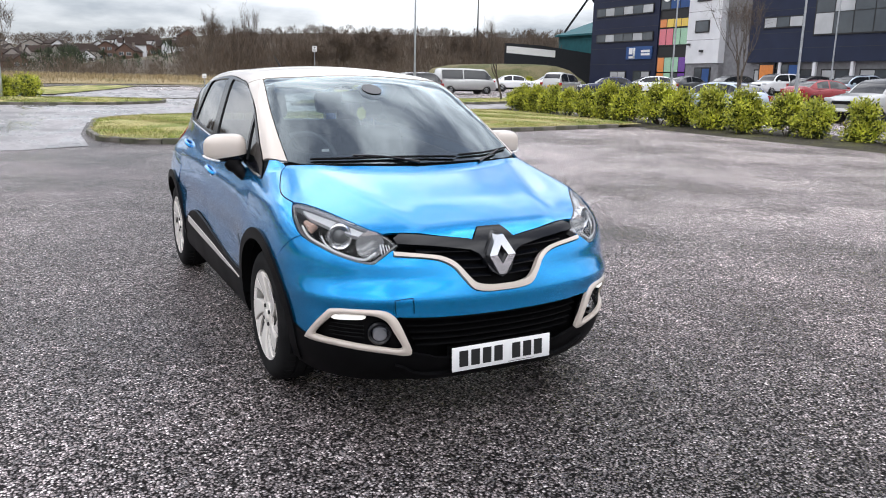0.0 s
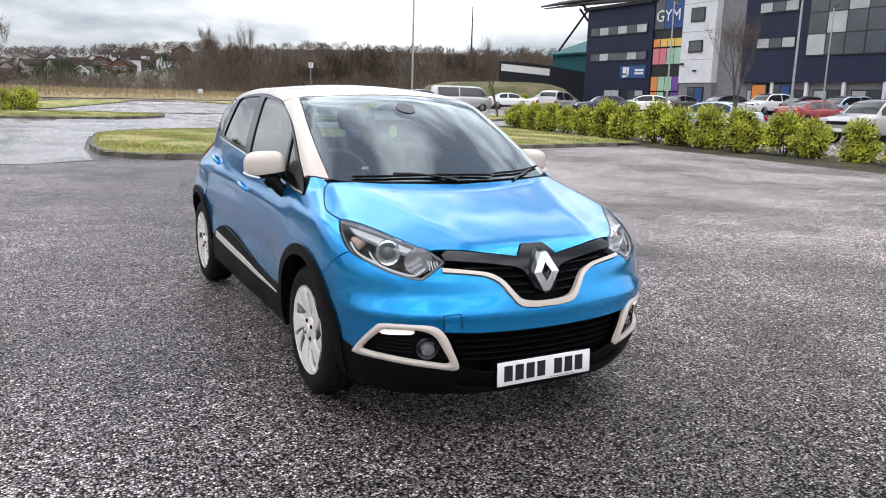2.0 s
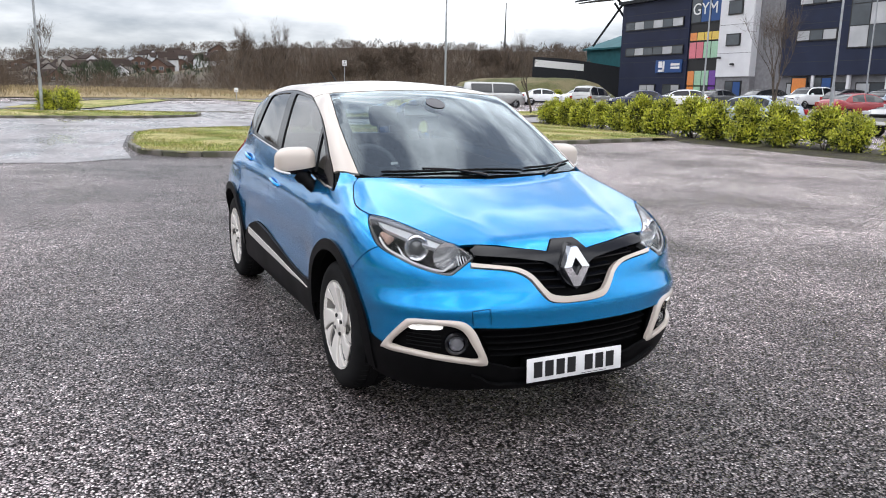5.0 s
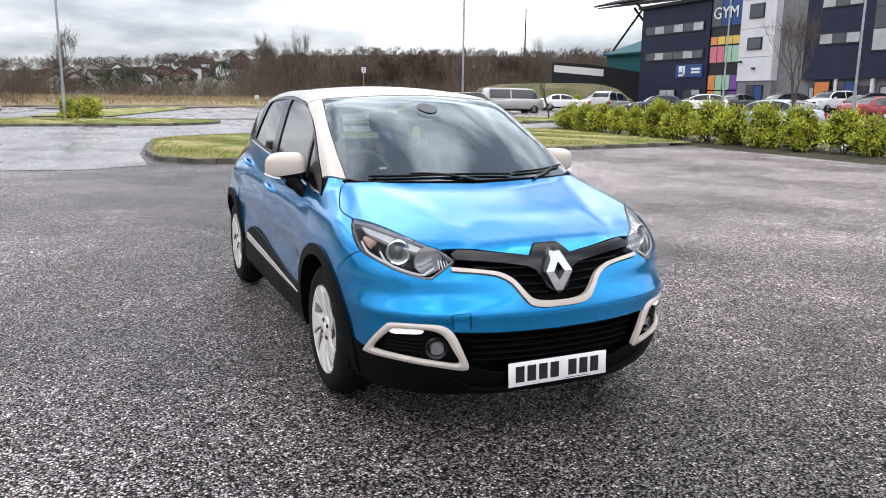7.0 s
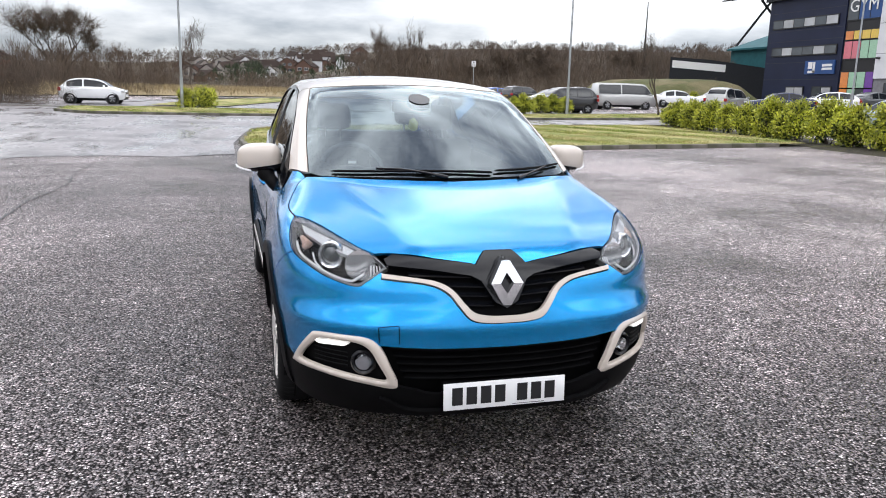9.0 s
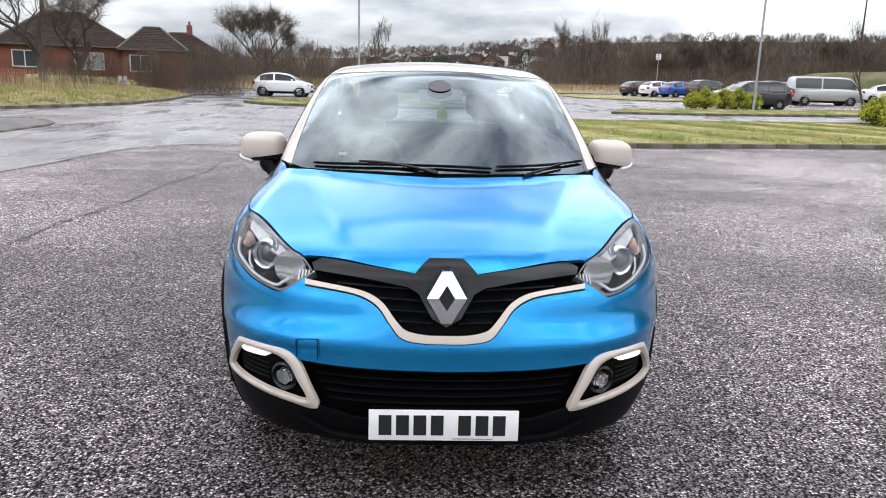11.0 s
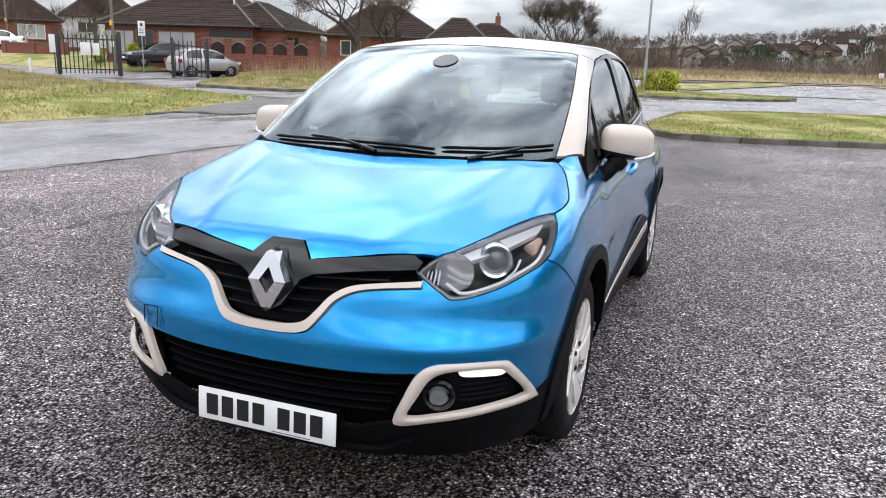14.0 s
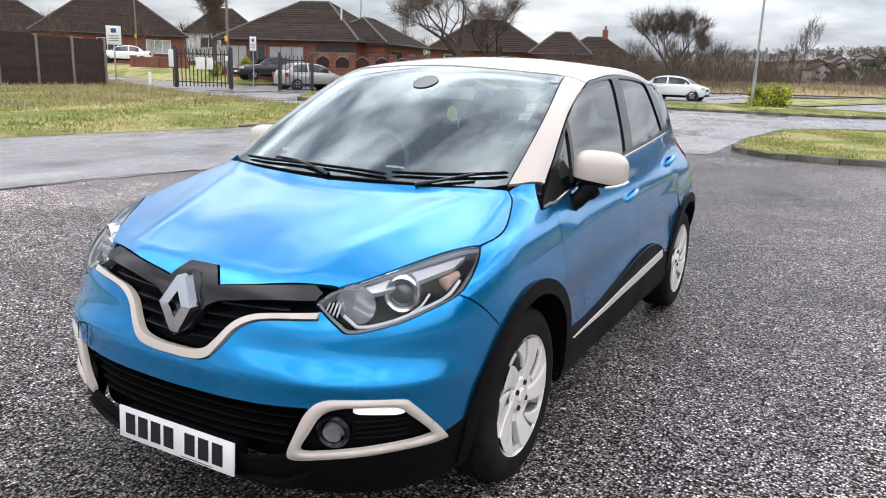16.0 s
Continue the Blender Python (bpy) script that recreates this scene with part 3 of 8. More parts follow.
def hatchback():
    car = thing("car", None, "blue metallic five-door hatchback with cream roof, parked on wet asphalt", "car")
    # -- shared cut lines on the +x side --
    lamp_top = line("t", [(0.460, -0.712), (0.503, -0.650), (0.552, -0.602), (0.605, -0.525), (0.695, -0.372), (0.777, -0.257)])
    lamp_low = line3("c", [(0.460, -0.712, 0.795), (0.545, -0.722, 0.741), (0.589, -0.710, 0.722), (0.690, -0.635, 0.747), (0.755, -0.550, 0.780), (0.803, -0.447, 0.815), (0.811, -0.377, 0.856), (0.777, -0.257, 0.930)])
    nose_edge = bars("t", [(0.0, -0.692), (0.058, -0.692), (0.108, -0.743)])
    nose_edge = joined(nose_edge, line("t", [(0.108, -0.743), (0.29, -0.710), (0.470, -0.656), (0.503, -0.650)]))
    hood_side = line("t", [(0.777, -0.257), (0.792, -0.180), (0.789, -0.090), (0.752, 0.034), (0.722, 0.105), (0.690, 0.138)])
    hood_back = line("t", [(0.690, 0.138), (0.600, 0.098), (0.415, 0.036), (0.200, -0.012), (0.0, -0.030)])
    cut = int(np.argmin(np.abs(lamp_top[:, 0] - 0.503)))

    def creases(p):
        a = np.abs(p[:, 0])
        line_x = 0.34 + 0.24 * np.clip((p[:, 1] + 0.7) / 0.8, 0, 1)
        return 0.007 * np.exp(-((a - line_x) / 0.085) ** 2) - 0.004 * np.exp(-(a / 0.2) ** 2)
    patch("bonnet", "t", [both_sides(joined(nose_edge, lamp_top[cut:], hood_side, hood_back))], BLUE, car, "glossy blue metallic bonnet", relief=creases)
    # -- nose --
    bar_low = joined(line("f", [(0.462, 0.795), (0.289, 0.779), (0.135, 0.756)]), bars("f", [(0.135, 0.756), (0.098, 0.738), (0.050, 0.660), (0.0, 0.634)]))
    patch("grille_bar", "f", [both_sides(joined(nose_edge[nose_edge[:, 0] < 0.452], to_body("f", [(0.472, 0.818)]), bar_low))], GLOSS, car, "gloss black bar round the badge", lift=0.004, step=0.02, thick=0.03)
    strip_up = line("f", [(0.488, 0.770), (0.347, 0.754), (0.272, 0.740), (0.216, 0.710), (0.168, 0.655), (0.134, 0.626), (0.070, 0.613), (0.0, 0.611)])
    strip_low = line("f", [(0.0, 0.580), (0.080, 0.582), (0.150, 0.597), (0.195, 0.645), (0.230, 0.690), (0.280, 0.720), (0.350, 0.736), (0.488, 0.750)])
    patch("grille_surround", "f", [both_sides(joined(strip_low, strip_up))], CREAM, car, "cream trim strip under the grille", lift=0.010, step=0.014, thick=0.03)
    patch("grille_backing", "f", [both_sides(joined(line("f", [(0.0, 0.74), (0.2, 0.80), (0.478, 0.81)]), strip_up))], DARK, car, lift=-0.055, thick=0.004, gap=0)
    for k in range(4):
        z = 0.640 + 0.034 * k
        reach = float(np.interp(z, [0.63, 0.66, 0.71, 0.74], [0.15, 0.185, 0.235, 0.33])) + (0.05 if k == 3 else 0)
        for s in (1, -1):
            pts = to_body("f", [(x, z + 0.05 * x) for x in np.linspace(0.045, reach, 14)]) + [0, 0.020, 0]
            bm = bmesh.new()
            rows = [[bm.verts.new((s * x, y + dy, zz + dz)) for dy, dz in ((0, -0.003), (0, 0.003), (0.025, 0.010), (0.025, 0.004))] for x, y, zz in pts]
            for a, b in zip(rows, rows[1:]):
                for j in range(4):
                    bm.faces.new((a[j], a[(j + 1) % 4], b[(j + 1) % 4], b[j]))
            part("grille_slat", bm, GLOSS, car)
    # badge: a plain folded lozenge
    badge = new("badge")
    badge.parent = car
    by, bz = -0.826, 0.736
    lean = lambda z: by + (0.36 * z if z > 0 else 0.10 * z)
    for s in (1, -1):
        for up in (1, -1):
            bm = bmesh.new()
            rim_ = [(0, 0.086), (0.017, 0.086), (0.068, 0.0), (0.028, 0.0), (0, 0.042)]
            v = [bm.verts.new((s * x, lean(up * z) - 0.002, bz + up * z)) for x, z in rim_]
            b_ = [bm.verts.new(q.co + Vector((0, 0.035, 0))) for q in v]
            bm.faces.new(v)
            for a in range(5):
                bm.faces.new((v[a], v[(a + 1) % 5], b_[(a + 1) % 5], b_[a]))
            part("badge_face", bm, CHROME, badge, smooth=False)
    bm = prism([(0, 0.834), (0.016, 0.826), (0.080, 0.738), (0.014, 0.643), (0, 0.638), (-0.014, 0.643), (-0.080, 0.738), (-0.016, 0.826)], 0.05, "y", by + 0.026, 0.010)
    for v in bm.verts:
        v.co.y += 0.32 * (v.co.z - bz)
    part("badge_plinth", bm, GLOSS, badge)
    # bumper skin
    fog_arc = line3("c", [(0.803, -0.516, 0.385), (0.775, -0.580, 0.462), (0.742, -0.636, 0.512), (0.612, -0.748, 0.520), (0.540, -0.783, 0.512), (0.500, -0.802, 0.496)])
    grille_top = line("f", [(0.500, 0.500), (0.30, 0.490), (0.0, 0.483)])
    fender_cut = line3("c", [(0.803, -0.447, 0.815), (0.832, -0.405, 0.790), (0.855, -0.352, 0.748), (0.872, -0.290, 0.690)])
    arch_front = to_body("s", ring_arc(0, 0.33, 0.430, 129, 167, 16))
    skirt_cut = line3("c", [(0.846, -0.400, 0.427), (0.825, -0.465, 0.402), (0.803, -0.516, 0.385)])
    low_to = int(np.argmin(np.abs(lamp_low[:, 0] - 0.803) + np.abs(lamp_low[:, 2] - 0.815)))
    bumper = joined(strip_low, to_body("f", [(0.480, 0.775)]), lamp_low[3:low_to + 1], fender_cut, arch_front, skirt_cut, fog_arc, grille_top)
    def bumper_form(p):
        a, z = np.abs(p[:, 0]), p[:, 2]
        k = np.clip((a - 0.12) / 0.25, 0, 1)
        k = k * k * (3 - 2 * k)
        edge = 1 / (1 + np.exp(-(0.83 - a) / 0.015))
        dip = -0.011 * np.exp(-((z - 0.655) / 0.045) ** 2) * k * edge
        brow = 0.011 * np.exp(-((z - (0.560 + 0.01 * k)) / 0.026) ** 2) * (0.35 + 0.65 * np.clip((a - 0.38) / 0.15, 0, 1)) * edge
        return dip + brow
    patch("front_bumper", "c", [both_sides(bumper)], BLUE, car, "blue painted front bumper", step=0.020, relief=bumper_form)
    patch("towing_cap", "f", [mirrored(line("f", [(0.433, 0.510), (0.433, 0.572), (0.440, 0.582), (0.500, 0.576), (0.508, 0.566), (0.505, 0.512)], 4))], BLUE, car, "square blue towing eye cover", lift=0.003, thick=0.006, step=0.02, gap=0)
    cap = mirrored(line("f", [(0.433, 0.516), (0.433, 0.572), (0.440, 0.582), (0.500, 0.576), (0.508, 0.566), (0.505, 0.516)], 4))
    cap = cap + normals(cap) * 0.0125
    part("towing_cap_gap", tube([Vector(q) for q in cap], 0.0016, 5), DARK, car)
    # fog lamp frames
    fog_out = line3("c", [(0.438, -0.82, 0.345), (0.462, -0.81, 0.415), (0.500, -0.803, 0.490), (0.545, -0.782, 0.528), (0.625, -0.742, 0.535), (0.728, -0.650, 0.530), (0.755, -0.612, 0.505), (0.806, -0.512, 0.390), (0.800, -0.520, 0.366), (0.715, -0.657, 0.362), (0.560, -0.765, 0.343), (0.462, -0.806, 0.328)], 6, True)
    fog_in = line3("c", [(0.474, -0.80, 0.366), (0.506, -0.79, 0.430), (0.538, -0.780, 0.482), (0.578, -0.76, 0.505), (0.640, -0.73, 0.510), (0.715, -0.660, 0.506), (0.742, -0.630, 0.482), (0.787, -0.560, 0.404), (0.778, -0.580, 0.391), (0.700, -0.67, 0.384), (0.560, -0.765, 0.366), (0.50, -0.79, 0.357)], 6, True)
    fo2, fi2 = spaced(to_chart("c", fog_out), 0.0025), spaced(to_chart("c", fog_in), 0.0025)

    def fog_round(p):
        q = to_chart("c", np.abs(p) * [1, 0, 1] + p * [0, 1, 0])
        d = np.minimum(np.min(np.linalg.norm(q[:, None] - fo2[None], axis=2), 1), np.min(np.linalg.norm(q[:, None] - fi2[None], axis=2), 1))
        return -0.010 * np.clip(1 - d / 0.012, 0, 1) ** 2
    patch("fog_frame", "c", [fog_out, fog_in], CREAM, car, "cream frame round the fog lamp", lift=0.012, thick=0.016, step=0.009, twin=True, gap=0, relief=fog_round)
    patch("fog_recess", "c", [line3("c", [(0.47, -0.80, 0.36), (0.54, -0.78, 0.50), (0.73, -0.65, 0.515), (0.79, -0.55, 0.40), (0.70, -0.67, 0.375)], 6, True)], DARK, car, lift=-0.030, thick=0.003, step=0.03, twin=True, gap=0)
    for s in (1, -1):
        m = Matrix.Translation((s * 0.560, -0.752, 0.425)) @ Matrix.Rotation(radians(-90 + s * 22), 4, "Z")
        fog = new("fog_lamp")
        fog.parent = car
        part("fog_bezel", turned([(-0.03, 0.056), (0.008, 0.052), (0.016, 0.044), (0.010, 0.036), (-0.02, 0.032)], 32, m), GLOSS, fog)
        part("fog_reflector", turned([(-0.020, 0.0001), (-0.016, 0.014), (-0.004, 0.026), (0.006, 0.033)], 28, m), CHROME, fog)
        part("fog_lens", turned([(0.007, 0.034), (0.016, 0.026), (0.023, 0.013), (0.024, 0.0001)], 28, m), LENS, fog)
        for k in range(4):
            z = 0.402 + 0.018 * k
            q = to_body("c", to_chart("c", np.array([(x, y, z) for x, y in ((0.63, -0.735), (0.67, -0.70), (0.71, -0.665), (0.745, -0.615))]))) - normals(to_body("c", to_chart("c", np.array([(x, y, z) for x, y in ((0.63, -0.735), (0.67, -0.70), (0.71, -0.665), (0.745, -0.615))])))) * 0.018
            part("fog_slat", tube([Vector((s * a, b, c)) for a, b, c in q], 0.0035, 6), TRIM, car)
    drl = line3("c", [(0.632, -0.738, 0.502), (0.720, -0.655, 0.498), (0.738, -0.63, 0.489), (0.725, -0.65, 0.480), (0.68, -0.69, 0.484), (0.635, -0.735, 0.489)], 4, True)
    patch("daytime_lamp", "c", [drl], DRL_ON, car, "lit white daytime running lamp", lift=-0.004, thick=0.02, step=0.012, twin=True, gap=0)
    # lower grille and skirt
    patch("lower_grille_backing", "f", [both_sides(joined(line("f", [(0.0, 0.30), (0.3, 0.31), (0.46, 0.34)]), line("f", [(0.515, 0.495), (0.3, 0.50), (0.0, 0.495)])))], DARK, car, lift=-0.085, thick=0.004, gap=0)
    for k in range(5):
        z = 0.350 + 0.030 * k
        reach = 0.405 + 0.014 * k
        xs = np.linspace(-reach, reach, 30)
        pts = to_body("f", [(x, z + 0.012 * (x / 0.45) ** 2) for x in xs]) + [0, 0.036, 0]
        bm = bmesh.new()
        rows = [[bm.verts.new((x, y + dy, zz + dz)) for dy, dz in ((0, -0.003), (0, 0.003), (0.03, 0.012), (0.03, 0.005))] for x, y, zz in pts]
        for a, b in zip(rows, rows[1:]):
            for j in range(4):
                bm.faces.new((a[j], a[(j + 1) % 4], b[(j + 1) % 4], b[j]))
        part("lower_grille_slat", bm, TRIM, car)
    skirt = joined(line("f", [(0.0, 0.296), (0.28, 0.300), (0.36, 0.320), (0.430, 0.338)]), line3("c", [(0.430, -0.818, 0.338), (0.560, -0.765, 0.352), (0.715, -0.657, 0.372), (0.803, -0.516, 0.383)]), skirt_cut[::-1],
                   to_body("s", ring_arc(0, 0.33, 0.405, 168, 196, 8)), line3("c", [(0.815, -0.385, 0.222), (0.78, -0.50, 0.205), (0.66, -0.66, 0.195), (0.48, -0.76, 0.190), (0.28, -0.80, 0.205), (0.0, -0.80, 0.205)]))
    patch("front_skirt", "c", [both_sides(skirt)], TRIM, car, "black plastic lower bumper", lift=0.004, step=0.03)
    patch("skirt_lip", "f", [both_sides(joined(line("f", [(0.0, 0.222), (0.30, 0.226), (0.40, 0.240), (0.46, 0.275)]), line("f", [(0.50, 0.290), (0.45, 0.235), (0.36, 0.205), (0.0, 0.196)])))], TRIM, car, lift=0.020, thick=0.04, step=0.02, gap=0)
    # number plate: white, with plain dark bars where its characters stand
    plate = new("number_plate")
    plate.parent = car
    tilt = Matrix.Translation((0, -0.854, 0.288)) @ Matrix.Rotation(radians(-3), 4, "X")
    part("plate_sheet", boxed((-0.26, -0.004, -0.0555), (0.26, 0.004, 0.0555), 0.0035, tilt), PLATE, plate, "white number plate with dark characters")
    for k, x in enumerate((-0.203, -0.143, -0.083, -0.023, 0.072, 0.132, 0.192)):
        part("plate_character", boxed((x - 0.022, -0.0058, -0.035), (x + 0.022, -0.0035, 0.037), 0.0, tilt), INK, plate, smooth=False)
    part("plate_fine_print", boxed((0.03, -0.0048, -0.049), (0.17, -0.0035, -0.0465), 0.0, tilt), ALLOYG, plate, smooth=False)
    part("plate_holder", boxed((-0.25, -0.846, 0.24), (0.25, -0.78, 0.335), 0.006), TRIM, plate)
    # -- headlamps --
    lamp_loop = joined(lamp_top, lamp_low[::-1])
    for ob in patch("headlamp_lens", "c", [lamp_loop], LENS, car, "clear headlamp lens", thick=0.004, step=0.022, twin=True):
        ob.visible_shadow = False
    patch("headlamp_housing", "c", [lamp_loop], DARK, car, lift=-0.140, thick=0.003, step=0.04, twin=True, gap=0.0)
    inner_loop = np.array(lamp_loop)
    lc = to_chart("c", inner_loop)
    mid = lc.mean(0)
    patch("headlamp_bezel", "c", [to_body("c", mid + (lc - mid) * 0.985), to_body("c", mid + (lc - mid) * [0.955, 0.90])], LAMP_EDGE, car, "smoky grey headlamp edge", lift=-0.010, thick=0.03, step=0.02, twin=True, gap=0)
    patch("headlamp_mask", "c", [to_body("c", mid + (lc - mid) * [0.95, 0.89])], DARK, car, lift=-0.110, thick=0.004, step=0.03, twin=True, gap=0)
    for s in (1, -1):
        def bowl(name, x, y, z, r, yaw, deep=0.05):
            m = Matrix.Translation((s * x, y, z)) @ Matrix.Rotation(radians(-90 + s * yaw), 4, "Z")
            h = new(name)
            h.parent = car
            return h, m
        h, m = bowl("dipped_lamp", 0.655, -0.530, 0.812, 0.05, 24)
        part("lamp_shroud", turned([(-0.05, 0.055), (0.010, 0.056), (0.020, 0.052), (0.016, 0.045), (-0.01, 0.038)], 36, m), REFLECT, h)
        part("projector_lens", turned([(-0.012, 0.043), (0.004, 0.038), (0.016, 0.025), (0.020, 0.0001)], 32, m), PROJECTOR, h)
        part("lens_ring", turned([(-0.004, 0.043), (0.010, 0.0425), (0.013, 0.0395), (0.006, 0.037)], 36, m), CHROME, h)
        part("projector_back", turned([(-0.030, 0.0001), (-0.026, 0.025), (-0.012, 0.044)], 28, m), GLOSS, h)
        h, m = bowl("main_lamp", 0.553, -0.625, 0.786, 0.05, 18)
        part("reflector", turned([(-0.046, 0.0001), (-0.040, 0.024), (-0.024, 0.044), (-0.002, 0.058), (0.010, 0.062)], 18, m), REFLECT, h, smooth=False)
        for k in range(4):
            at = to_body("c", to_chart("c", np.array([(0.484 + 0.010 * k, -0.70 + 0.006 * k, 0.782 - 0.004 * k), (0.492 + 0.010 * k, -0.690 + 0.006 * k, 0.808)])))
            at = at - normals(at) * 0.030
            part("reflector_rib", tube([Vector((s * a, b, c)) for a, b, c in at], 0.003, 6), LAMP_SILVER, h)
        part("bulb", turned([(-0.045, 0.022), (-0.012, 0.021), (-0.002, 0.015), (0.0, 0.0001)], 14, m), GLOSS, h)
        low_q = to_chart("c", lamp_low)
        q = to_body("c", (low_q + (mid - low_q) * 0.20)[5:-7:2])
        q = q - normals(q) * 0.016
        part("light_guide", tube([Vector((s * a, b, c)) for a, b, c in q], 0.0055, 8), LAMP_WHITE, car)
        q = to_body("c", [mid + d for d in ((0.020, -0.040), (0.050, -0.020), (0.078, 0.012))])
        q = q - normals(q) * 0.030
        part("light_guide", tube([Vector((s * a, b, c)) for a, b, c in smooth_line(q, 5)], 0.004, 6), LAMP_WHITE, car)
        q = to_body("c", to_chart("c", np.array([(0.755, -0.42, 0.845), (0.735, -0.42, 0.865), (0.745, -0.36, 0.885)])))
        q = q - normals(q) * 0.04
        part("indicator_lens", tube([Vector((s * a, b, c)) for a, b, c in q], [0.012, 0.022, 0.012], 8), AMBER_PALE, car)
    top_q = to_chart("c", lamp_top)
    share = np.interp(np.linspace(0, 1, len(top_q)), [0.15, 0.35, 0.7, 1.0], [0.10, 0.42, 0.50, 0.30])[:, None]
    patch("upper_reflector", "c", [joined(to_body("c", (top_q + (mid - top_q) * 0.09)[7:-2]), to_body("c", (top_q + (mid - top_q) * share)[7:-2][::-1]))], LAMP_SILVER, car, "pale band along the lamp's upper edge", lift=-0.020, thick=0.02, step=0.014, twin=True, gap=0)
    # -- wings, doors, sills --
    door_front = line("s", [(0.335, 0.990), (0.318, 0.900), (0.312, 0.800), (0.330, 0.66), (0.372, 0.53), (0.400, 0.478)])
    arch_top = to_body("s", ring_arc(0, 0.33, 0.430, 20, 129, 44))
    wing = joined(hood_side, line3("c", [(0.690, 0.138, 1.052), (0.708, 0.21, 1.072), (0.738, 0.275, 1.070)]), line3("s", [(0.745, 0.262, 1.055), (0.797, 0.205, 0.985)], 4), line("s", [(0.215, 0.982), (0.335, 0.990)], 3), door_front, arch_top, fender_cut[::-1])
    over = to_chart("c", lamp_low[low_to:])
    wing = joined(wing, lamp_low[low_to:])
    patch("front_wing", "c", [wing], BLUE, car, "blue front wing", step=0.026, twin=True)
    belt = [(0.335, 0.992), (0.568, 1.022), (0.95, 1.062), (1.42, 1.098)]
    belt2 = [(1.42, 1.098), (1.90, 1.128), (2.25, 1.146), (2.40, 1.152)]
    clad_top = [(0.405, 0.470), (0.62, 0.455), (0.883, 0.473), (1.15, 0.512), (1.41, 0.556)]
    clad_top2 = [(1.41, 0.556), (1.60, 0.578), (1.755, 0.580), (1.93, 0.545), (2.10, 0.470)]
    door_mid = line("s", [(1.42, 1.098), (1.468, 0.98), (1.472, 0.82), (1.435, 0.66), (1.41, 0.556)])

    def swage(p):
        y, z = p[:, 1], p[:, 2]
        line_z = 0.86 + 0.075 * np.clip((y - 0.4) / 2.0, 0, 1)
        low_z = 0.60 + 0.05 * np.clip((y - 0.4) / 1.6, 0, 1)
        fade = np.clip((y - 0.30) / 0.25, 0, 1) * np.clip((2.5 - y) / 0.3, 0, 1)
        return fade * (0.010 * np.exp(-((z - line_z) / 0.045) ** 2) - 0.020 * np.exp(-((z - low_z) / 0.10) ** 2))
    patch("front_door", "s", [joined(line("s", belt), door_mid, line("s", clad_top[::-1]), door_front[::-1])], BLUE, car, "blue front door", twin=True, relief=swage)
    door_back = line("s", [(2.40, 1.152), (2.43, 1.05), (2.40, 0.94), (2.30, 0.82)])
    arch_rear_a = to_body("s", ring_arc(2.606, 0.33, 0.430, 122, 163, 18))
    patch("rear_door", "s", [joined(line("s", belt2), door_back, to_body("s", [(2.33, 0.75)]), arch_rear_a[2:], line("s", clad_top2[::-1]), door_mid[::-1])], BLUE, car, "blue rear door", twin=True, relief=swage)
    patch("rear_quarter", "s", [joined(line("s", [(2.40, 1.152), (2.62, 1.19), (2.85, 1.23), (3.02, 1.25)]), line("s", [(3.02, 1.25), (3.10, 1.0), (3.16, 0.8), (3.15, 0.62), (3.06, 0.52)]), to_body("s", ring_arc(2.606, 0.33, 0.430, 25, 122, 40)), to_body("s", [(2.33, 0.75)]), door_back[::-1])], BLUE, car, "blue rear quarter panel", twin=True, step=0.035)
    clad = joined(line("s", clad_top), line("s", clad_top2), bars("s", [(2.10, 0.470), (2.19, 0.40), (2.20, 0.26), (1.4, 0.225), (0.43, 0.225), (0.405, 0.470)]))
    patch("side_cladding", "s", [clad], TRIM, car, "black plastic cladding along the sill", lift=0.006, twin=True)
    strip = joined(line("s", [(0.488, 0.412), (0.9, 0.428), (1.25, 0.456), (1.65, 0.484), (1.985, 0.508)]), line("s", [(2.02, 0.462), (1.66, 0.436), (1.25, 0.418), (0.9, 0.404), (0.488, 0.409)]))
    patch("sill_strip", "s", [strip], ALLOY, car, "white strip on the sill cladding", lift=0.012, thick=0.01, step=0.02, twin=True, gap=0)
    for cy, a0, a1, nm in ((0.0, 2, 192, "front"), (2.606, -2, 178, "rear")):
        loop = joined(to_body("s", ring_arc(cy, 0.33, 0.438, a0, a1, 60)), to_body("s", ring_arc(cy, 0.33, 0.384, a1, a0, 60)))
        patch("wheel_arch_trim", "s", [loop], TRIM, car, "black wheel arch trim", lift=0.012, thick=0.05, step=0.02, twin=True, gap=0)
        for s in (1, -1):
            bm = bmesh.new()
            rows = []
            for k in range(19):
                a = radians(-12 + 204 * k / 18)
                rows.append([bm.verts.new((s * x, cy + 0.388 * math.cos(a), 0.33 + 0.388 * math.sin(a))) for x in (0.845, 0.60, 0.52)])
            for a, b in zip(rows, rows[1:]):
                for j in range(2):
                    bm.faces.new((a[j], a[j + 1], b[j + 1], b[j]))
            bm.faces.new([r[2] for r in rows])
            part("arch_liner", bm, DARK, car)
            w = wheel_thing(car)
            w.matrix_world = Matrix.Translation((s * (0.862 if cy == 0 else 0.866), cy, 0.329)) @ Matrix.Rotation(0.25 + cy * 0.3, 4, "X") @ (Matrix.Identity(4) if s > 0 else Matrix.Rotation(math.pi, 4, "Z"))
    # -- roof, pillars, glass --
    screen_side = line("t", [(0.676, 0.168), (0.660, 0.400), (0.632, 0.650), (0.580, 0.965)])
    screen_top = line("t", [(0.580, 0.965), (0.410, 0.913), (0.200, 0.892), (0.0, 0.886)])
    screen_low = line("t", [(0.0, -0.008), (0.20, 0.006), (0.415, 0.052), (0.60, 0.115), (0.676, 0.168)])
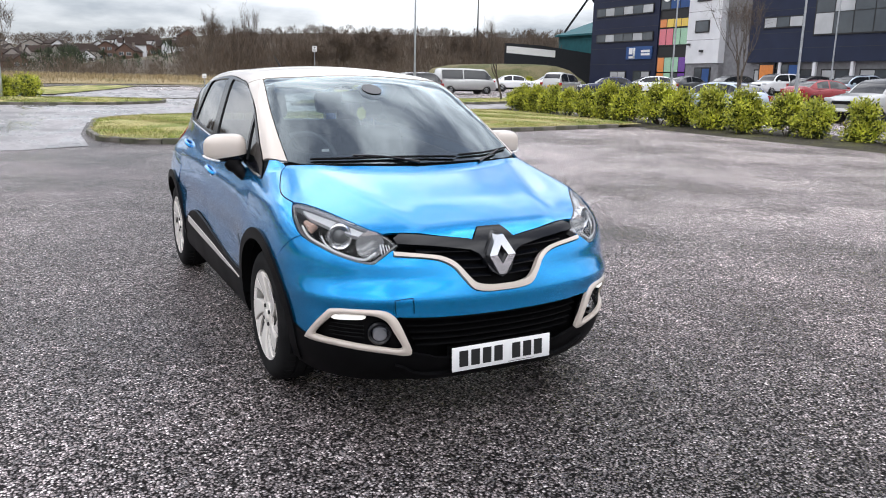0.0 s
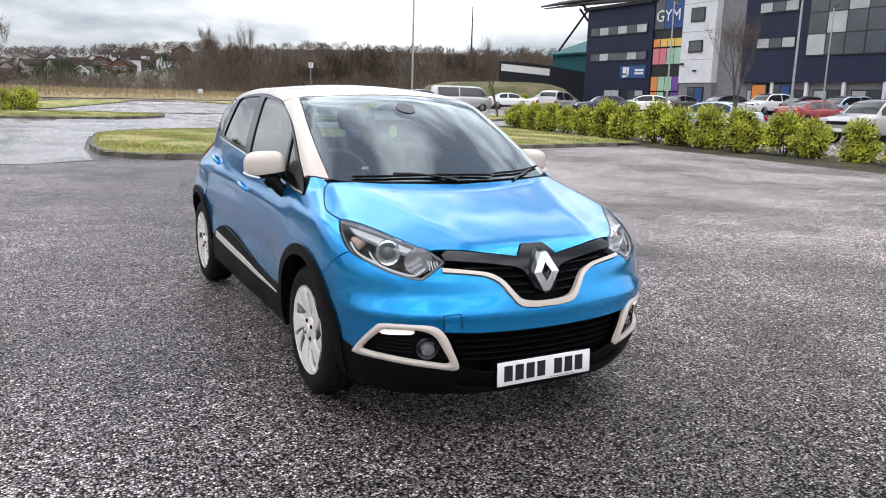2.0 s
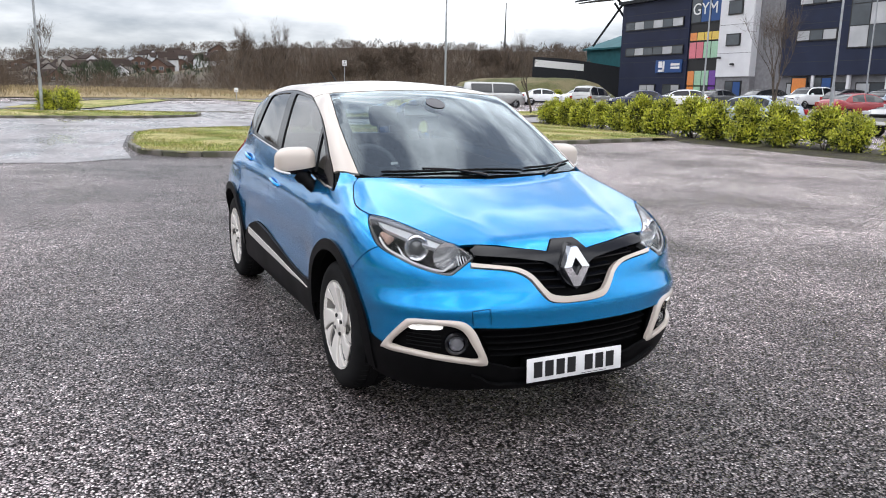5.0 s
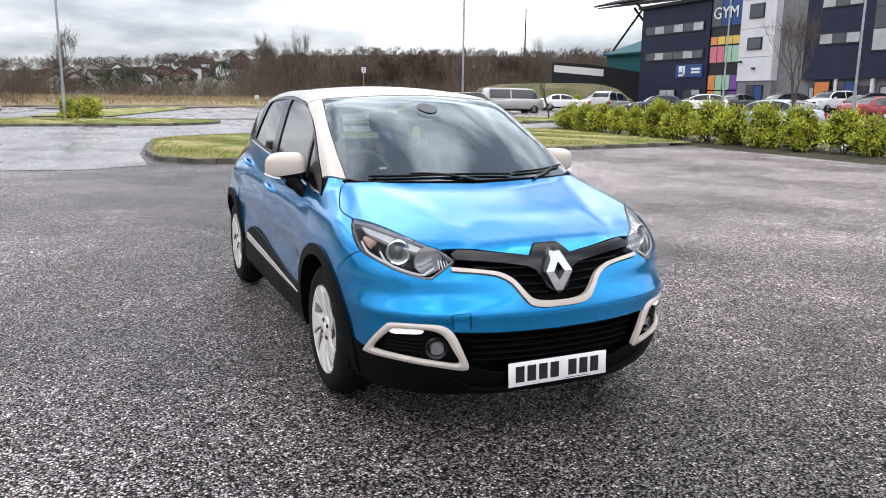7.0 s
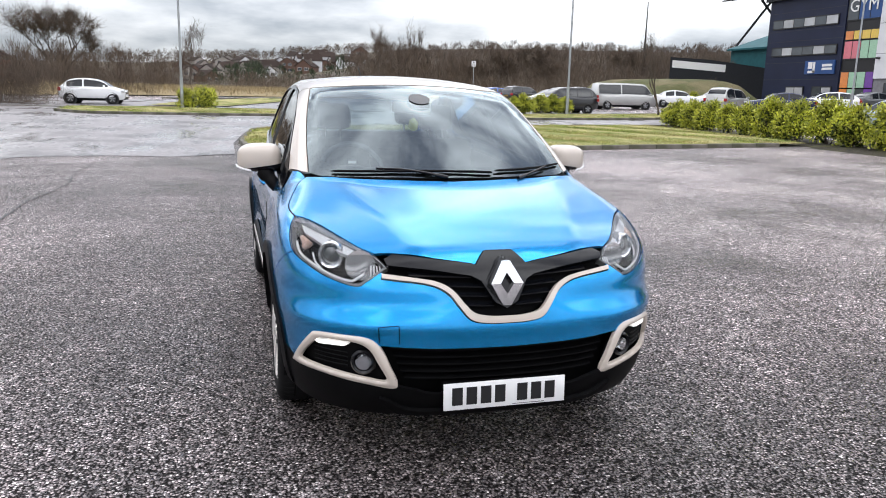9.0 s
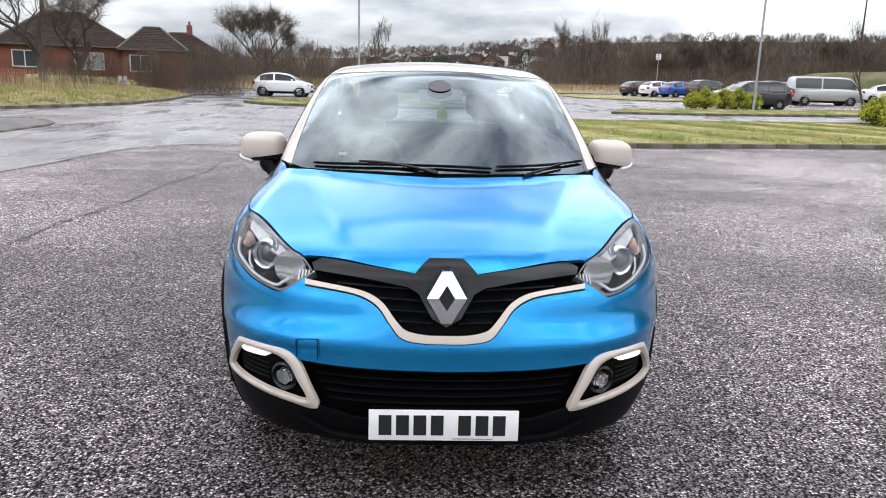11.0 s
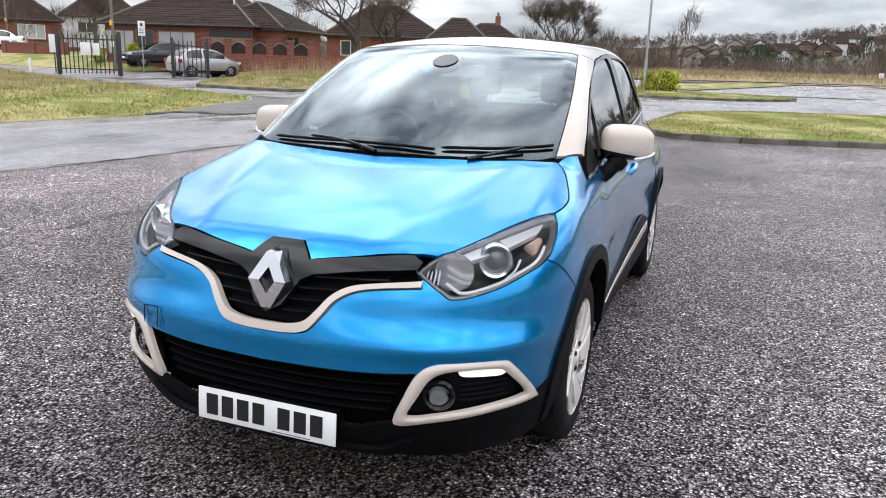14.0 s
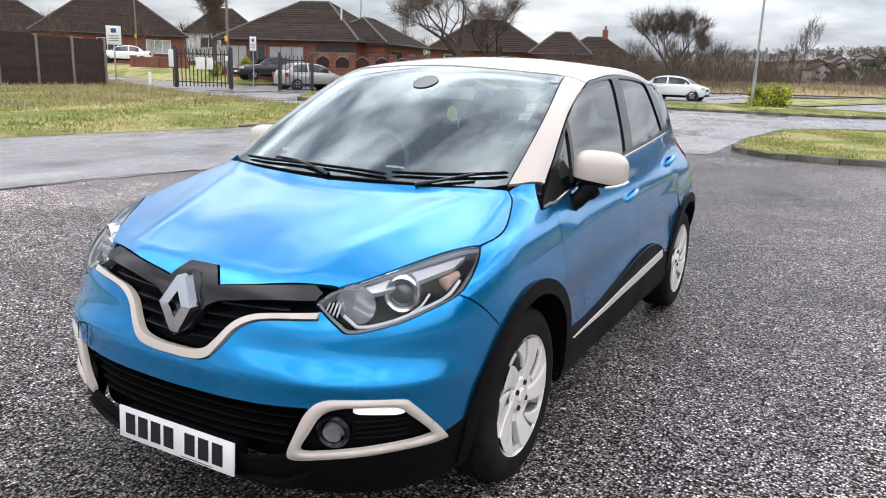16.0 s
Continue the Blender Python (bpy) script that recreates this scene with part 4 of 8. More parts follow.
    frame_line = line("s", [(2.37, 1.440), (2.10, 1.474), (1.75, 1.490), (1.512, 1.484), (1.30, 1.466), (1.128, 1.444), (0.824, 1.346), (0.592, 1.226), (0.434, 1.124), (0.340, 1.064), (0.300, 1.040), (0.215, 0.985)])
    seam = int(np.argmin(np.abs(frame_line[:, 1] - 1.128)))
    foot = int(np.argmin(np.abs(frame_line[:, 1] - 0.335)))
    frame_top, frame_front = frame_line[:seam + 1][::-1], frame_line[seam:foot + 1]
    fx, fy = frame_front[0][:2]
    tx, ty = frame_top[-1][:2]
    roof_half = joined(screen_top[::-1], line("t", [(0.580, 0.965), (0.5 * (0.580 + fx), 0.5 * (0.965 + fy)), (fx, fy)], 4), frame_top, line("t", [(tx, ty), (0.572, 2.66), (0.52, 2.87), (0.30, 2.93), (0.0, 2.95)]))
    patch("roof", "t", [both_sides(roof_half)], CREAM, car, "cream painted roof", step=0.045)
    pillar = joined(screen_side, line("t", [(0.580, 0.965), (0.5 * (0.580 + fx), 0.5 * (0.965 + fy)), (fx, fy)], 4), frame_front, line("t", [(0.752, 0.315), (0.738, 0.272), (0.708, 0.205), (0.676, 0.168)]))
    patch("windscreen_pillar", "t", [pillar], CREAM, car, "cream windscreen pillar", step=0.02, twin=True)
    screen_loop = both_sides(joined(screen_low, screen_side, screen_top))
    wind = patch("windscreen", "t", [screen_loop], GLASS, car, "curved windscreen glass", thick=0.005, lift=-0.003, step=0.045, relief=lambda p: 0 * p[:, 0])
    wind.visible_shadow = False
    frit_in = both_sides(joined(line("t", [(0.0, 0.075), (0.30, 0.105), (0.52, 0.175), (0.600, 0.235), (0.612, 0.275)]), line("t", [(0.612, 0.275), (0.590, 0.55), (0.548, 0.86), (0.520, 0.905)]), line("t", [(0.520, 0.905), (0.30, 0.865), (0.0, 0.845)])))
    patch("windscreen_border", "t", [screen_loop, frit_in], DARK, car, "black windscreen border", lift=-0.010, thick=0.002, step=0.03, gap=0)
    patch("scuttle", "t", [both_sides(joined(hood_back[::-1], line("t", [(0.690, 0.138), (0.690, 0.190), (0.60, 0.150), (0.40, 0.080), (0.0, 0.02)])))], TRIM, car, "black scuttle panel", lift=-0.016, thick=0.01, step=0.03, gap=0)
    day = joined(line("s", [(0.215, 0.985), (0.335, 0.992)], 3), line("s", belt), line("s", belt2), line("s", [(2.40, 1.152), (2.425, 1.25), (2.42, 1.36), (2.37, 1.440)], 6), frame_line)
    g_front = joined(line("s", [(0.725, 1.288), (0.942, 1.392), (1.247, 1.446), (1.535, 1.466)]), line("s", [(1.535, 1.466), (1.46, 1.30), (1.375, 1.118)], 6), line("s", [(1.375, 1.118), (0.95, 1.083), (0.640, 1.050)], 6), line("s", [(0.640, 1.050), (0.68, 1.16), (0.725, 1.288)], 4))
    g_tri = joined(bars("s", [(0.452, 1.035), (0.500, 1.130), (0.675, 1.258), (0.640, 1.15), (0.600, 1.045), (0.452, 1.035)])[:-1])
    g_rear = joined(line("s", [(1.690, 1.470), (1.95, 1.466), (2.19, 1.450), (2.235, 1.435)]), line("s", [(2.235, 1.435), (2.275, 1.32), (2.300, 1.178)], 6), line("s", [(2.300, 1.178), (1.90, 1.148), (1.520, 1.128)], 6), line("s", [(1.520, 1.128), (1.60, 1.29), (1.690, 1.470)], 6))
    patch("window_frame", "s", [day, g_front, g_tri, g_rear], GLOSS, car, "black window frame", lift=0.002, step=0.022, twin=True)
    for nm, g, mm in (("front_window", g_front, GLASS_SIDE), ("corner_window", g_tri, GLASS_SIDE), ("rear_window", g_rear, PRIVACY)):
        for ob in patch(nm, "s", [g], mm, car, lift=-0.006, thick=0.004, step=0.04, twin=True, gap=-0.004):
            ob.visible_shadow = False
    for s in (1, -1):
        q = joined(line("s", [(0.225, 0.988), (0.335, 0.998)], 3), line("s", belt), line("s", belt2))
        q = q + normals(q) * 0.006
        part("belt_moulding", tube([Vector((s * a, b, c)) for a, b, c in q[::2]], 0.0065, 6), SATIN, car, "bright strip below the side windows")
    patch("quarter_window", "s", [line("s", [(2.46, 1.405), (2.66, 1.365), (2.79, 1.295), (2.84, 1.245), (2.62, 1.20), (2.46, 1.172)], 5, True)], PRIVACY, car, lift=0.0, thick=0.02, twin=True)
    rear_side = joined(line("t", [(0.585, 2.36), (0.575, 2.70), (0.52, 2.93)]))
    patch("rear_pillar", "s", [joined(line("s", [(2.40, 1.440), (2.68, 1.392), (2.90, 1.325)]), line("s", [(2.90, 1.325), (3.02, 1.25)], 3), line("s", [(3.02, 1.25), (2.85, 1.23), (2.62, 1.19), (2.42, 1.155)]), line("s", [(2.425, 1.25), (2.42, 1.36)], 3)), line("s", [(2.455, 1.410), (2.66, 1.370), (2.795, 1.298), (2.846, 1.243), (2.62, 1.195), (2.455, 1.167)], 5, True)], BLUE, car, twin=True)
    # tail: closed off plainly, with lamps just seen from the side
    patch("tail_lamp", "s", [line("s", [(2.90, 1.10), (3.10, 1.10), (3.13, 0.98), (3.02, 0.93), (2.86, 1.02)], 5, True)], REDLENS, car, "red tail lamp", lift=0.008, twin=True)
    bm = bmesh.new()
    box(bm, (-0.60, 2.70, 0.30), (0.60, 2.98, 1.14), 0.06)
    part("tailgate", bm, BLUE, car)
    bm = bmesh.new()
    box(bm, (-0.70, 2.85, 0.28), (0.70, 3.10, 0.60), 0.07)
    part("rear_bumper", bm, TRIM, car)
    # -- mirrors, handles, wipers --
    for s in (1, -1):
        mir = new("door_mirror")
        mir.parent = car
        bm = bmesh.new()
        bmesh.ops.create_uvsphere(bm, u_segments=32, v_segments=20, radius=1.0)
        for v in bm.verts:
            x, y, z = v.co
            f = lambda a, e: math.copysign(abs(a) ** e, a)
            v.co = (f(x, 0.55) * 0.114, max(f(y, 0.8) * 0.085, -0.09), f(z, 0.58) * 0.077 * (1.0 - 0.14 * x))
            if v.co.y > 0.045:
                v.co.y = 0.045 + (v.co.y - 0.045) * 0.15
            v.co.z += 0.014 * (1 - (x - 0.1) ** 2) * 0.6
        place = Matrix.Translation((s * MIRROR[0], MIRROR[1], MIRROR[2])) @ Matrix.Diagonal((s, 1, 1, 1)) @ Matrix.Rotation(radians(14), 4, "Z")
        low = bmesh.new()
        bm2 = bm.copy()
        bmesh.ops.bisect_plane(bm, geom=list(bm.verts) + list(bm.edges) + list(bm.faces), plane_co=(0, 0, -0.038), plane_no=(-0.16, 0, -1), clear_outer=True)
        bmesh.ops.bisect_plane(bm2, geom=list(bm2.verts) + list(bm2.edges) + list(bm2.faces), plane_co=(0, 0, -0.039), plane_no=(0.16, 0, 1), clear_outer=True)
        bmesh.ops.transform(bm, matrix=place, verts=bm.verts)
        bmesh.ops.scale(bm2, vec=(0.985, 0.985, 0.985), verts=bm2.verts)
        bmesh.ops.transform(bm2, matrix=place, verts=bm2.verts)
        part("mirror_cap", bm, CREAM, mir, "cream mirror cap")
        part("mirror_base", bm2, GLOSS, mir)
        arm = [Vector((s * 0.795, MIRROR[1] - 0.10, MIRROR[2] - 0.155)), Vector((s * 0.825, MIRROR[1] - 0.075, MIRROR[2] - 0.115)), Vector((s * 0.865, MIRROR[1] - 0.03, MIRROR[2] - 0.062))]
        part("mirror_arm", tube([Vector(p) for p in smooth_line([tuple(a) for a in arm], 5)], [0.030] * 4 + [0.034] * 4 + [0.045] * 3, 12), TRIM, mir)
        q = [(s * (MIRROR[0] + dx), MIRROR[1] + dy, MIRROR[2] + dz) for dx, dy, dz in ((0.045, -0.078, -0.055), (0.080, -0.062, -0.049), (0.108, -0.038, -0.040), (0.120, -0.008, -0.030))]
        part("mirror_indicator", tube([Vector(p) for p in smooth_line(q, 5)], [0.002] + [0.0055] * 14 + [0.004], 8), LAMP_WHITE, mir, "clear turn lamp on the mirror")
        part("mirror_glass", boxed((s * MIRROR[0] - 0.085, MIRROR[1] + 0.052, MIRROR[2] - 0.04), (s * MIRROR[0] + 0.085, MIRROR[1] + 0.056, MIRROR[2] + 0.06), 0.002), CHROME, mir)
        for y0, z0 in ((1.335, 0.905), (2.245, 1.000)):
            q = to_body("s", [(y0 - 0.10, z0 - 0.018), (y0 - 0.06, z0 - 0.010), (y0, z0), (y0 + 0.06, z0 + 0.008), (y0 + 0.10, z0 + 0.010)])
            q = q + normals(q) * np.array([0.002, 0.022, 0.028, 0.024, 0.004])[:, None]
            hd = new("door_handle")
            hd.parent = car
            part("grip", tube([Vector((s * a, b, c)) for a, b, c in smooth_line(q, 5)], [0.008] + [0.0125] * 19 + [0.008], 10), BLUE, hd)
            q2 = to_body("s", [(y0 - 0.085, z0 - 0.032), (y0, z0 - 0.014), (y0 + 0.085, z0 - 0.006)])
            part("grip_edge", tube([Vector((s * a, b, c)) for a, b, c in smooth_line(q2 + normals(q2) * 0.014, 5)], 0.0035, 6), CHROME, hd)
        patch("mirror_sail", "s", [line("s", [(0.225, 0.992), (0.330, 1.050), (0.440, 1.118), (0.470, 1.06), (0.455, 1.012), (0.335, 0.998)], 4, True)], TRIM, car, lift=0.008, step=0.02, gap=0) if s > 0 else None
    def wiper(arm_pts, blade_pts):
        w = new("wiper")
        w.parent = car
        q = to_body("t", arm_pts)
        q = q + normals(q) * np.linspace(0.004, 0.016, len(q))[:, None]
        part("wiper_arm", tube([Vector(p) for p in smooth_line(q, 6)], [0.010] * 4 + [0.006] * (6 * (len(q) - 1) - 3), 8), GLOSS, w)
        q = to_body("t", blade_pts)
        q = q + normals(q) * 0.008
        part("wiper_blade", tube([Vector(p) for p in smooth_line(q, 8)], [0.003] + [0.0065] * (8 * (len(q) - 1) - 1) + [0.004], 6), TRIM, w)
    wiper([(-0.02, -0.012), (-0.12, 0.022), (-0.24, 0.056), (-0.36, 0.080)], [(-0.57, 0.130), (-0.40, 0.078), (-0.16, 0.040), (0.10, 0.030), (0.22, 0.034)])
    wiper([(0.36, 0.020), (0.44, 0.070), (0.50, 0.110), (0.55, 0.145)], [(0.24, 0.050), (0.42, 0.098), (0.56, 0.160), (0.655, 0.215)])
    part("roof_aerial", tube([(0, 2.55, 1.53), (0, 2.68, 1.60), (0, 2.80, 1.66)], [0.012, 0.006, 0.004], 8), TRIM, car)
    # -- cabin --
    bm = bmesh.new()
    box(bm, (-0.70, -0.62, 0.22), (0.70, 0.10, 0.74), 0.05)
    part("engine_bay", bm, DARK, car)
    bm = bmesh.new()
    box(bm, (-0.50, -0.74, 0.24), (0.50, -0.55, 0.70), 0.05)
    part("nose_core", bm, DARK, car)
    part("floor_pan", boxed((-0.79, 0.44, 0.20), (0.79, 2.18, 0.30), 0.02), DARK, car)
    patch("rear_lining", "s", [bars("s", [(2.34, 0.60), (2.36, 1.10), (2.44, 1.17), (2.44, 1.38), (2.80, 1.33), (2.93, 1.20), (2.95, 0.60), (2.34, 0.60)])[:-1]], DASH, car, lift=-0.060, thick=0.01, step=0.08, twin=True, gap=0)
    bm = bmesh.new()
    rows = [[bm.verts.new((x, y - 0.10 * (x / 0.55) ** 2, z)) for x in np.linspace(-w_, w_, 13)] for y, z, w_ in ((3.02, 1.10, 0.60), (2.98, 1.22, 0.58), (2.90, 1.34, 0.54), (2.84, 1.405, 0.50))]
    for a, b in zip(rows, rows[1:]):
        for j in range(12):
            bm.faces.new((a[j], a[j + 1], b[j + 1], b[j]))
    part("tailgate_window", bm, REAR_GLASS, car, "tinted tailgate window")
    part("parcel_shelf", boxed((-0.54, 2.36, 1.02), (0.54, 2.92, 1.05), 0.01), DASH, car)
    part("rear_floor", boxed((-0.50, 2.15, 0.25), (0.50, 3.0, 0.60), 0.02), DARK, car)
    patch("door_lining", "s", [bars("s", [(0.42, 0.27), (0.42, 0.97), (1.4, 1.06), (2.36, 1.12), (2.2, 0.9), (2.16, 0.27), (0.42, 0.27)])[:-1]], DASH, car, lift=-0.075, thick=0.01, step=0.08, twin=True, gap=0)
    patch("roof_lining", "t", [both_sides(joined(bars("t", [(0.0, 0.95), (0.50, 1.0), (0.53, 1.2), (0.50, 2.4), (0.45, 2.8), (0.0, 2.85)])))], GREYTRIM, car, lift=-0.045, thick=0.01, step=0.08, gap=0)
    bm = bmesh.new()
    dash = [(0.10, 0.60), (0.10, 0.98), (0.22, 1.000), (0.42, 1.005), (0.62, 0.985), (0.72, 0.93), (0.70, 0.80), (0.62, 0.60)]
    rows = [[bm.verts.new((x, y + 0.10 * (x / 0.64) ** 2, z - 0.02 * (x / 0.64) ** 4)) for y, z in dash] for x in np.linspace(-0.645, 0.645, 17)]
    for a, b in zip(rows, rows[1:]):
        for j in range(len(dash) - 1):
            bm.faces.new((a[j], a[j + 1], b[j + 1], b[j]))
    bm.faces.new(rows[0]); bm.faces.new(rows[-1])
    part("dashboard", bm, DASH, car, "dark moulded dashboard")
    bm = bmesh.new()
    box(bm, (-0.52, 0.52, 0.99), (-0.22, 0.72, 1.045), 0.03)
    part("instrument_hood", bm, DASH, car)
    wheel_m = Matrix.Translation((-0.36, 0.83, 0.99)) @ Matrix.Rotation(radians(-24), 4, "X")
    sw = new("steering_wheel")
    sw.parent = car
    pts = [wheel_m @ Vector((0.185 * math.cos(2 * math.pi * k / 40), 0, 0.185 * math.sin(2 * math.pi * k / 40))) for k in range(41)]
    part("wheel_grip", tube(pts, 0.016, 10, cap=False), DASH, sw)
    part("wheel_boss", boxed((-0.075, -0.03, -0.06), (0.075, 0.02, 0.05), 0.02, wheel_m), DASH, sw)
    for a in (0.0, math.pi, -math.pi / 2):
        part("wheel_spoke", tube([wheel_m @ Vector((0.05 * math.cos(a), 0, 0.05 * math.sin(a))), wheel_m @ Vector((0.18 * math.cos(a), 0, 0.18 * math.sin(a)))], 0.018, 8), SATIN, sw)
    def seat(x, y, wide, name="front_seat"):
        st = new(name)
        st.parent = car
        part("cushion", boxed((x - wide / 2, y - 0.26, 0.42), (x + wide / 2, y + 0.26, 0.62), 0.06), SEAT, st)
        lean = Matrix.Translation((x, y + 0.24, 0.58)) @ Matrix.Rotation(radians(-17), 4, "X")
        part("backrest", boxed((-wide / 2, -0.07, 0), (wide / 2, 0.07, 0.60), 0.06, lean), SEAT, st)
        for hx in ((0,) if wide < 0.8 else (-0.38, 0.38)):
            part("headrest", boxed((hx - 0.125, -0.055, 0.655), (hx + 0.125, 0.045, 0.83), 0.045, lean), SEAT, st)
            for px in (-0.05, 0.05):
                part("headrest_post", tube([lean @ Vector((hx + px, 0, 0.58)), lean @ Vector((hx + px, 0, 0.68))], 0.007, 6), CHROME, st)
    seat(-0.36, 1.22, 0.50)
    seat(0.36, 1.22, 0.50)
    seat(0.0, 2.08, 1.20, "rear_bench")
    sp = new("windscreen_sensor")
    sp.parent = car
    bm = bmesh.new()
    spot = to_body("t", [(0.002, 0.695)])
    bmesh.ops.create_uvsphere(bm, u_segments=24, v_segments=12, radius=1.0, matrix=Matrix.Translation(Vector(spot[0] - normals(spot)[0] * 0.034)) @ Vector(normals(spot)[0]).to_track_quat("Z", "X").to_matrix().to_4x4() @ Matrix.Diagonal((0.072, 0.066, 0.012, 1)))
    part("sensor_cover", bm, TRIM, sp)
    bm = bmesh.new()
    box(bm, (-0.105, 0.915, 1.345), (0.135, 0.94, 1.41), 0.012)
    patch("sensor_shade", "t", [line("t", [(0.002 + 0.060 * math.cos(a), 0.695 + 0.058 * math.sin(a)) for a in np.linspace(0, 2 * math.pi, 13)[:-1]], 4, True)], FRIT, car, "dark oval print on the windscreen", lift=0.0015, thick=0.001, step=0.02, gap=0)
    mr = new("rear_view_mirror")
    mr.parent = car
    part("mirror_shell", bm, GREYTRIM, mr)
    part("mirror_stem", tube([(0.015, 0.93, 1.40), (0.018, 0.87, 1.45)], 0.010, 8), DASH, mr)
    bm = prism([(0.0, 0.0), (0.030, 0.012), (0.034, 0.050), (0.012, 0.082), (-0.018, 0.070), (-0.028, 0.028)], 0.004, "y", 0.0, 0.001)
    bmesh.ops.transform(bm, matrix=Matrix.Translation((0.022, 0.92, 1.235)), verts=bm.verts)
    part("hanging_freshener", bm, YELLOW, mr, "yellow-green card hanging from the mirror")
    part("freshener_cord", tube([(0.025, 0.922, 1.315), (0.018, 0.925, 1.35)], 0.0015, 5), INK, mr)
    part("parking_label", boxed((-0.47, 0.235, 1.108), (-0.43, 0.238, 1.122), 0.0), PLATE, car, smooth=False)
    part("splash_guard", boxed((-0.70, -0.36, 0.13), (-0.60, -0.352, 0.24), 0.003), TRIM, car)
    part("splash_guard", boxed((0.60, -0.36, 0.13), (0.70, -0.352, 0.24), 0.003), TRIM, car)
    return car


MIRROR = (0.888, 0.63, 1.096)
LAMP_WHITE = mat("clear lamp plastic", (0.86, 0.86, 0.86), 0.15, coat=0.8)
LAMP_SILVER = mat("pale silvered plastic", (0.74, 0.75, 0.77), 0.28, metal=0.25, coat=0.5)
FRIT = mat("dark glass print", (0.03, 0.03, 0.035), 0.4, spec=0.5, coat=0.5)
LAMP_EDGE = mat("smoky lens edge", (0.17, 0.175, 0.185), 0.3, coat=0.6)
PROJECTOR = mat("dark projector glass", (0.045, 0.05, 0.055), 0.04, coat=1.0, spec=0.8)
AMBER_PALE = mat("pale amber lamp", (0.62, 0.42, 0.34), 0.2, coat=0.8)
REAR_GLASS = glass_mat("tailgate glass", (0.46, 0.53, 0.52), 0.0, 0.04)
GLASS_SIDE = glass_mat("side window glass", (0.28, 0.32, 0.31), 0.0, 0.07, 1.5)
DRL_ON = bpy.data.materials.new("lit lamp")
DRL_ON.use_nodes = True
DRL_ON.node_tree.nodes["Principled BSDF"].inputs["Base Color"].default_value = (0.9, 0.9, 0.9, 1)
DRL_ON.node_tree.nodes["Principled BSDF"].inputs["Emission Color"].default_value = (1.0, 0.97, 0.92, 1)
DRL_ON.node_tree.nodes["Principled BSDF"].inputs["Emission Strength"].default_value = 0.7
CAR = hatchback()


# ---- ground ----
def rise(x, y):
    """The site climbs gently away from the parked car."""
    d = np.hypot(x, y)
    east = 0.016 * np.log1p(np.exp((np.clip(x, -60, 60) - 20) / 2.0)) * 2.0
    return 0.0088 * np.log1p(np.exp((np.minimum(d, 70 + (d - 70) * 0.3) - 15) / 2.5)) * 2.5 + np.where(y > -60, east, 0)


def sheet(name, xs, ys, material, height, kind="structure", label="", parent=None):
    gx, gy = np.meshgrid(xs, ys)
    z = height(gx, gy)
    v = np.stack([gx.ravel(), gy.ravel(), z.ravel()], 1)
    nx, ny = len(xs), len(ys)
    f = [(j * nx + i, j * nx + i + 1, (j + 1) * nx + i + 1, (j + 1) * nx + i) for j in range(ny - 1) for i in range(nx - 1)]
    return tagged(raw(name, v, f, material, parent, smooth=True), label=label, kind=kind, category="ground")


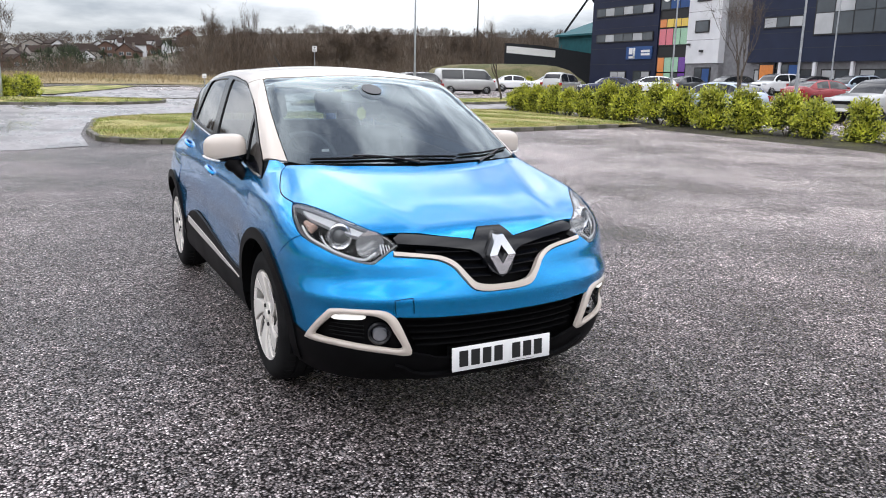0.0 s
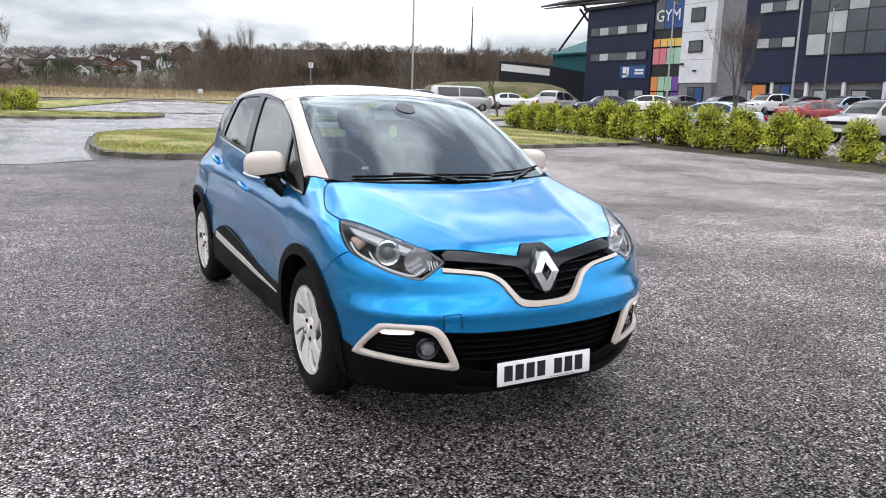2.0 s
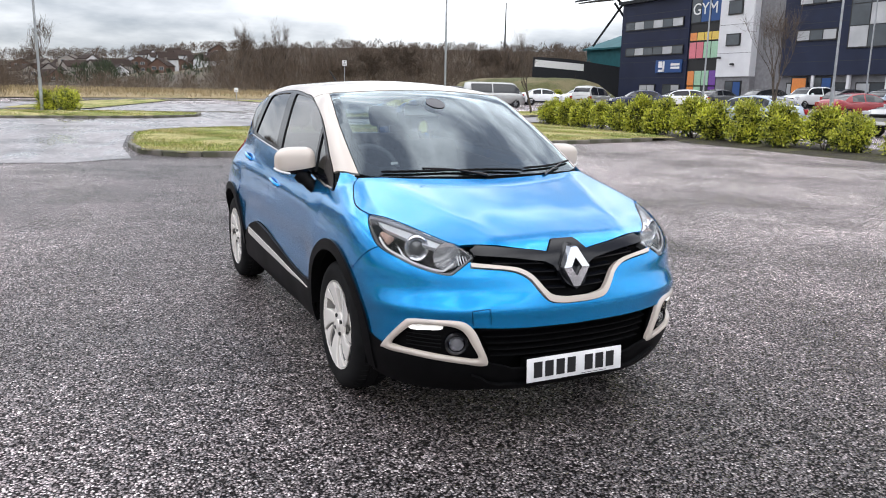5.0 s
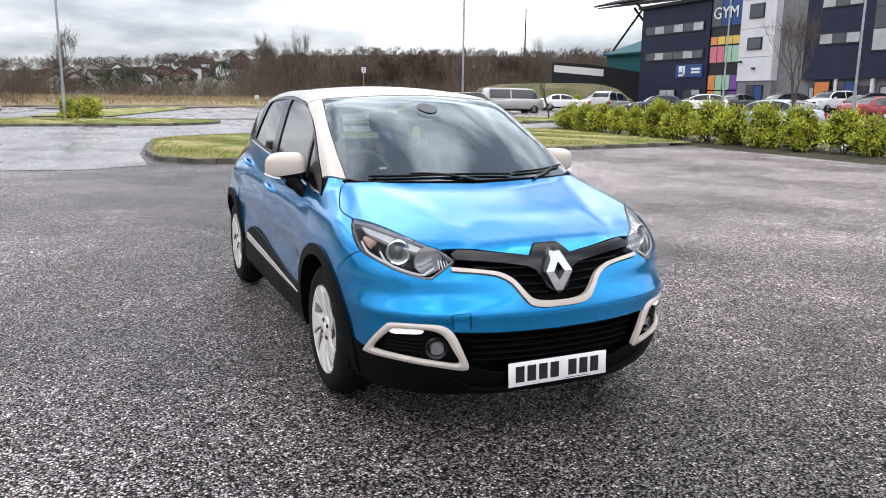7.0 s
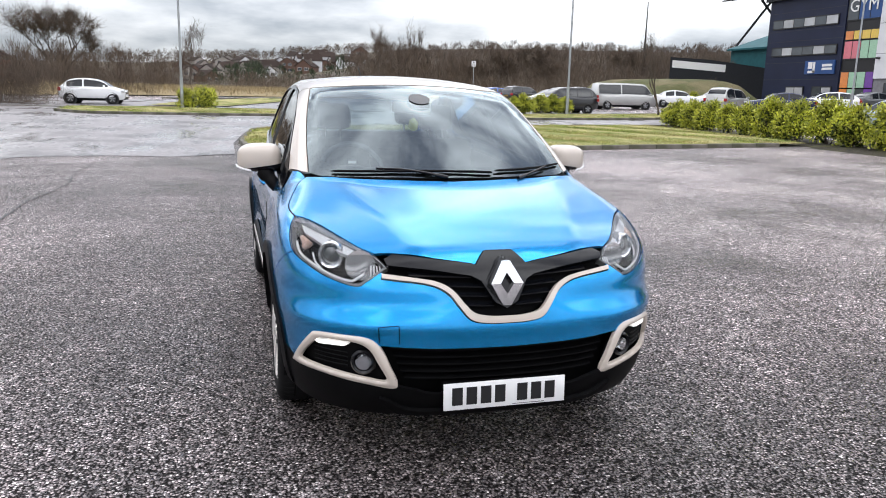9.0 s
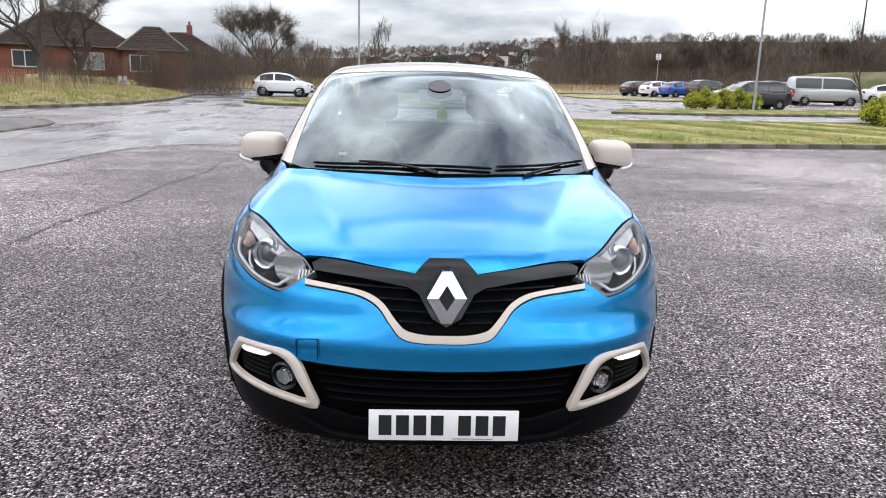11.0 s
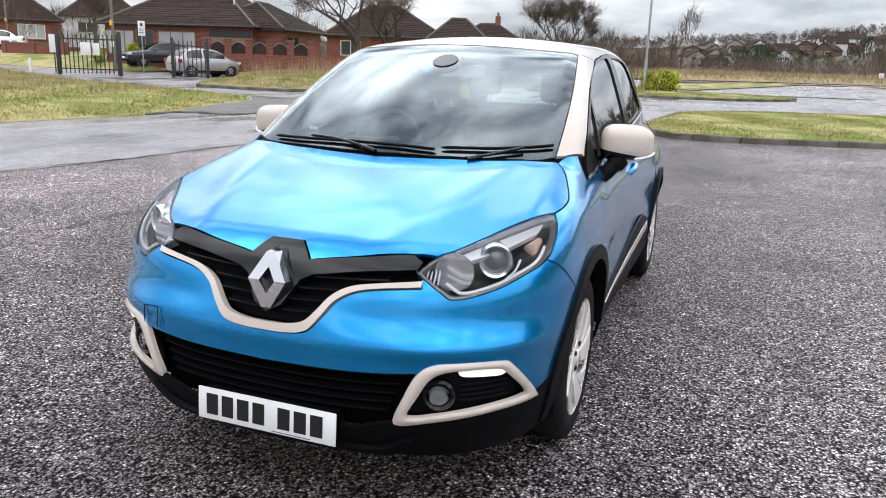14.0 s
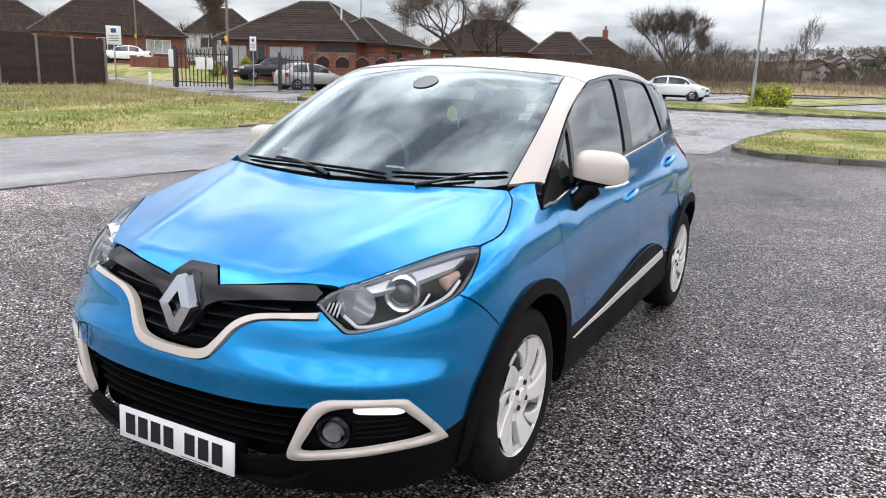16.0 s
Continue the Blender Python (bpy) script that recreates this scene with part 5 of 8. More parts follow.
def asphalt_mat():
    """Wet, coarse tarmac: rounded chippings in a dark binder under a film of water, with drier pale swathes; the sheen
    out to either side is put into the colour.
    """
    m = bpy.data.materials.new("wet asphalt")
    m.use_nodes = True
    n, l = m.node_tree.nodes, m.node_tree.links
    p = n["Principled BSDF"]
    tc = n.new("ShaderNodeTexCoord")

    def noise(scale, detail, rough):
        z = n.new("ShaderNodeTexNoise")
        z.inputs["Scale"].default_value, z.inputs["Detail"].default_value, z.inputs["Roughness"].default_value = scale, detail, rough
        l.new(tc.outputs["Object"], z.inputs["Vector"])
        return z.outputs["Fac"]

    def ranged(v, a, b, c, d):
        z = n.new("ShaderNodeMapRange")
        for key, q in (("From Min", a), ("From Max", b), ("To Min", c), ("To Max", d)):
            z.inputs[key].default_value = q
        l.new(v, z.inputs["Value"])
        return z.outputs[0]

    def times(u, v, op="MULTIPLY"):
        z = n.new("ShaderNodeMath"); z.operation = op
        l.new(u, z.inputs[0]); l.new(v, z.inputs[1])
        return z.outputs[0]
    vo = n.new("ShaderNodeTexVoronoi"); vo.inputs["Scale"].default_value = 86.0
    warp = n.new("ShaderNodeTexNoise"); warp.inputs["Scale"].default_value = 40.0
    l.new(tc.outputs["Object"], warp.inputs["Vector"])
    shift = n.new("ShaderNodeVectorMath"); shift.operation = "MULTIPLY_ADD"; shift.inputs[1].default_value = (0.012, 0.012, 0.0)
    l.new(warp.outputs["Color"], shift.inputs[0]); l.new(tc.outputs["Object"], shift.inputs[2])
    l.new(shift.outputs[0], vo.inputs["Vector"])
    stone = n.new("ShaderNodeValToRGB")
    e = stone.color_ramp.elements
    e[0].position, e[0].color = 0.0, (0.040, 0.036, 0.036, 1)
    e[1].position, e[1].color = 1.0, (0.43, 0.395, 0.39, 1)
    for at, c in ((0.40, 0.075), (0.66, 0.13), (0.87, 0.22)):
        q = e.new(at); q.color = (c * 1.15, c * 0.97, c * 0.97, 1)
    sepc = n.new("ShaderNodeSeparateColor")
    l.new(vo.outputs["Color"], sepc.inputs[0]); l.new(sepc.outputs[0], stone.inputs[0])
    # between stones: dark binder, and the gaps' shade put into the colour
    gap = ranged(vo.outputs["Distance"], 0.34, 0.63, 1.0, 0.05)
    big, mid, sway = noise(0.33, 6.0, 0.6), noise(7.0, 9.0, 0.75), noise(1.6, 5.0, 0.65)
    wet = ranged(big, 0.42, 0.60, 0.0, 1.0)
    # wet sheen away from the car put into the stone colour, paler with |x|
    ground_xyz = n.new("ShaderNodeSeparateXYZ"); l.new(tc.outputs["Object"], ground_xyz.inputs[0])
    side = n.new("ShaderNodeMath"); side.operation = "ABSOLUTE"; l.new(ground_xyz.outputs["X"], side.inputs[0])
    side_sheen = times(ranged(side.outputs[0], 0.8, 6.0, 1.9, 5.4), ranged(noise(46.0, 3.0, 0.6), 0.36, 0.64, 0.45, 1.6))
    tone = times(side_sheen, times(times(ranged(wet, 0, 1, 1.25, 0.7), times(ranged(mid, 0.34, 0.66, 0.62, 1.38), ranged(noise(17.0, 4.0, 0.7), 0.36, 0.64, 0.62, 1.42))), times(gap, ranged(sway, 0.35, 0.65, 0.85, 1.18))))
    col = n.new("ShaderNodeVectorMath"); col.operation = "SCALE"
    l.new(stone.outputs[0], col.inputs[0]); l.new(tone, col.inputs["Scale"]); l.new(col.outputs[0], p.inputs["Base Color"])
    l.new(ranged(sepc.outputs[2], 0.0, 1.0, 0.20, 0.55), p.inputs["Roughness"])
    l.new(times(gap, ranged(sepc.outputs[2], 0.0, 1.0, 1.0, 0.30)), p.inputs["Specular IOR Level"])
    p.inputs["Specular Tint"].default_value = (1.0, 0.94, 0.95, 1)
    # relief of the stones, under and in the water film
    hsum = n.new("ShaderNodeMath"); hsum.operation = "MULTIPLY_ADD"; hsum.inputs[1].default_value = 0.35
    inv = n.new("ShaderNodeMath"); inv.operation = "SUBTRACT"; inv.inputs[0].default_value = 1.0
    l.new(vo.outputs["Distance"], inv.inputs[1])
    l.new(noise(240.0, 3.0, 0.5), hsum.inputs[0]); l.new(inv.outputs[0], hsum.inputs[2])
    tall = n.new("ShaderNodeMath"); tall.operation = "MULTIPLY_ADD"; tall.inputs[1].default_value = 0.8
    l.new(sepc.outputs[1], tall.inputs[0]); l.new(hsum.outputs[0], tall.inputs[2])
    bp = n.new("ShaderNodeBump"); bp.inputs["Strength"].default_value, bp.inputs["Distance"].default_value = 1.0, 0.010
    l.new(tall.outputs[0], bp.inputs["Height"]); l.new(bp.outputs[0], p.inputs["Normal"])
    cb = n.new("ShaderNodeBump"); cb.inputs["Strength"].default_value, cb.inputs["Distance"].default_value = 0.8, 0.008
    l.new(tall.outputs[0], cb.inputs["Height"])
    cb2 = n.new("ShaderNodeBump"); cb2.inputs["Strength"].default_value, cb2.inputs["Distance"].default_value = 0.35, 0.012
    l.new(mid, cb2.inputs["Height"]); l.new(cb2.outputs[0], cb.inputs["Normal"]); l.new(cb.outputs[0], p.inputs["Coat Normal"])
    film = times(ranged(wet, 0, 1, 0.30, 0.9), times(ranged(mid, 0.36, 0.62, 0.45, 1.3), ranged(vo.outputs["Distance"], 0.34, 0.62, 1.0, 0.1)))
    cl = n.new("ShaderNodeClamp"); l.new(film, cl.inputs[0]); l.new(cl.outputs[0], p.inputs["Coat Weight"])
    l.new(ranged(sway, 0.35, 0.65, 0.10, 0.22), p.inputs["Coat Roughness"])
    p.inputs["Coat IOR"].default_value = 1.40
    return m


ASPHALT = asphalt_mat()
steps = lambda a, b: sorted({round(v, 2) for v in (list(np.arange(-24, 24.1, 1.0)) + list(np.arange(a, b, 6.0)) + [-3000, -1500, -700, -350, -200, 200, 350, 700, 1500, 3000])})
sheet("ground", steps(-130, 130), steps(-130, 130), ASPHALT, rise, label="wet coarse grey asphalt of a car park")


# ---- materials of the surroundings ----
def leaf_mat(name, dark, light, rough=0.45):
    m = bpy.data.materials.new(name)
    m.use_nodes = True
    n, l = m.node_tree.nodes, m.node_tree.links
    p = n["Principled BSDF"]
    g = n.new("ShaderNodeNewGeometry")
    r = n.new("ShaderNodeValToRGB")
    r.color_ramp.elements[0].color, r.color_ramp.elements[1].color = (*dark, 1), (*light, 1)
    l.new(g.outputs["Random Per Island"], r.inputs[0])
    tc = n.new("ShaderNodeTexCoord")
    nz = n.new("ShaderNodeTexNoise"); nz.inputs["Scale"].default_value, nz.inputs["Detail"].default_value = 1.3, 5.0
    l.new(tc.outputs["Object"], nz.inputs["Vector"])
    mr = n.new("ShaderNodeMapRange"); mr.inputs["From Min"].default_value, mr.inputs["From Max"].default_value = 0.3, 0.7
    mr.inputs["To Min"].default_value, mr.inputs["To Max"].default_value = 0.6, 1.3
    l.new(nz.outputs["Fac"], mr.inputs["Value"])
    sc = n.new("ShaderNodeVectorMath"); sc.operation = "SCALE"
    l.new(r.outputs[0], sc.inputs[0]); l.new(mr.outputs[0], sc.inputs["Scale"]); l.new(sc.outputs[0], p.inputs["Base Color"])
    p.inputs["Roughness"].default_value = rough
    return m


def turf_mat(name, green, straw, share, scale=0.5):
    """Winter turf: green and straw in drifts, with grain."""
    m = bpy.data.materials.new(name)
    m.use_nodes = True
    n, l = m.node_tree.nodes, m.node_tree.links
    p = n["Principled BSDF"]
    tc = n.new("ShaderNodeTexCoord")
    a = n.new("ShaderNodeTexNoise"); a.inputs["Scale"].default_value, a.inputs["Detail"].default_value, a.inputs["Roughness"].default_value = scale, 9.0, 0.68
    b = n.new("ShaderNodeTexNoise"); b.inputs["Scale"].default_value, b.inputs["Detail"].default_value = 28.0, 5.0
    l.new(tc.outputs["Object"], a.inputs["Vector"]); l.new(tc.outputs["Object"], b.inputs["Vector"])
    mr = n.new("ShaderNodeMapRange"); mr.inputs["From Min"].default_value, mr.inputs["From Max"].default_value = 0.62 - share * 0.3, 0.74 - share * 0.3
    l.new(a.outputs["Fac"], mr.inputs["Value"])
    mx = n.new("ShaderNodeMix"); mx.data_type = "RGBA"
    mx.inputs[6].default_value, mx.inputs[7].default_value = (*green, 1), (*straw, 1)
    l.new(mr.outputs[0], mx.inputs["Factor"])
    g = n.new("ShaderNodeMapRange"); g.inputs["From Min"].default_value, g.inputs["From Max"].default_value = 0.3, 0.7
    g.inputs["To Min"].default_value, g.inputs["To Max"].default_value = 0.45, 1.4
    l.new(b.outputs["Fac"], g.inputs["Value"])
    sc = n.new("ShaderNodeVectorMath"); sc.operation = "SCALE"
    l.new(mx.outputs[2], sc.inputs[0]); l.new(g.outputs[0], sc.inputs["Scale"]); l.new(sc.outputs[0], p.inputs["Base Color"])
    p.inputs["Roughness"].default_value = 0.9
    bp = n.new("ShaderNodeBump"); bp.inputs["Strength"].default_value, bp.inputs["Distance"].default_value = 0.8, 0.05
    l.new(b.outputs["Fac"], bp.inputs["Height"]); l.new(bp.outputs[0], p.inputs["Normal"])
    return m


def blade_mat(name, green, fresh, straw):
    """Grass blades: two greens from blade to blade, dead straw in drifts."""
    m = leaf_mat(name, green, fresh, 0.6)
    n, l = m.node_tree.nodes, m.node_tree.links
    p = n["Principled BSDF"]
    tc = n.new("ShaderNodeTexCoord")
    nz = n.new("ShaderNodeTexNoise"); nz.inputs["Scale"].default_value, nz.inputs["Detail"].default_value, nz.inputs["Roughness"].default_value = 0.7, 8.0, 0.7
    l.new(tc.outputs["Object"], nz.inputs["Vector"])
    mr = n.new("ShaderNodeMapRange"); mr.inputs["From Min"].default_value, mr.inputs["From Max"].default_value = 0.44, 0.62
    l.new(nz.outputs["Fac"], mr.inputs["Value"])
    mx = n.new("ShaderNodeMix"); mx.data_type = "RGBA"; mx.inputs[7].default_value = (*straw, 1)
    l.new(mr.outputs[0], mx.inputs["Factor"]); l.new(p.inputs["Base Color"].links[0].from_socket, mx.inputs[6])
    l.new(mx.outputs[2], p.inputs["Base Color"])
    return m


TURF = turf_mat("green winter turf", (0.20, 0.23, 0.045), (0.46, 0.40, 0.17), 0.6)
ROUGH_GRASS = turf_mat("rough dead grass", (0.16, 0.16, 0.045), (0.36, 0.28, 0.15), 0.95, 0.3)
SOIL = turf_mat("bare planting soil", (0.045, 0.038, 0.024), (0.09, 0.085, 0.03), 0.5, 1.2)
FARLAND = turf_mat("brown scrub land", (0.075, 0.058, 0.040), (0.13, 0.105, 0.065), 0.6, 0.02)
BLADES = blade_mat("grass blades", (0.12, 0.17, 0.025), (0.36, 0.42, 0.08), (0.48, 0.39, 0.19))
SLOPE_GRASS = turf_mat("dull slope grass", (0.10, 0.105, 0.035), (0.19, 0.16, 0.08), 0.5, 0.2)
STRAW = leaf_mat("dead grass stems", (0.20, 0.15, 0.07), (0.48, 0.38, 0.22), 0.7)
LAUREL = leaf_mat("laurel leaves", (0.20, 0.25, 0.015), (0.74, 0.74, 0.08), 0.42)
# darker copy of the laurel green: shade within the bush put into colour
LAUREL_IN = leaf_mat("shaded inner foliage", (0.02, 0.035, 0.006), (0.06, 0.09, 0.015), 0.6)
TWIGS = leaf_mat("bare winter twigs", (0.045, 0.033, 0.024), (0.15, 0.11, 0.08), 0.85)
EVERGREEN = leaf_mat("dark conifer needles", (0.012, 0.022, 0.010), (0.05, 0.07, 0.025), 0.7)
BARK = mat("grey brown bark", (0.085, 0.068, 0.055), 0.9, spread=0.4, scale=6, bump=0.01, bump_scale=20)
CONCRETE = mat("weathered concrete kerb", (0.15, 0.135, 0.115), 0.8, spread=0.3, scale=3, dirt=(0.085, 0.085, 0.055), dirt_at=0.56, bump=0.002, rand=0.12)
GALV = mat("galvanised steel", (0.40, 0.42, 0.44), 0.42, metal=0.7, spread=0.15, scale=4)
FOOTWAY = mat("worn footway asphalt", (0.14, 0.13, 0.125), 0.6, spread=0.35, scale=30, bump=0.003, bump_scale=90, dirt=(0.09, 0.085, 0.07), dirt_at=0.55)
NAVY = mat("navy metal cladding", (0.015, 0.020, 0.048), 0.45, spec=0.25, spread=0.12, scale=0.6, rand=0.05)
NAVY2 = mat("blue grey metal cladding", (0.020, 0.027, 0.056), 0.45, spec=0.25, spread=0.12, scale=0.6, rand=0.05)
WHITEPANEL = mat("pale render panel", (0.70, 0.71, 0.73), 0.55, spread=0.06, scale=1.0, rand=0.04)
GREYBLOCK = mat("grey blockwork", (0.20, 0.20, 0.21), 0.8, spread=0.15, scale=3)
TEAL = mat("teal metal cladding", (0.018, 0.10, 0.115), 0.6, spec=0.2, spread=0.15, scale=0.8)
DARKROOF = mat("dark steel roof", (0.022, 0.024, 0.028), 0.6, spec=0.2, spread=0.2)
WINDOW = mat("dark window glass", (0.05, 0.06, 0.07), 0.06, spread=0.2, scale=0.7, spec=1.0)
# plain pale panes, set among the dark glass
PALE_PANE = mat("pale window pane", (0.42, 0.43, 0.44), 0.15, spread=0.2, scale=0.5, coat=0.6)
FRAME = mat("black window frame", (0.012, 0.012, 0.014), 0.4)
UPVC = mat("white plastic frame", (0.74, 0.74, 0.72), 0.4, spread=0.05)
TAN_FRAME = mat("brown timber frame", (0.22, 0.13, 0.07), 0.6, spread=0.2)
BRICK = None


def brick_mat():
    m = bpy.data.materials.new("red brick")
    m.use_nodes = True
    n, l = m.node_tree.nodes, m.node_tree.links
    p = n["Principled BSDF"]
    tc = n.new("ShaderNodeTexCoord")
    mp = n.new("ShaderNodeVectorMath"); mp.operation = "DOT_PRODUCT"; mp.inputs[1].default_value = (1, 1, 0)
    l.new(tc.outputs["Object"], mp.inputs[0])
    sp = n.new("ShaderNodeSeparateXYZ"); l.new(tc.outputs["Object"], sp.inputs[0])
    cb = n.new("ShaderNodeCombineXYZ"); l.new(mp.outputs["Value"], cb.inputs[0]); l.new(sp.outputs["Z"], cb.inputs[1])
    br = n.new("ShaderNodeTexBrick")
    br.inputs["Color1"].default_value, br.inputs["Color2"].default_value, br.inputs["Mortar"].default_value = (0.25, 0.058, 0.036, 1), (0.16, 0.036, 0.026, 1), (0.20, 0.15, 0.12, 1)
    br.inputs["Scale"].default_value, br.inputs["Mortar Size"].default_value, br.inputs["Brick Width"].default_value, br.inputs["Row Height"].default_value = 1.0, 0.008, 0.225, 0.075
    l.new(cb.outputs[0], br.inputs["Vector"]); l.new(br.outputs["Color"], p.inputs["Base Color"])
    bp = n.new("ShaderNodeBump"); bp.inputs["Strength"].default_value, bp.inputs["Distance"].default_value = 0.5, 0.006
    l.new(br.outputs["Fac"], bp.inputs["Height"]); bp.invert = True; l.new(bp.outputs[0], p.inputs["Normal"])
    p.inputs["Roughness"].default_value = 0.85
    return m


BRICK = brick_mat()
TILES = mat("brown concrete roof tiles", (0.040, 0.027, 0.022), 0.8, spec=0.15, spread=0.25, scale=2.5, rand=0.18, dirt=(0.05, 0.045, 0.035), dirt_at=0.66)
TILE_EDGE = mat("pale ridge tiles", (0.14, 0.12, 0.11), 0.8, spread=0.2)
FENCEWOOD = mat("dark stained fence boards", (0.035, 0.018, 0.014), 0.8, spread=0.35, scale=4, rand=0.2)
POSTCON = mat("pale concrete post", (0.20, 0.17, 0.145), 0.85, spread=0.2)
SIGNWHITE = mat("white sign face", (0.78, 0.78, 0.77), 0.4, spread=0.04)
SIGNBLUE = mat("blue sign panel", (0.02, 0.07, 0.22), 0.35, spread=0.08)
STEEL_DARK = mat("dark painted steel", (0.03, 0.03, 0.032), 0.55, spread=0.2)
YEL_PANEL = mat("yellow window film", (0.72, 0.50, 0.09), 0.15, spread=0.1, coat=0.5)
PINK_PANEL = mat("pink window film", (0.62, 0.16, 0.20), 0.15, spread=0.1, coat=0.5)
GREEN_PANEL = mat("pale green window film", (0.33, 0.55, 0.38), 0.15, spread=0.1, coat=0.5)
ORANGE_PANEL = mat("orange window film", (0.70, 0.24, 0.06), 0.15, spread=0.1, coat=0.5)
PURPLE_PANEL = mat("purple window film", (0.15, 0.05, 0.30), 0.15, spread=0.1, coat=0.5)
CARPAINT = {k: paint_mat(k + " car paint", c, mt, 0.35) for k, c, mt in (("white", (0.84, 0.85, 0.86), 0.0), ("silver", (0.42, 0.42, 0.41), 0.6), ("black", (0.012, 0.012, 0.014), 0.2), ("red", (0.28, 0.012, 0.018), 0.3),
                                                                         ("dark blue", (0.012, 0.018, 0.055), 0.4), ("pale blue", (0.40, 0.47, 0.55), 0.4), ("bright blue", (0.02, 0.10, 0.45), 0.3), ("grey", (0.10, 0.105, 0.11), 0.5))}
CARGLASS = mat("dark car window", (0.010, 0.012, 0.014), 0.04, spec=0.8, spread=0.1)
YPLATE = mat("yellow number plate", (0.72, 0.46, 0.03), 0.4)
LAMPGLASS = mat("clear car lamp", (0.62, 0.63, 0.65), 0.12, coat=0.8)


# ---- verges, kerbs and paths ----
rng = np.random.default_rng(7)


def verge(name, outline, material, lift=0.11, mound=0.0, label="", cell=1.0, ripple=0.03):
    """A planted bed inside kerbs: its edge at kerb height, its middle a little higher."""
    from mathutils.geometry import delaunay_2d_cdt
    q = spaced(np.array(outline, float), 0.8)
    lo, hi = q.min(0), q.max(0)
    gx, gy = np.meshgrid(np.arange(lo[0], hi[0], cell), np.arange(lo[1], hi[1], cell))
    g = np.stack([gx.ravel(), gy.ravel()], 1)
    g = g[inside(g, [q])]
    d = np.min(np.linalg.norm(g[:, None] - q[None], axis=2), 1) if len(g) else np.zeros(0)
    g, d = g[d > cell * 0.4], d[d > cell * 0.4]
    v2, _, f2, *_ = delaunay_2d_cdt([Vector(p) for p in np.concatenate([q, g])], [(k, (k + 1) % len(q)) for k in range(len(q))], [], 0, 1e-6)
    v2 = np.array([tuple(v) for v in v2])
    tri_ = np.array([f for f in f2 if len(f) == 3])
    tri_ = tri_[inside(v2[tri_].mean(1), [q])]
    dist = np.min(np.linalg.norm(v2[:, None] - q[None], axis=2), 1)
    z = rise(v2[:, 0], v2[:, 1]) + lift + mound * (1 - np.exp(-dist / 1.5)) + ripple * np.sin(v2[:, 0] * 2.1 + v2[:, 1]) * (dist > 0.5)
    ob = raw(name, np.column_stack([v2, z]), tri_, material, smooth=True)
    return tagged(ob, label=label, category="ground", kind="structure"), (q, lift, mound)


def kerb(name, pts, label, height=0.125, width=0.13, closed=False, piece=0.915):
    """A run of separate kerb stones with rounded top edges along the ground."""
    run = tagged(new(name), label=label, category="kerb", kind="structure")
    pts = np.array(list(pts) + ([pts[0]] if closed else []), float)
    seg = np.linalg.norm(np.diff(pts, axis=0), axis=1)
    at = np.concatenate([[0], np.cumsum(seg)])
    n = max(1, int(at[-1] / piece))
    bm = bmesh.new()
    box(bm, (-width / 2, -0.5, -0.15), (width / 2, 0.5, height), 0.018, seg=1)
    me = bpy.data.meshes.new("kerb_stone")
    bm.to_mesh(me); bm.free()
    me.materials.append(CONCRETE)
    for k in range(n):
        a, b = [np.array([np.interp(s, at, pts[:, 0]), np.interp(s, at, pts[:, 1])]) for s in (at[-1] * k / n, at[-1] * (k + 1) / n)]
        m, d = (a + b) / 2, b - a
        ob = new("kerb_stone", me)
        ob.parent = run
        ob.matrix_world = Matrix.Translation((m[0], m[1], float(rise(m[0], m[1])) + rng.uniform(-0.006, 0.006))) @ Matrix.Rotation(math.atan2(-d[0], d[1]) + rng.uniform(-0.008, 0.008), 4, "Z") @ Matrix.Diagonal((1, np.linalg.norm(d) - 0.008, 1, 1))
    return run


def blades(name, bed, count, material, tall=0.12, wide=0.018, label="", near=None, lean=0.5, patchy=0.0):
    """Grass as many thin bent blades scattered over a bed."""
    q, lift, mound = bed
    lo, hi = q.min(0), q.max(0)
    p = rng.uniform(lo, hi, (count * 4, 2))
    p = p[inside(p, [q])]
    if near is not None:
        p = p[near(p)]
    if patchy:
        k = np.array([noise.noise((a * 0.35, b * 0.35, 3.0)) for a, b in p])
        p = p[k > rng.uniform(-1, 1, len(p)) * 0.5 + patchy - 0.5]
    p = p[:count]
    dist = np.min(np.linalg.norm(p[:, None] - q[None, ::2], axis=2), 1)
    z = rise(p[:, 0], p[:, 1]) + lift + mound * (1 - np.exp(-dist / 1.5)) - 0.02
    h = tall * rng.uniform(0.4, 1.3, len(p))
    a = rng.uniform(0, 2 * np.pi, len(p))
    w = wide * rng.uniform(0.6, 1.4, len(p))
    side = np.stack([np.cos(a), np.sin(a), a * 0], 1) * w[:, None]
    tip = np.stack([rng.normal(0, lean, len(p)) * h, rng.normal(0, lean, len(p)) * h, h], 1)
    base = np.column_stack([p, z])
    v = np.stack([base - side, base + side, base + tip], 1).reshape(-1, 3)
    f = np.arange(len(v)).reshape(-1, 3)
    return tagged(raw(name, v, f, material), label=label, category="grass", kind="stuff")


island = [(-0.7, 17.2), (-0.6, 15.0), (0.15, 14.15), (1.3, 13.9), (4.0, 14.55), (7.0, 15.15), (9.7, 15.65), (13.0, 16.1), (15.4, 16.4), (16.1, 15.6), (16.0, 12.8), (15.8, 10.6), (15.7, 8.0), (15.4, 2.0), (15.0, -8.0), (19.2, -8.0), (19.6, 2.0), (19.8, 10.0), (20.0, 18.0), (19.6, 27.2), (16.4, 26.9), (11.3, 26.1), (4.5, 24.9), (2.1, 24.2), (0.7, 23.4), (-0.3, 21.7)]
grass_part = [p for p in island if p[1] > 14 and p[0] < 16.15] + []
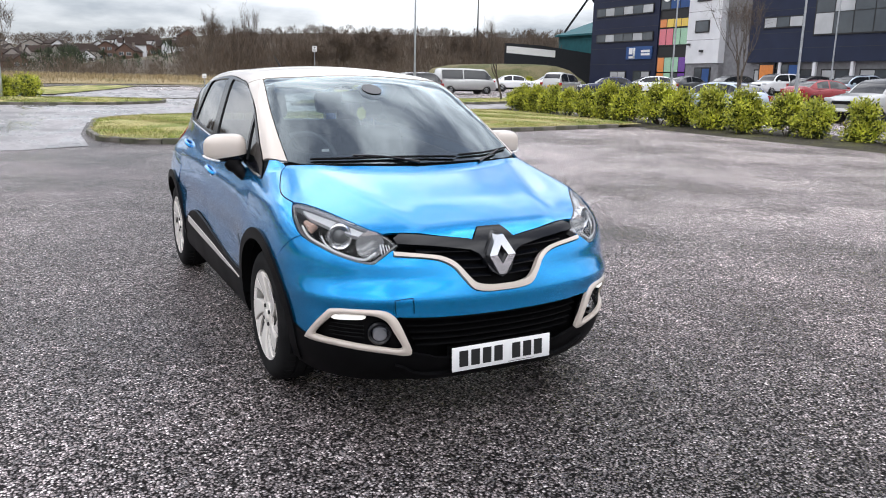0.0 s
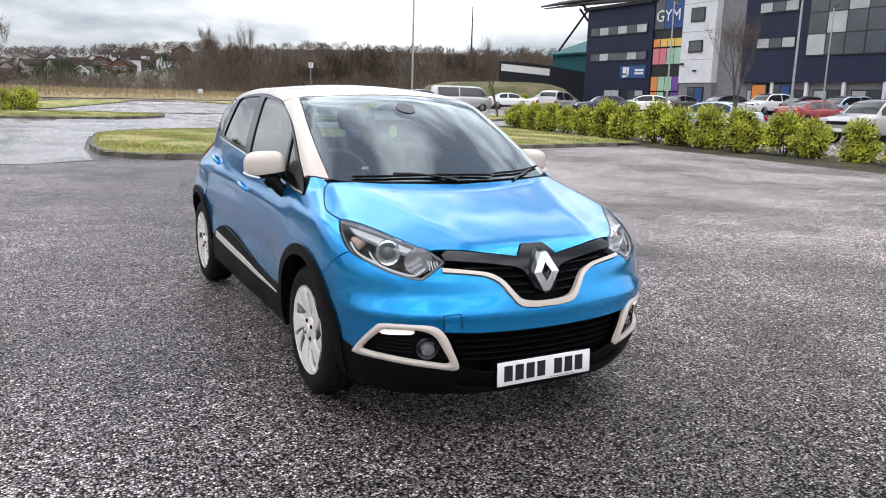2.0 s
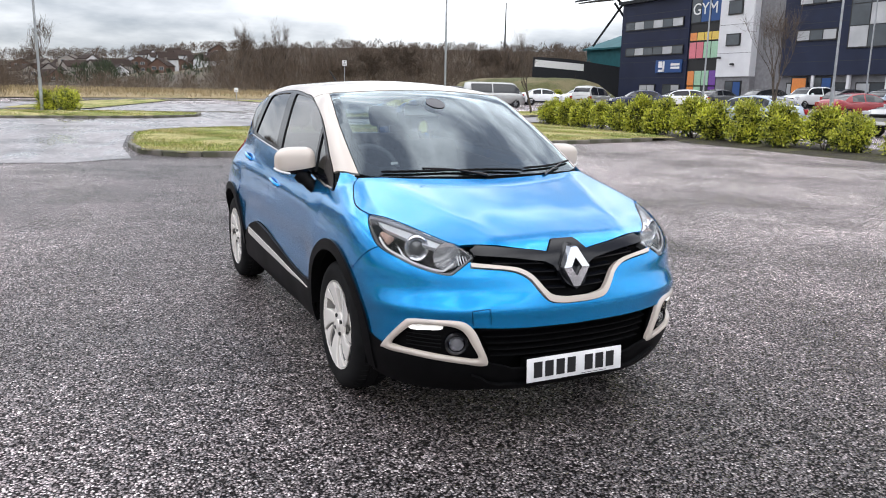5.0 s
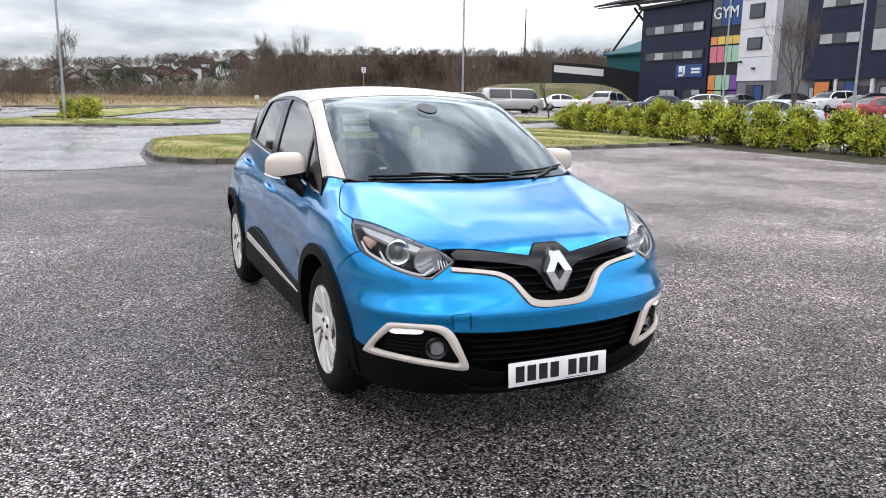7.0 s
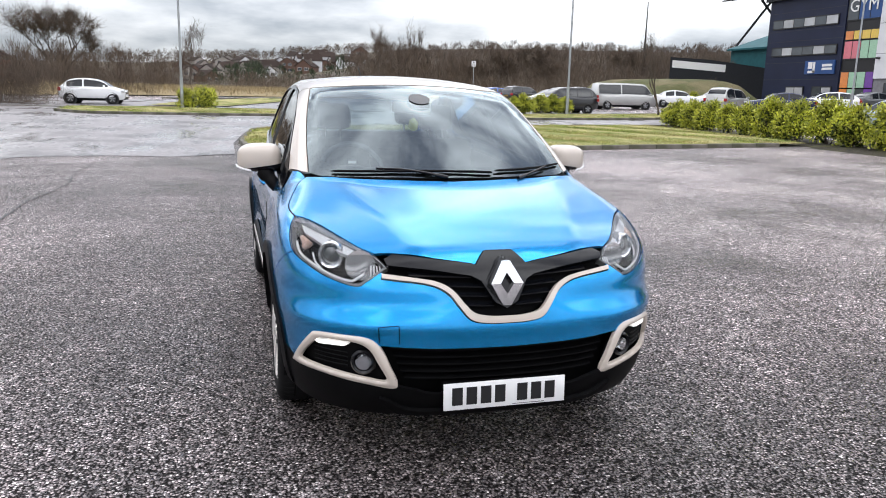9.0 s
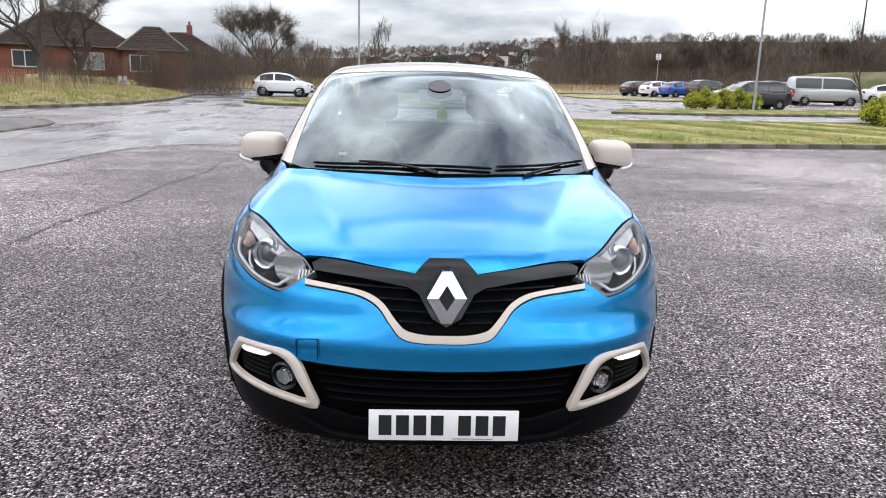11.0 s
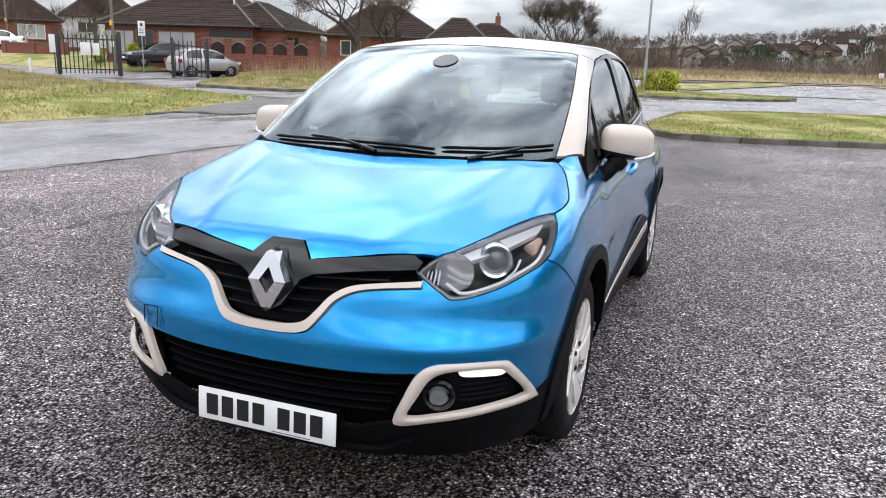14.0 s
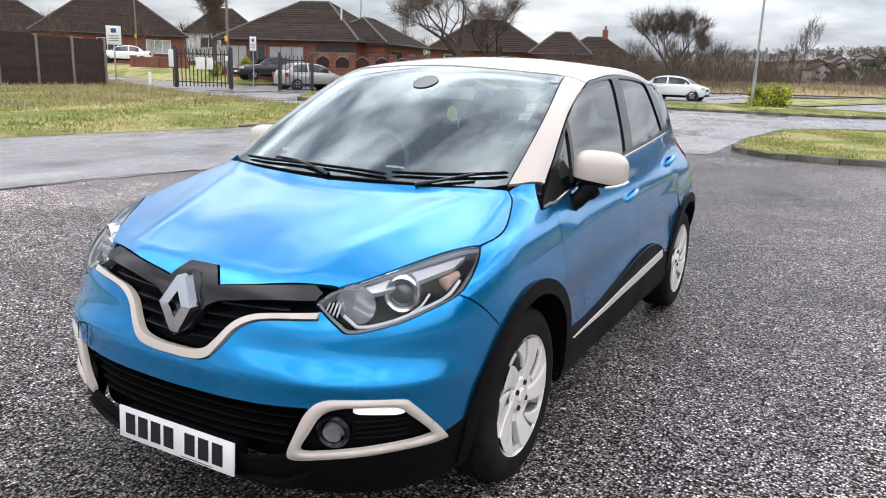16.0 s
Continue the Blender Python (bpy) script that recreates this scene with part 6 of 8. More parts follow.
island_grass = island[:9] + [(16.6, 16.6), (16.9, 20.0), (17.0, 26.95)] + island[20:]
hedge_bed = [(16.62, 16.6), (16.1, 15.6), (16.0, 12.8), (15.8, 10.6), (15.7, 8.0), (15.4, 2.0), (15.0, -8.0), (19.2, -8.0), (19.6, 2.0), (19.8, 10.0), (20.0, 18.0), (19.6, 27.2), (17.02, 26.95), (16.92, 20.0)]
_, bed_a = verge("grass_island", island_grass, TURF, 0.10, 0.06, "mown winter grass island in the car park")
_, bed_h = verge("hedge_bed", hedge_bed, SOIL, 0.004, 0.09, "bare soil planting bed under the hedge")
kerb("island_kerb", island[:9], "weathered concrete kerb round the grass island")
kerb("island_back_kerb", island[19:] + island[:1], "weathered concrete kerb behind the grass island")
blades("island_grass", bed_a, 80000, BLADES, 0.055, 0.013, "short winter grass on the island")
strip_a = [(-8.6, 35.1), (-7.1, 33.0), (-2.2, 33.1), (1.0, 33.4), (3.4, 35.1), (4.1, 37.9), (1.4, 39.8), (-4.5, 40.5), (-8.8, 39.1)]
strip_b = [(9.2, 33.0), (12.0, 33.0), (14.6, 33.3), (20.9, 34.2), (34.0, 36.5), (34.0, 40.5), (24.0, 39.8), (16.5, 38.8), (11.0, 37.0)]
_, bed_s = verge("grass_strip", strip_a, TURF, 0.10, 0.05, "narrow grass strip beside the parking bays")
_, bed_t = verge("grass_strip_east", strip_b, TURF, 0.10, 0.05, "narrow grass strip beside the parking bays")
kerb("strip_kerb", strip_a, "low concrete kerb round a grass strip", closed=True)
kerb("strip_kerb_east", strip_b, "low concrete kerb round a grass strip", closed=True)
blades("strip_grass", bed_s, 12000, BLADES, 0.06, 0.02, "short winter grass on the strip")
blades("strip_grass_east", bed_t, 12000, BLADES, 0.06, 0.02, "short winter grass on the strip")
west = [(-12.6, -14.0), (-12.3, 0.0), (-12.2, 6.2), (-11.9, 8.4), (-11.4, 11.0), (-11.6, 12.8), (-12.2, 14.2), (-12.9, 17.6), (-14.0, 19.0), (-17.0, 20.0), (-21.0, 21.2), (-25.0, 22.4), (-31.0, 25.4), (-36.4, 28.2), (-42.0, 24.0), (-60.0, 10.0), (-60.0, -14.0)]
_, bed_w = verge("west_lawn", west, TURF, 0.012, 0.19, "grass verge with dead tussocks", 1.4)
blades("lawn_grass", bed_w, 110000, BLADES, 0.07, 0.016, "winter grass on the verge", near=lambda p: (p[:, 0] > -32) & (p[:, 1] > 3))
blades("dead_tussocks", bed_w, 26000, STRAW, 0.20, 0.014, "dead straw-coloured tussocks", near=lambda p: (p[:, 0] < -16) & (p[:, 1] > 4) & (p[:, 0] > -42), patchy=0.3)
def road_mat():
    """Smooth, close-grained wet asphalt: a thin film of water in long drifts over fine grit."""
    m = mat("smooth wet asphalt", (0.25, 0.228, 0.232), 0.42, spread=0.35, scale=9.0, bump=0.004, bump_scale=95, dirt=(0.115, 0.105, 0.108), dirt_at=0.54, dirt_scale=0.5, spec=0.6)
    n, l = m.node_tree.nodes, m.node_tree.links
    p = n["Principled BSDF"]
    tc = n.new("ShaderNodeTexCoord")
    stretch = n.new("ShaderNodeMapping"); stretch.inputs["Scale"].default_value = (0.55, 0.16, 1.0); stretch.inputs["Rotation"].default_value = (0, 0, 0.5)
    l.new(tc.outputs["Object"], stretch.inputs["Vector"])
    nz = n.new("ShaderNodeTexNoise"); nz.inputs["Scale"].default_value, nz.inputs["Detail"].default_value, nz.inputs["Roughness"].default_value = 1.6, 8.0, 0.62
    l.new(stretch.outputs[0], nz.inputs["Vector"])
    for key, a, b, c, d in (("Coat Weight", 0.44, 0.58, 0.0, 1.0), ("Coat Roughness", 0.44, 0.60, 0.40, 0.13)):
        mr = n.new("ShaderNodeMapRange")
        for k, q in (("From Min", a), ("From Max", b), ("To Min", c), ("To Max", d)):
            mr.inputs[k].default_value = q
        l.new(nz.outputs["Fac"], mr.inputs["Value"]); l.new(mr.outputs[0], p.inputs[key])
    p.inputs["Coat IOR"].default_value = 1.36
    return m


ROAD = road_mat()
road_edge = [(-6.9, -14.0), (-6.75, -5.0), (-6.7, 2.7), (-6.35, 6.0), (-6.0, 9.2), (-5.8, 11.6), (-5.0, 13.0), (-3.4, 13.4), (-2.2, 13.2), (-0.9, 13.9)]
road_side = [(-0.9, 17.2), (-0.5, 21.7), (0.5, 23.6), (2.0, 24.4), (4.5, 25.1), (11.3, 26.3), (16.4, 27.1), (19.6, 27.4), (23.0, 27.8), (26.0, 44.0), (14.0, 58.0), (-16.0, 58.0), (-46.0, 44.0), (-46.0, -14.0)]
verge("road", road_edge + road_side, ROAD, 0.006, 0.0, "smooth wet asphalt road beside the coarser car park", 1.6, 0.0)
SEAM = mat("dark crack filler", (0.022, 0.021, 0.022), 0.5, spread=0.4, scale=20)


def seam(name, pts, label, wide=0.022):
    """A ragged dark joint between two lays of tarmac."""
    q = smooth_line(pts, 26)
    t = np.gradient(q, axis=0)
    t /= np.linalg.norm(t, axis=1, keepdims=True)
    side = np.stack([-t[:, 1], t[:, 0]], 1)
    q = q + side * (rng.normal(0, 0.022, len(q)) + 0.05 * np.sin(np.arange(len(q)) * 0.23))[:, None]
    w = wide * rng.uniform(0.15, 1.3, len(q))[:, None]
    v = np.concatenate([np.column_stack([e, rise(e[:, 0], e[:, 1]) + 0.010]) for e in (q - side * w, q + side * w)])
    n = len(q)
    return tagged(raw(name, v, [(k, k + 1, n + k + 1, n + k) for k in range(n - 1)], SEAM), label=label, category="road", kind="structure")


seam("road_joint", road_edge[1:], "dark ragged joint between road and car park tarmac")
seam("tarmac_joint", [(-4.1, -3.0), (-3.95, 0.5), (-3.75, 2.05), (-3.6, 3.3), (-3.48, 5.5), (-3.4, 8.5), (-3.5, 12.0)], "dark ragged joint across the car park tarmac", 0.018)
path_out = [(-11.55, 12.75), (-10.0, 12.7), (-9.85, 14.5), (-9.9, 17.6), (-10.4, 18.6), (-11.6, 19.6), (-13.9, 19.15), (-12.8, 17.6), (-12.1, 14.2)]
verge("footway", path_out, FOOTWAY, 0.04, 0.0, "worn asphalt footway at the junction")
kerb("footway_kerb", [(-11.4, 11.4), (-11.5, 12.7), (-10.0, 12.65), (-9.8, 14.5), (-9.85, 17.6), (-10.4, 18.7), (-11.6, 19.75), (-14.0, 19.3)], "pale worn kerb round the footway", height=0.05)
bank = [(-19.5, 23.4), (-17.0, 23.0), (-15.0, 23.3), (-13.4, 26.5), (-12.3, 30.0), (-12.4, 36.0), (-13.2, 42.0), (-16.0, 47.0), (-24.0, 52.0), (-40.0, 58.0), (-40.0, 40.0), (-27.0, 36.0), (-21.5, 30.4), (-20.6, 26.6)]
_, bed_b = verge("grass_bank", bank, ROUGH_GRASS, 0.10, 0.42, "rough bank of dead grass in front of the houses", 1.2)
kerb("bank_kerb", bank[:8], "dark kerb below the grass bank")
blades("bank_grass", bed_b, 22000, STRAW, 0.13, 0.014, "dead grass on the bank", patchy=0.35)
blades("bank_green", bed_b, 46000, BLADES, 0.09, 0.018, "green grass on the bank", near=lambda p: (p[:, 1] < 40))
q, lift, mound = bed_b
blades("reeds", (np.array([(-21.0, 28.6), (-16.0, 31.5), (-15.2, 36.5), (-18.0, 37.0), (-22.0, 31.5)]), 0.10, 0.42), 900, STRAW, 0.85, 0.012, "tall dead reeds by the hedge", lean=0.12)
far_verge = [(-40.0, 62.0), (-16.0, 62.0), (-6.0, 72.0), (6.0, 80.0), (22.0, 84.0), (40.0, 88.0), (62.0, 92.0), (70.0, 120.0), (0.0, 130.0), (-60.0, 110.0)]
_, bed_f = verge("far_verge", far_verge, ROUGH_GRASS, 0.08, 0.5, "rough dead grass beyond the far car park", 4.0)
blades("far_dead_grass", bed_f, 26000, STRAW, 0.55, 0.035, "dead grass beyond the far car park", near=lambda p: p[:, 1] < 100)
wedge = [(-5.5, 45.0), (-1.0, 45.4), (3.0, 58.0), (7.0, 72.0), (3.0, 72.0), (-3.5, 56.0)]
_, bed_g = verge("grass_wedge", wedge, TURF, 0.06, 0.03, "tapering grass wedge between parking bays")
wedge2 = [(14.0, 60.0), (26.0, 52.5), (30.0, 52.5), (22.0, 62.0), (16.0, 72.0), (11.0, 76.0)]
verge("grass_wedge_east", wedge2, TURF, 0.06, 0.03, "tapering grass wedge between parking bays")
kerb("bay_kerb", [(-20.0, 40.0), (-6.0, 40.6), (8.0, 41.6)], "dark flush kerb across the car park", height=0.05, piece=3.0)
kerb("far_bay_kerb", [(-6.0, 62.0), (10.0, 71.0)], "dark flush kerb across the car park", height=0.10, piece=3.0)


# ---- trees and shrubs ----
def leaf_cloud(centres, radii, count, size, rs, shell=0.55):
    """Small folded leaves in clumps: arrays of vertices and faces."""
    c = np.array(centres)[rs.integers(0, len(centres), count)]
    r = np.array(radii)[rs.integers(0, len(radii), count)] if np.ndim(radii) == 1 and len(radii) != len(centres) else None
    d = rs.normal(0, 1, (count, 3))
    d /= np.linalg.norm(d, axis=1, keepdims=True)
    rad = (shell + (1 - shell) * rs.random(count)) * (r if r is not None else np.array(radii)[rs.integers(0, len(radii), count)])
    p = c + d * rad[:, None]
    a = d + rs.normal(0, 0.7, (count, 3)) + [0, 0, 0.5]
    a /= np.linalg.norm(a, axis=1, keepdims=True)
    b = np.cross(a, rs.normal(0, 1, (count, 3)))
    b /= np.linalg.norm(b, axis=1, keepdims=True) + 1e-9
    n = np.cross(a, b)
    L = size * rs.uniform(0.6, 1.3, count)[:, None]
    v = np.stack([p, p + a * L * 0.5 + b * L * 0.24 + n * L * 0.06, p + a * L, p + a * L * 0.5 - b * L * 0.24 + n * L * 0.06], 1).reshape(-1, 3)
    i = np.arange(count)[:, None] * 4
    f = np.concatenate([i + [0, 1, 2], i + [0, 2, 3]], 0)
    return v, f


def shrub(label, wide=0.95, tall=1.16, seed=0, leaves=4600, group="", name="laurel_bush"):
    """A laurel: several stems, clumped glossy leaves, darker inside, an uneven outline."""
    rs = np.random.default_rng(seed)
    b = thing(name, None, label, "shrub", group)
    for k in range(6):
        a = rs.uniform(0, 6.28)
        tip = (wide * 0.5 * math.cos(a), wide * 0.5 * math.sin(a), tall * rs.uniform(0.5, 0.8))
        part("stem", tube([(0.06 * math.cos(a), 0.06 * math.sin(a), -0.03), (tip[0] * 0.5, tip[1] * 0.5, tip[2] * 0.5), tip], [0.018, 0.012, 0.006], 5), BARK, b)
    cs = []
    for k in range(34):
        z = rs.uniform(0.16, 1.0)
        r = wide * 0.62 * math.sin(min(0.93, z * 0.85 + 0.16) * math.pi) ** 0.5 * math.sqrt(rs.random())
        a = rs.uniform(0, 6.28)
        cs.append((r * math.cos(a), r * math.sin(a), z * tall * 0.92))
    rr = np.array([0.10, 0.16, 0.22, 0.26]) * wide / 0.85
    v, f = leaf_cloud(cs, rr, leaves, 0.092, rs)
    raw("foliage", v, f, LAUREL, b)
    # inner leaves carry the bush's shade in their dark green
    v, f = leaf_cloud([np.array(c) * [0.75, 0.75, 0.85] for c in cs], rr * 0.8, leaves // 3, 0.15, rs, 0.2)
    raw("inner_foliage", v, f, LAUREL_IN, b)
    return b


def on_ground(x, y, turn=0.0, size=1.0, lift=0.06):
    return Matrix.Translation((x, y, float(rise(x, y)) + lift)) @ Matrix.Rotation(turn, 4, "Z") @ Matrix.Scale(size, 4)


kinds = [shrub("bushy yellow-green laurel shrub in the hedge row", seed=s, group="laurel hedge row") for s in (1, 2, 3, 4)]
spots = [(17.6, y + rng.uniform(-0.1, 0.1)) for y in np.arange(-6.5, 26.8, 1.30)]
for k, (x, y) in enumerate(spots):
    m = on_ground(x + rng.uniform(-0.25, 0.25) + 0.25 * (y > 20), y, rng.uniform(0, 6.28), rng.uniform(0.88, 1.14))
    if k < 4:
        kinds[k].matrix_basis = m
    else:
        ob = copy_thing(kinds[k % 4], m)
        ob.scale = m.to_scale()
lone = shrub("round yellow-green laurel on the grass strip", 1.2, 0.92, 11, 3400)
lone.matrix_basis = on_ground(-2.2, 39.2, 0.0, 1.12)
for k, (x, y, s) in enumerate(((-3.1, 39.0, 0.85), (16.4, 40.2, 0.95), (17.6, 40.6, 0.9), (18.6, 41.0, 0.95), (19.6, 41.4, 0.8), (15.6, 40.0, 0.8), (40, 62, 1.0), (42, 61, 1.0))):
    m = on_ground(x, y, k, s, 0.08)
    ob = copy_thing(kinds[k % 4], m)
    ob.scale = m.to_scale()
    tagged(ob, label="low yellow-green laurel beside the parking bays", group="low laurels")


def bare_tree(label, tall=7.0, spread=0.5, seed=0, twig=1400, trunk=0.14, name="bare_tree", upright=0.5, levels=4, stout=1.0):
    """A leafless tree: tapered trunk, forking limbs, and fine twigs as thin blades."""
    rs = np.random.default_rng(seed)
    t = thing(name, None, label, "tree")
    limbs, ends = bmesh.new(), []

    def grow(p, d, length, r, level):
        pts, rad = [p], [r]
        for k in range(4):
            d = (d + Vector(rs.normal(0, 0.13, 3)) + Vector((0, 0, 0.10 * upright))).normalized()
            pts.append(pts[-1] + d * length / 4)
            rad.append(r * (1 - 0.42 * (k + 1) / 4))
        tube(pts, rad, 6 if level < 2 else 4, cap=False, bm=limbs)
        if level >= levels:
            ends.extend(pts[1:])
            return
        for k in range(4 if level == 0 else 3):
            a, i = rs.uniform(0, 6.28), (3 if level else 2) + (k % 2)
            side = Vector((math.cos(a), math.sin(a), 0))
            nd = (d * (1 - spread * 0.6) + side * spread * rs.uniform(0.6, 1.3) + Vector((0, 0, 0.25 * upright))).normalized()
            grow(pts[min(i, 4)], nd, length * rs.uniform(0.6, 0.8), rad[min(i, 4)] * 0.66, level + 1)
        ends.extend(pts[2:])
    grow(Vector((0, 0, -0.1)), Vector((0, 0, 1)), tall * 0.34, trunk, 0)
    part("branch_frame", limbs, BARK, t)
    e = np.array([tuple(p) for p in ends])
    i0 = rs.integers(0, len(e), twig)
    p = e[i0] + rs.normal(0, 0.008 * tall, (twig, 3))
    d = rs.normal(0, 0.55, (twig, 3)) + [0, 0, 0.35 + 0.4 * upright] + (p - [0, 0, tall * 0.5]) / tall * 0.8
    d /= np.linalg.norm(d, axis=1, keepdims=True)
    L = tall * rs.uniform(0.05, 0.15, twig)[:, None]
    s = np.cross(d, rs.normal(0, 1, (twig, 3)))
    s /= np.linalg.norm(s, axis=1, keepdims=True)
    w = 0.0009 * stout * tall * rs.uniform(0.6, 1.4, twig)[:, None]
    v = np.stack([p - s * w, p + s * w, p + d * L], 1).reshape(-1, 3)
    raw("crown", v, np.arange(len(v)).reshape(-1, 3), TWIGS, t)
    return t


def place(ob, x, y, turn=0.0, size=1.0, lift=0.0):
    ob.matrix_basis = on_ground(x, y, turn, size, lift)
    return ob


place(bare_tree("slender leafless street tree behind the hedge", 7.0, 0.26, 21, 600, 0.08, upright=1.1), 21.3, 16.6, 0.0, 0.9)
place(bare_tree("slender leafless street tree behind the hedge", 6.0, 0.25, 22, 500, 0.07, upright=1.3), 24.0, 37.5)
place(bare_tree("small leafless tree by the building", 6.0, 0.2, 24, 500, 0.07, upright=1.4), 44.0, 24.0)
place(bare_tree("thin leafless sapling on the far verge", 5.5, 0.14, 25, 400, 0.05, upright=1.5, stout=2.5), -4.7, 86.6, 0.0, 1.6)
place(bare_tree("thin leafless sapling on the far verge", 4.3, 0.14, 26, 360, 0.05, upright=1.5, stout=2.5), -5.2, 79.0, 0.0, 1.3)
place(bare_tree("large leafless tree in front of the bungalows", 8.5, 0.62, 31, 5000, 0.24, upright=0.35, levels=5, stout=0.9), -21.4, 41.7, 0.0, 1.15, 0.4)
place(bare_tree("leafless tree in front of the bungalows", 7.0, 0.6, 32, 3600, 0.2, upright=0.35, stout=1.0), -20.6, 44.1, 0.0, 1.2, 0.4)
place(bare_tree("broad round leafless tree beyond the junction", 8.4, 0.58, 33, 8000, 0.26, upright=0.5, levels=5, stout=1.2), -16.2, 79.5, 0.0, 1.25)
place(bare_tree("leafless tree in a front garden", 7.0, 0.5, 34, 3200, 0.16, stout=2.0), -50.0, 49.0, 0.0, 1.2, 0.9)
for k, (x, y, s) in enumerate(((20.4, 106.0, 1.0), (23.4, 110.0, 0.85), (26.4, 112.0, 1.05))):
    place(bare_tree("tall leafless poplar above the scrub", 11.0, 0.13, 41 + k, 800, 0.11, upright=1.7, stout=1.5), x, y, k, s)
for k, (x, y, s) in enumerate(((37.5, 104.0, 1.0), (60.0, 106.0, 1.0), (48.0, 118.0, 1.1), (80.0, 112.0, 0.95), (70.0, 100.0, 0.8))):
    place(bare_tree("broad leafless tree on the wooded slope", 10.5, 0.7, 51 + k, 6500, 0.22, upright=0.25, stout=1.8), x, y, k, s)


# ---- far land: wooded slope, scrub and hill, closing the view all round ----
def hill(x, y):
    d = np.hypot(x, y)
    a = np.degrees(np.arctan2(x, y))
    k = np.clip((d - 100) / 230, 0, 1)
    k = k * k * (3 - 2 * k)
    east = 1 / (1 + np.exp(-(a - 9) / 5))
    return rise(x, y) + 17.0 * np.clip((d - 340) / 220, 0, 1) * (d < 590) + k * (-1.5 + 18.0 * east * (d > 0) + 2.0 * np.sin(a * 0.11 + 1.0)) - 0.3 * np.clip((104 - d) / 4, 0, 1)


ring_r = [100, 106, 112, 120, 130, 140, 155, 170, 190, 215, 245, 280, 330, 400, 520, 800, 1500, 3000]
ang = np.radians(np.arange(-180, 180, 3.0))
gx, gy = np.array([[r * np.sin(a) for a in ang] for r in ring_r]), np.array([[r * np.cos(a) for a in ang] for r in ring_r])
hz = np.where(np.hypot(gx, gy) > 600, 8.0, hill(gx, gy)) + rng.normal(0, 0.25, gx.shape)
hz[0] -= 1.0
na = len(ang)
faces_ = [(j * na + i, j * na + (i + 1) % na, (j + 1) * na + (i + 1) % na, (j + 1) * na + i) for j in range(len(ring_r) - 1) for i in range(na)]
tagged(raw("far_land", np.stack([gx.ravel(), gy.ravel(), hz.ravel()], 1), faces_, FARLAND, smooth=True), label="brown winter hillside beyond the car park", category="hill", kind="structure")


def woods(name, label, count, sector, dist, tall, material, seed, per=110, wide=0.035):
    """A far wood: crowns of thin upright twigs, joined, with gaps and an uneven top."""
    rs = np.random.default_rng(seed)
    a = np.radians(rs.uniform(*sector, count))
    d = rs.uniform(*dist, count)
    x, y = d * np.sin(a), d * np.cos(a)
    h = tall * rs.uniform(0.55, 1.2, count)
    i = np.repeat(np.arange(count), per)
    m = len(i)
    u = rs.random(m) ** 0.7
    r = h[i] * 0.30 * np.sqrt(rs.random(m)) * (0.35 + np.sin(np.pi * np.minimum(1, u * 0.9 + 0.12)))
    t = rs.uniform(0, 6.283, m)
    p = np.stack([x[i] + r * np.cos(t), y[i] + r * np.sin(t), hill(x[i], y[i]) + u * h[i] * 0.88 - 0.2], 1)
    dr = np.stack([np.cos(t) * 0.5 + rs.normal(0, 0.3, m), np.sin(t) * 0.5 + rs.normal(0, 0.3, m), 0.9 + rs.random(m)], 1)
    dr /= np.linalg.norm(dr, axis=1, keepdims=True)
    L = (h[i] * rs.uniform(0.10, 0.24, m))[:, None]
    s = np.stack([-np.cos(t + 1), np.sin(t + 1), t * 0], 1) * (wide * rs.uniform(0.5, 1.6, m) * h[i] / 8)[:, None]
    v = np.stack([p - s, p + s, p + dr * L], 1).reshape(-1, 3)
    return tagged(raw(name, v, np.arange(len(v)).reshape(-1, 3), material), label=label, category="woodland", kind="stuff")


woods("wooded_slope", "brown leafless woodland on the slope", 330, (9, 37), (108, 190), 6.2, TWIGS, 61, 320, 0.030)
woods("wooded_ridge", "leafless trees along the skyline", 440, (9, 40), (230, 330), 5.6, TWIGS, 62, 200, 0.05)
woods("scrub_belt", "tangled brown scrub beyond the grass", 460, (-14, 36), (93, 122), 3.0, TWIGS, 63, 220, 0.030)
woods("west_scrub", "leafless scrub and garden trees behind the houses", 210, (-34, -4), (66, 110), 4.6, TWIGS, 64, 420, 0.018)
woods("garden_trees", "leafless garden trees behind the bungalows", 120, (-75, -30), (70, 130), 5.5, TWIGS, 65, 340, 0.022)
woods("all_round_trees", "leafless trees closing the view", 420, (40, 340), (150, 230), 8.0, TWIGS, 66, 60, 0.12)
woods("far_gardens", "leafless garden trees among the distant houses", 300, (-8, 10), (340, 470), 4.2, TWIGS, 68, 150, 0.05)
woods("far_ridge_trees", "pale leafless trees on the far ridge", 800, (-12, 12), (470, 580), 6.0, TWIGS, 70, 70, 0.10)
woods("garden_scrub", "tangled bare shrubs in front of the houses", 80, (-27, -13), (44, 51), 2.9, TWIGS, 69, 600, 0.011)
woods("dark_conifers", "dark evergreens among the far houses", 26, (-2, 9), (180, 240), 5.5, EVERGREEN, 67, 160, 0.14)


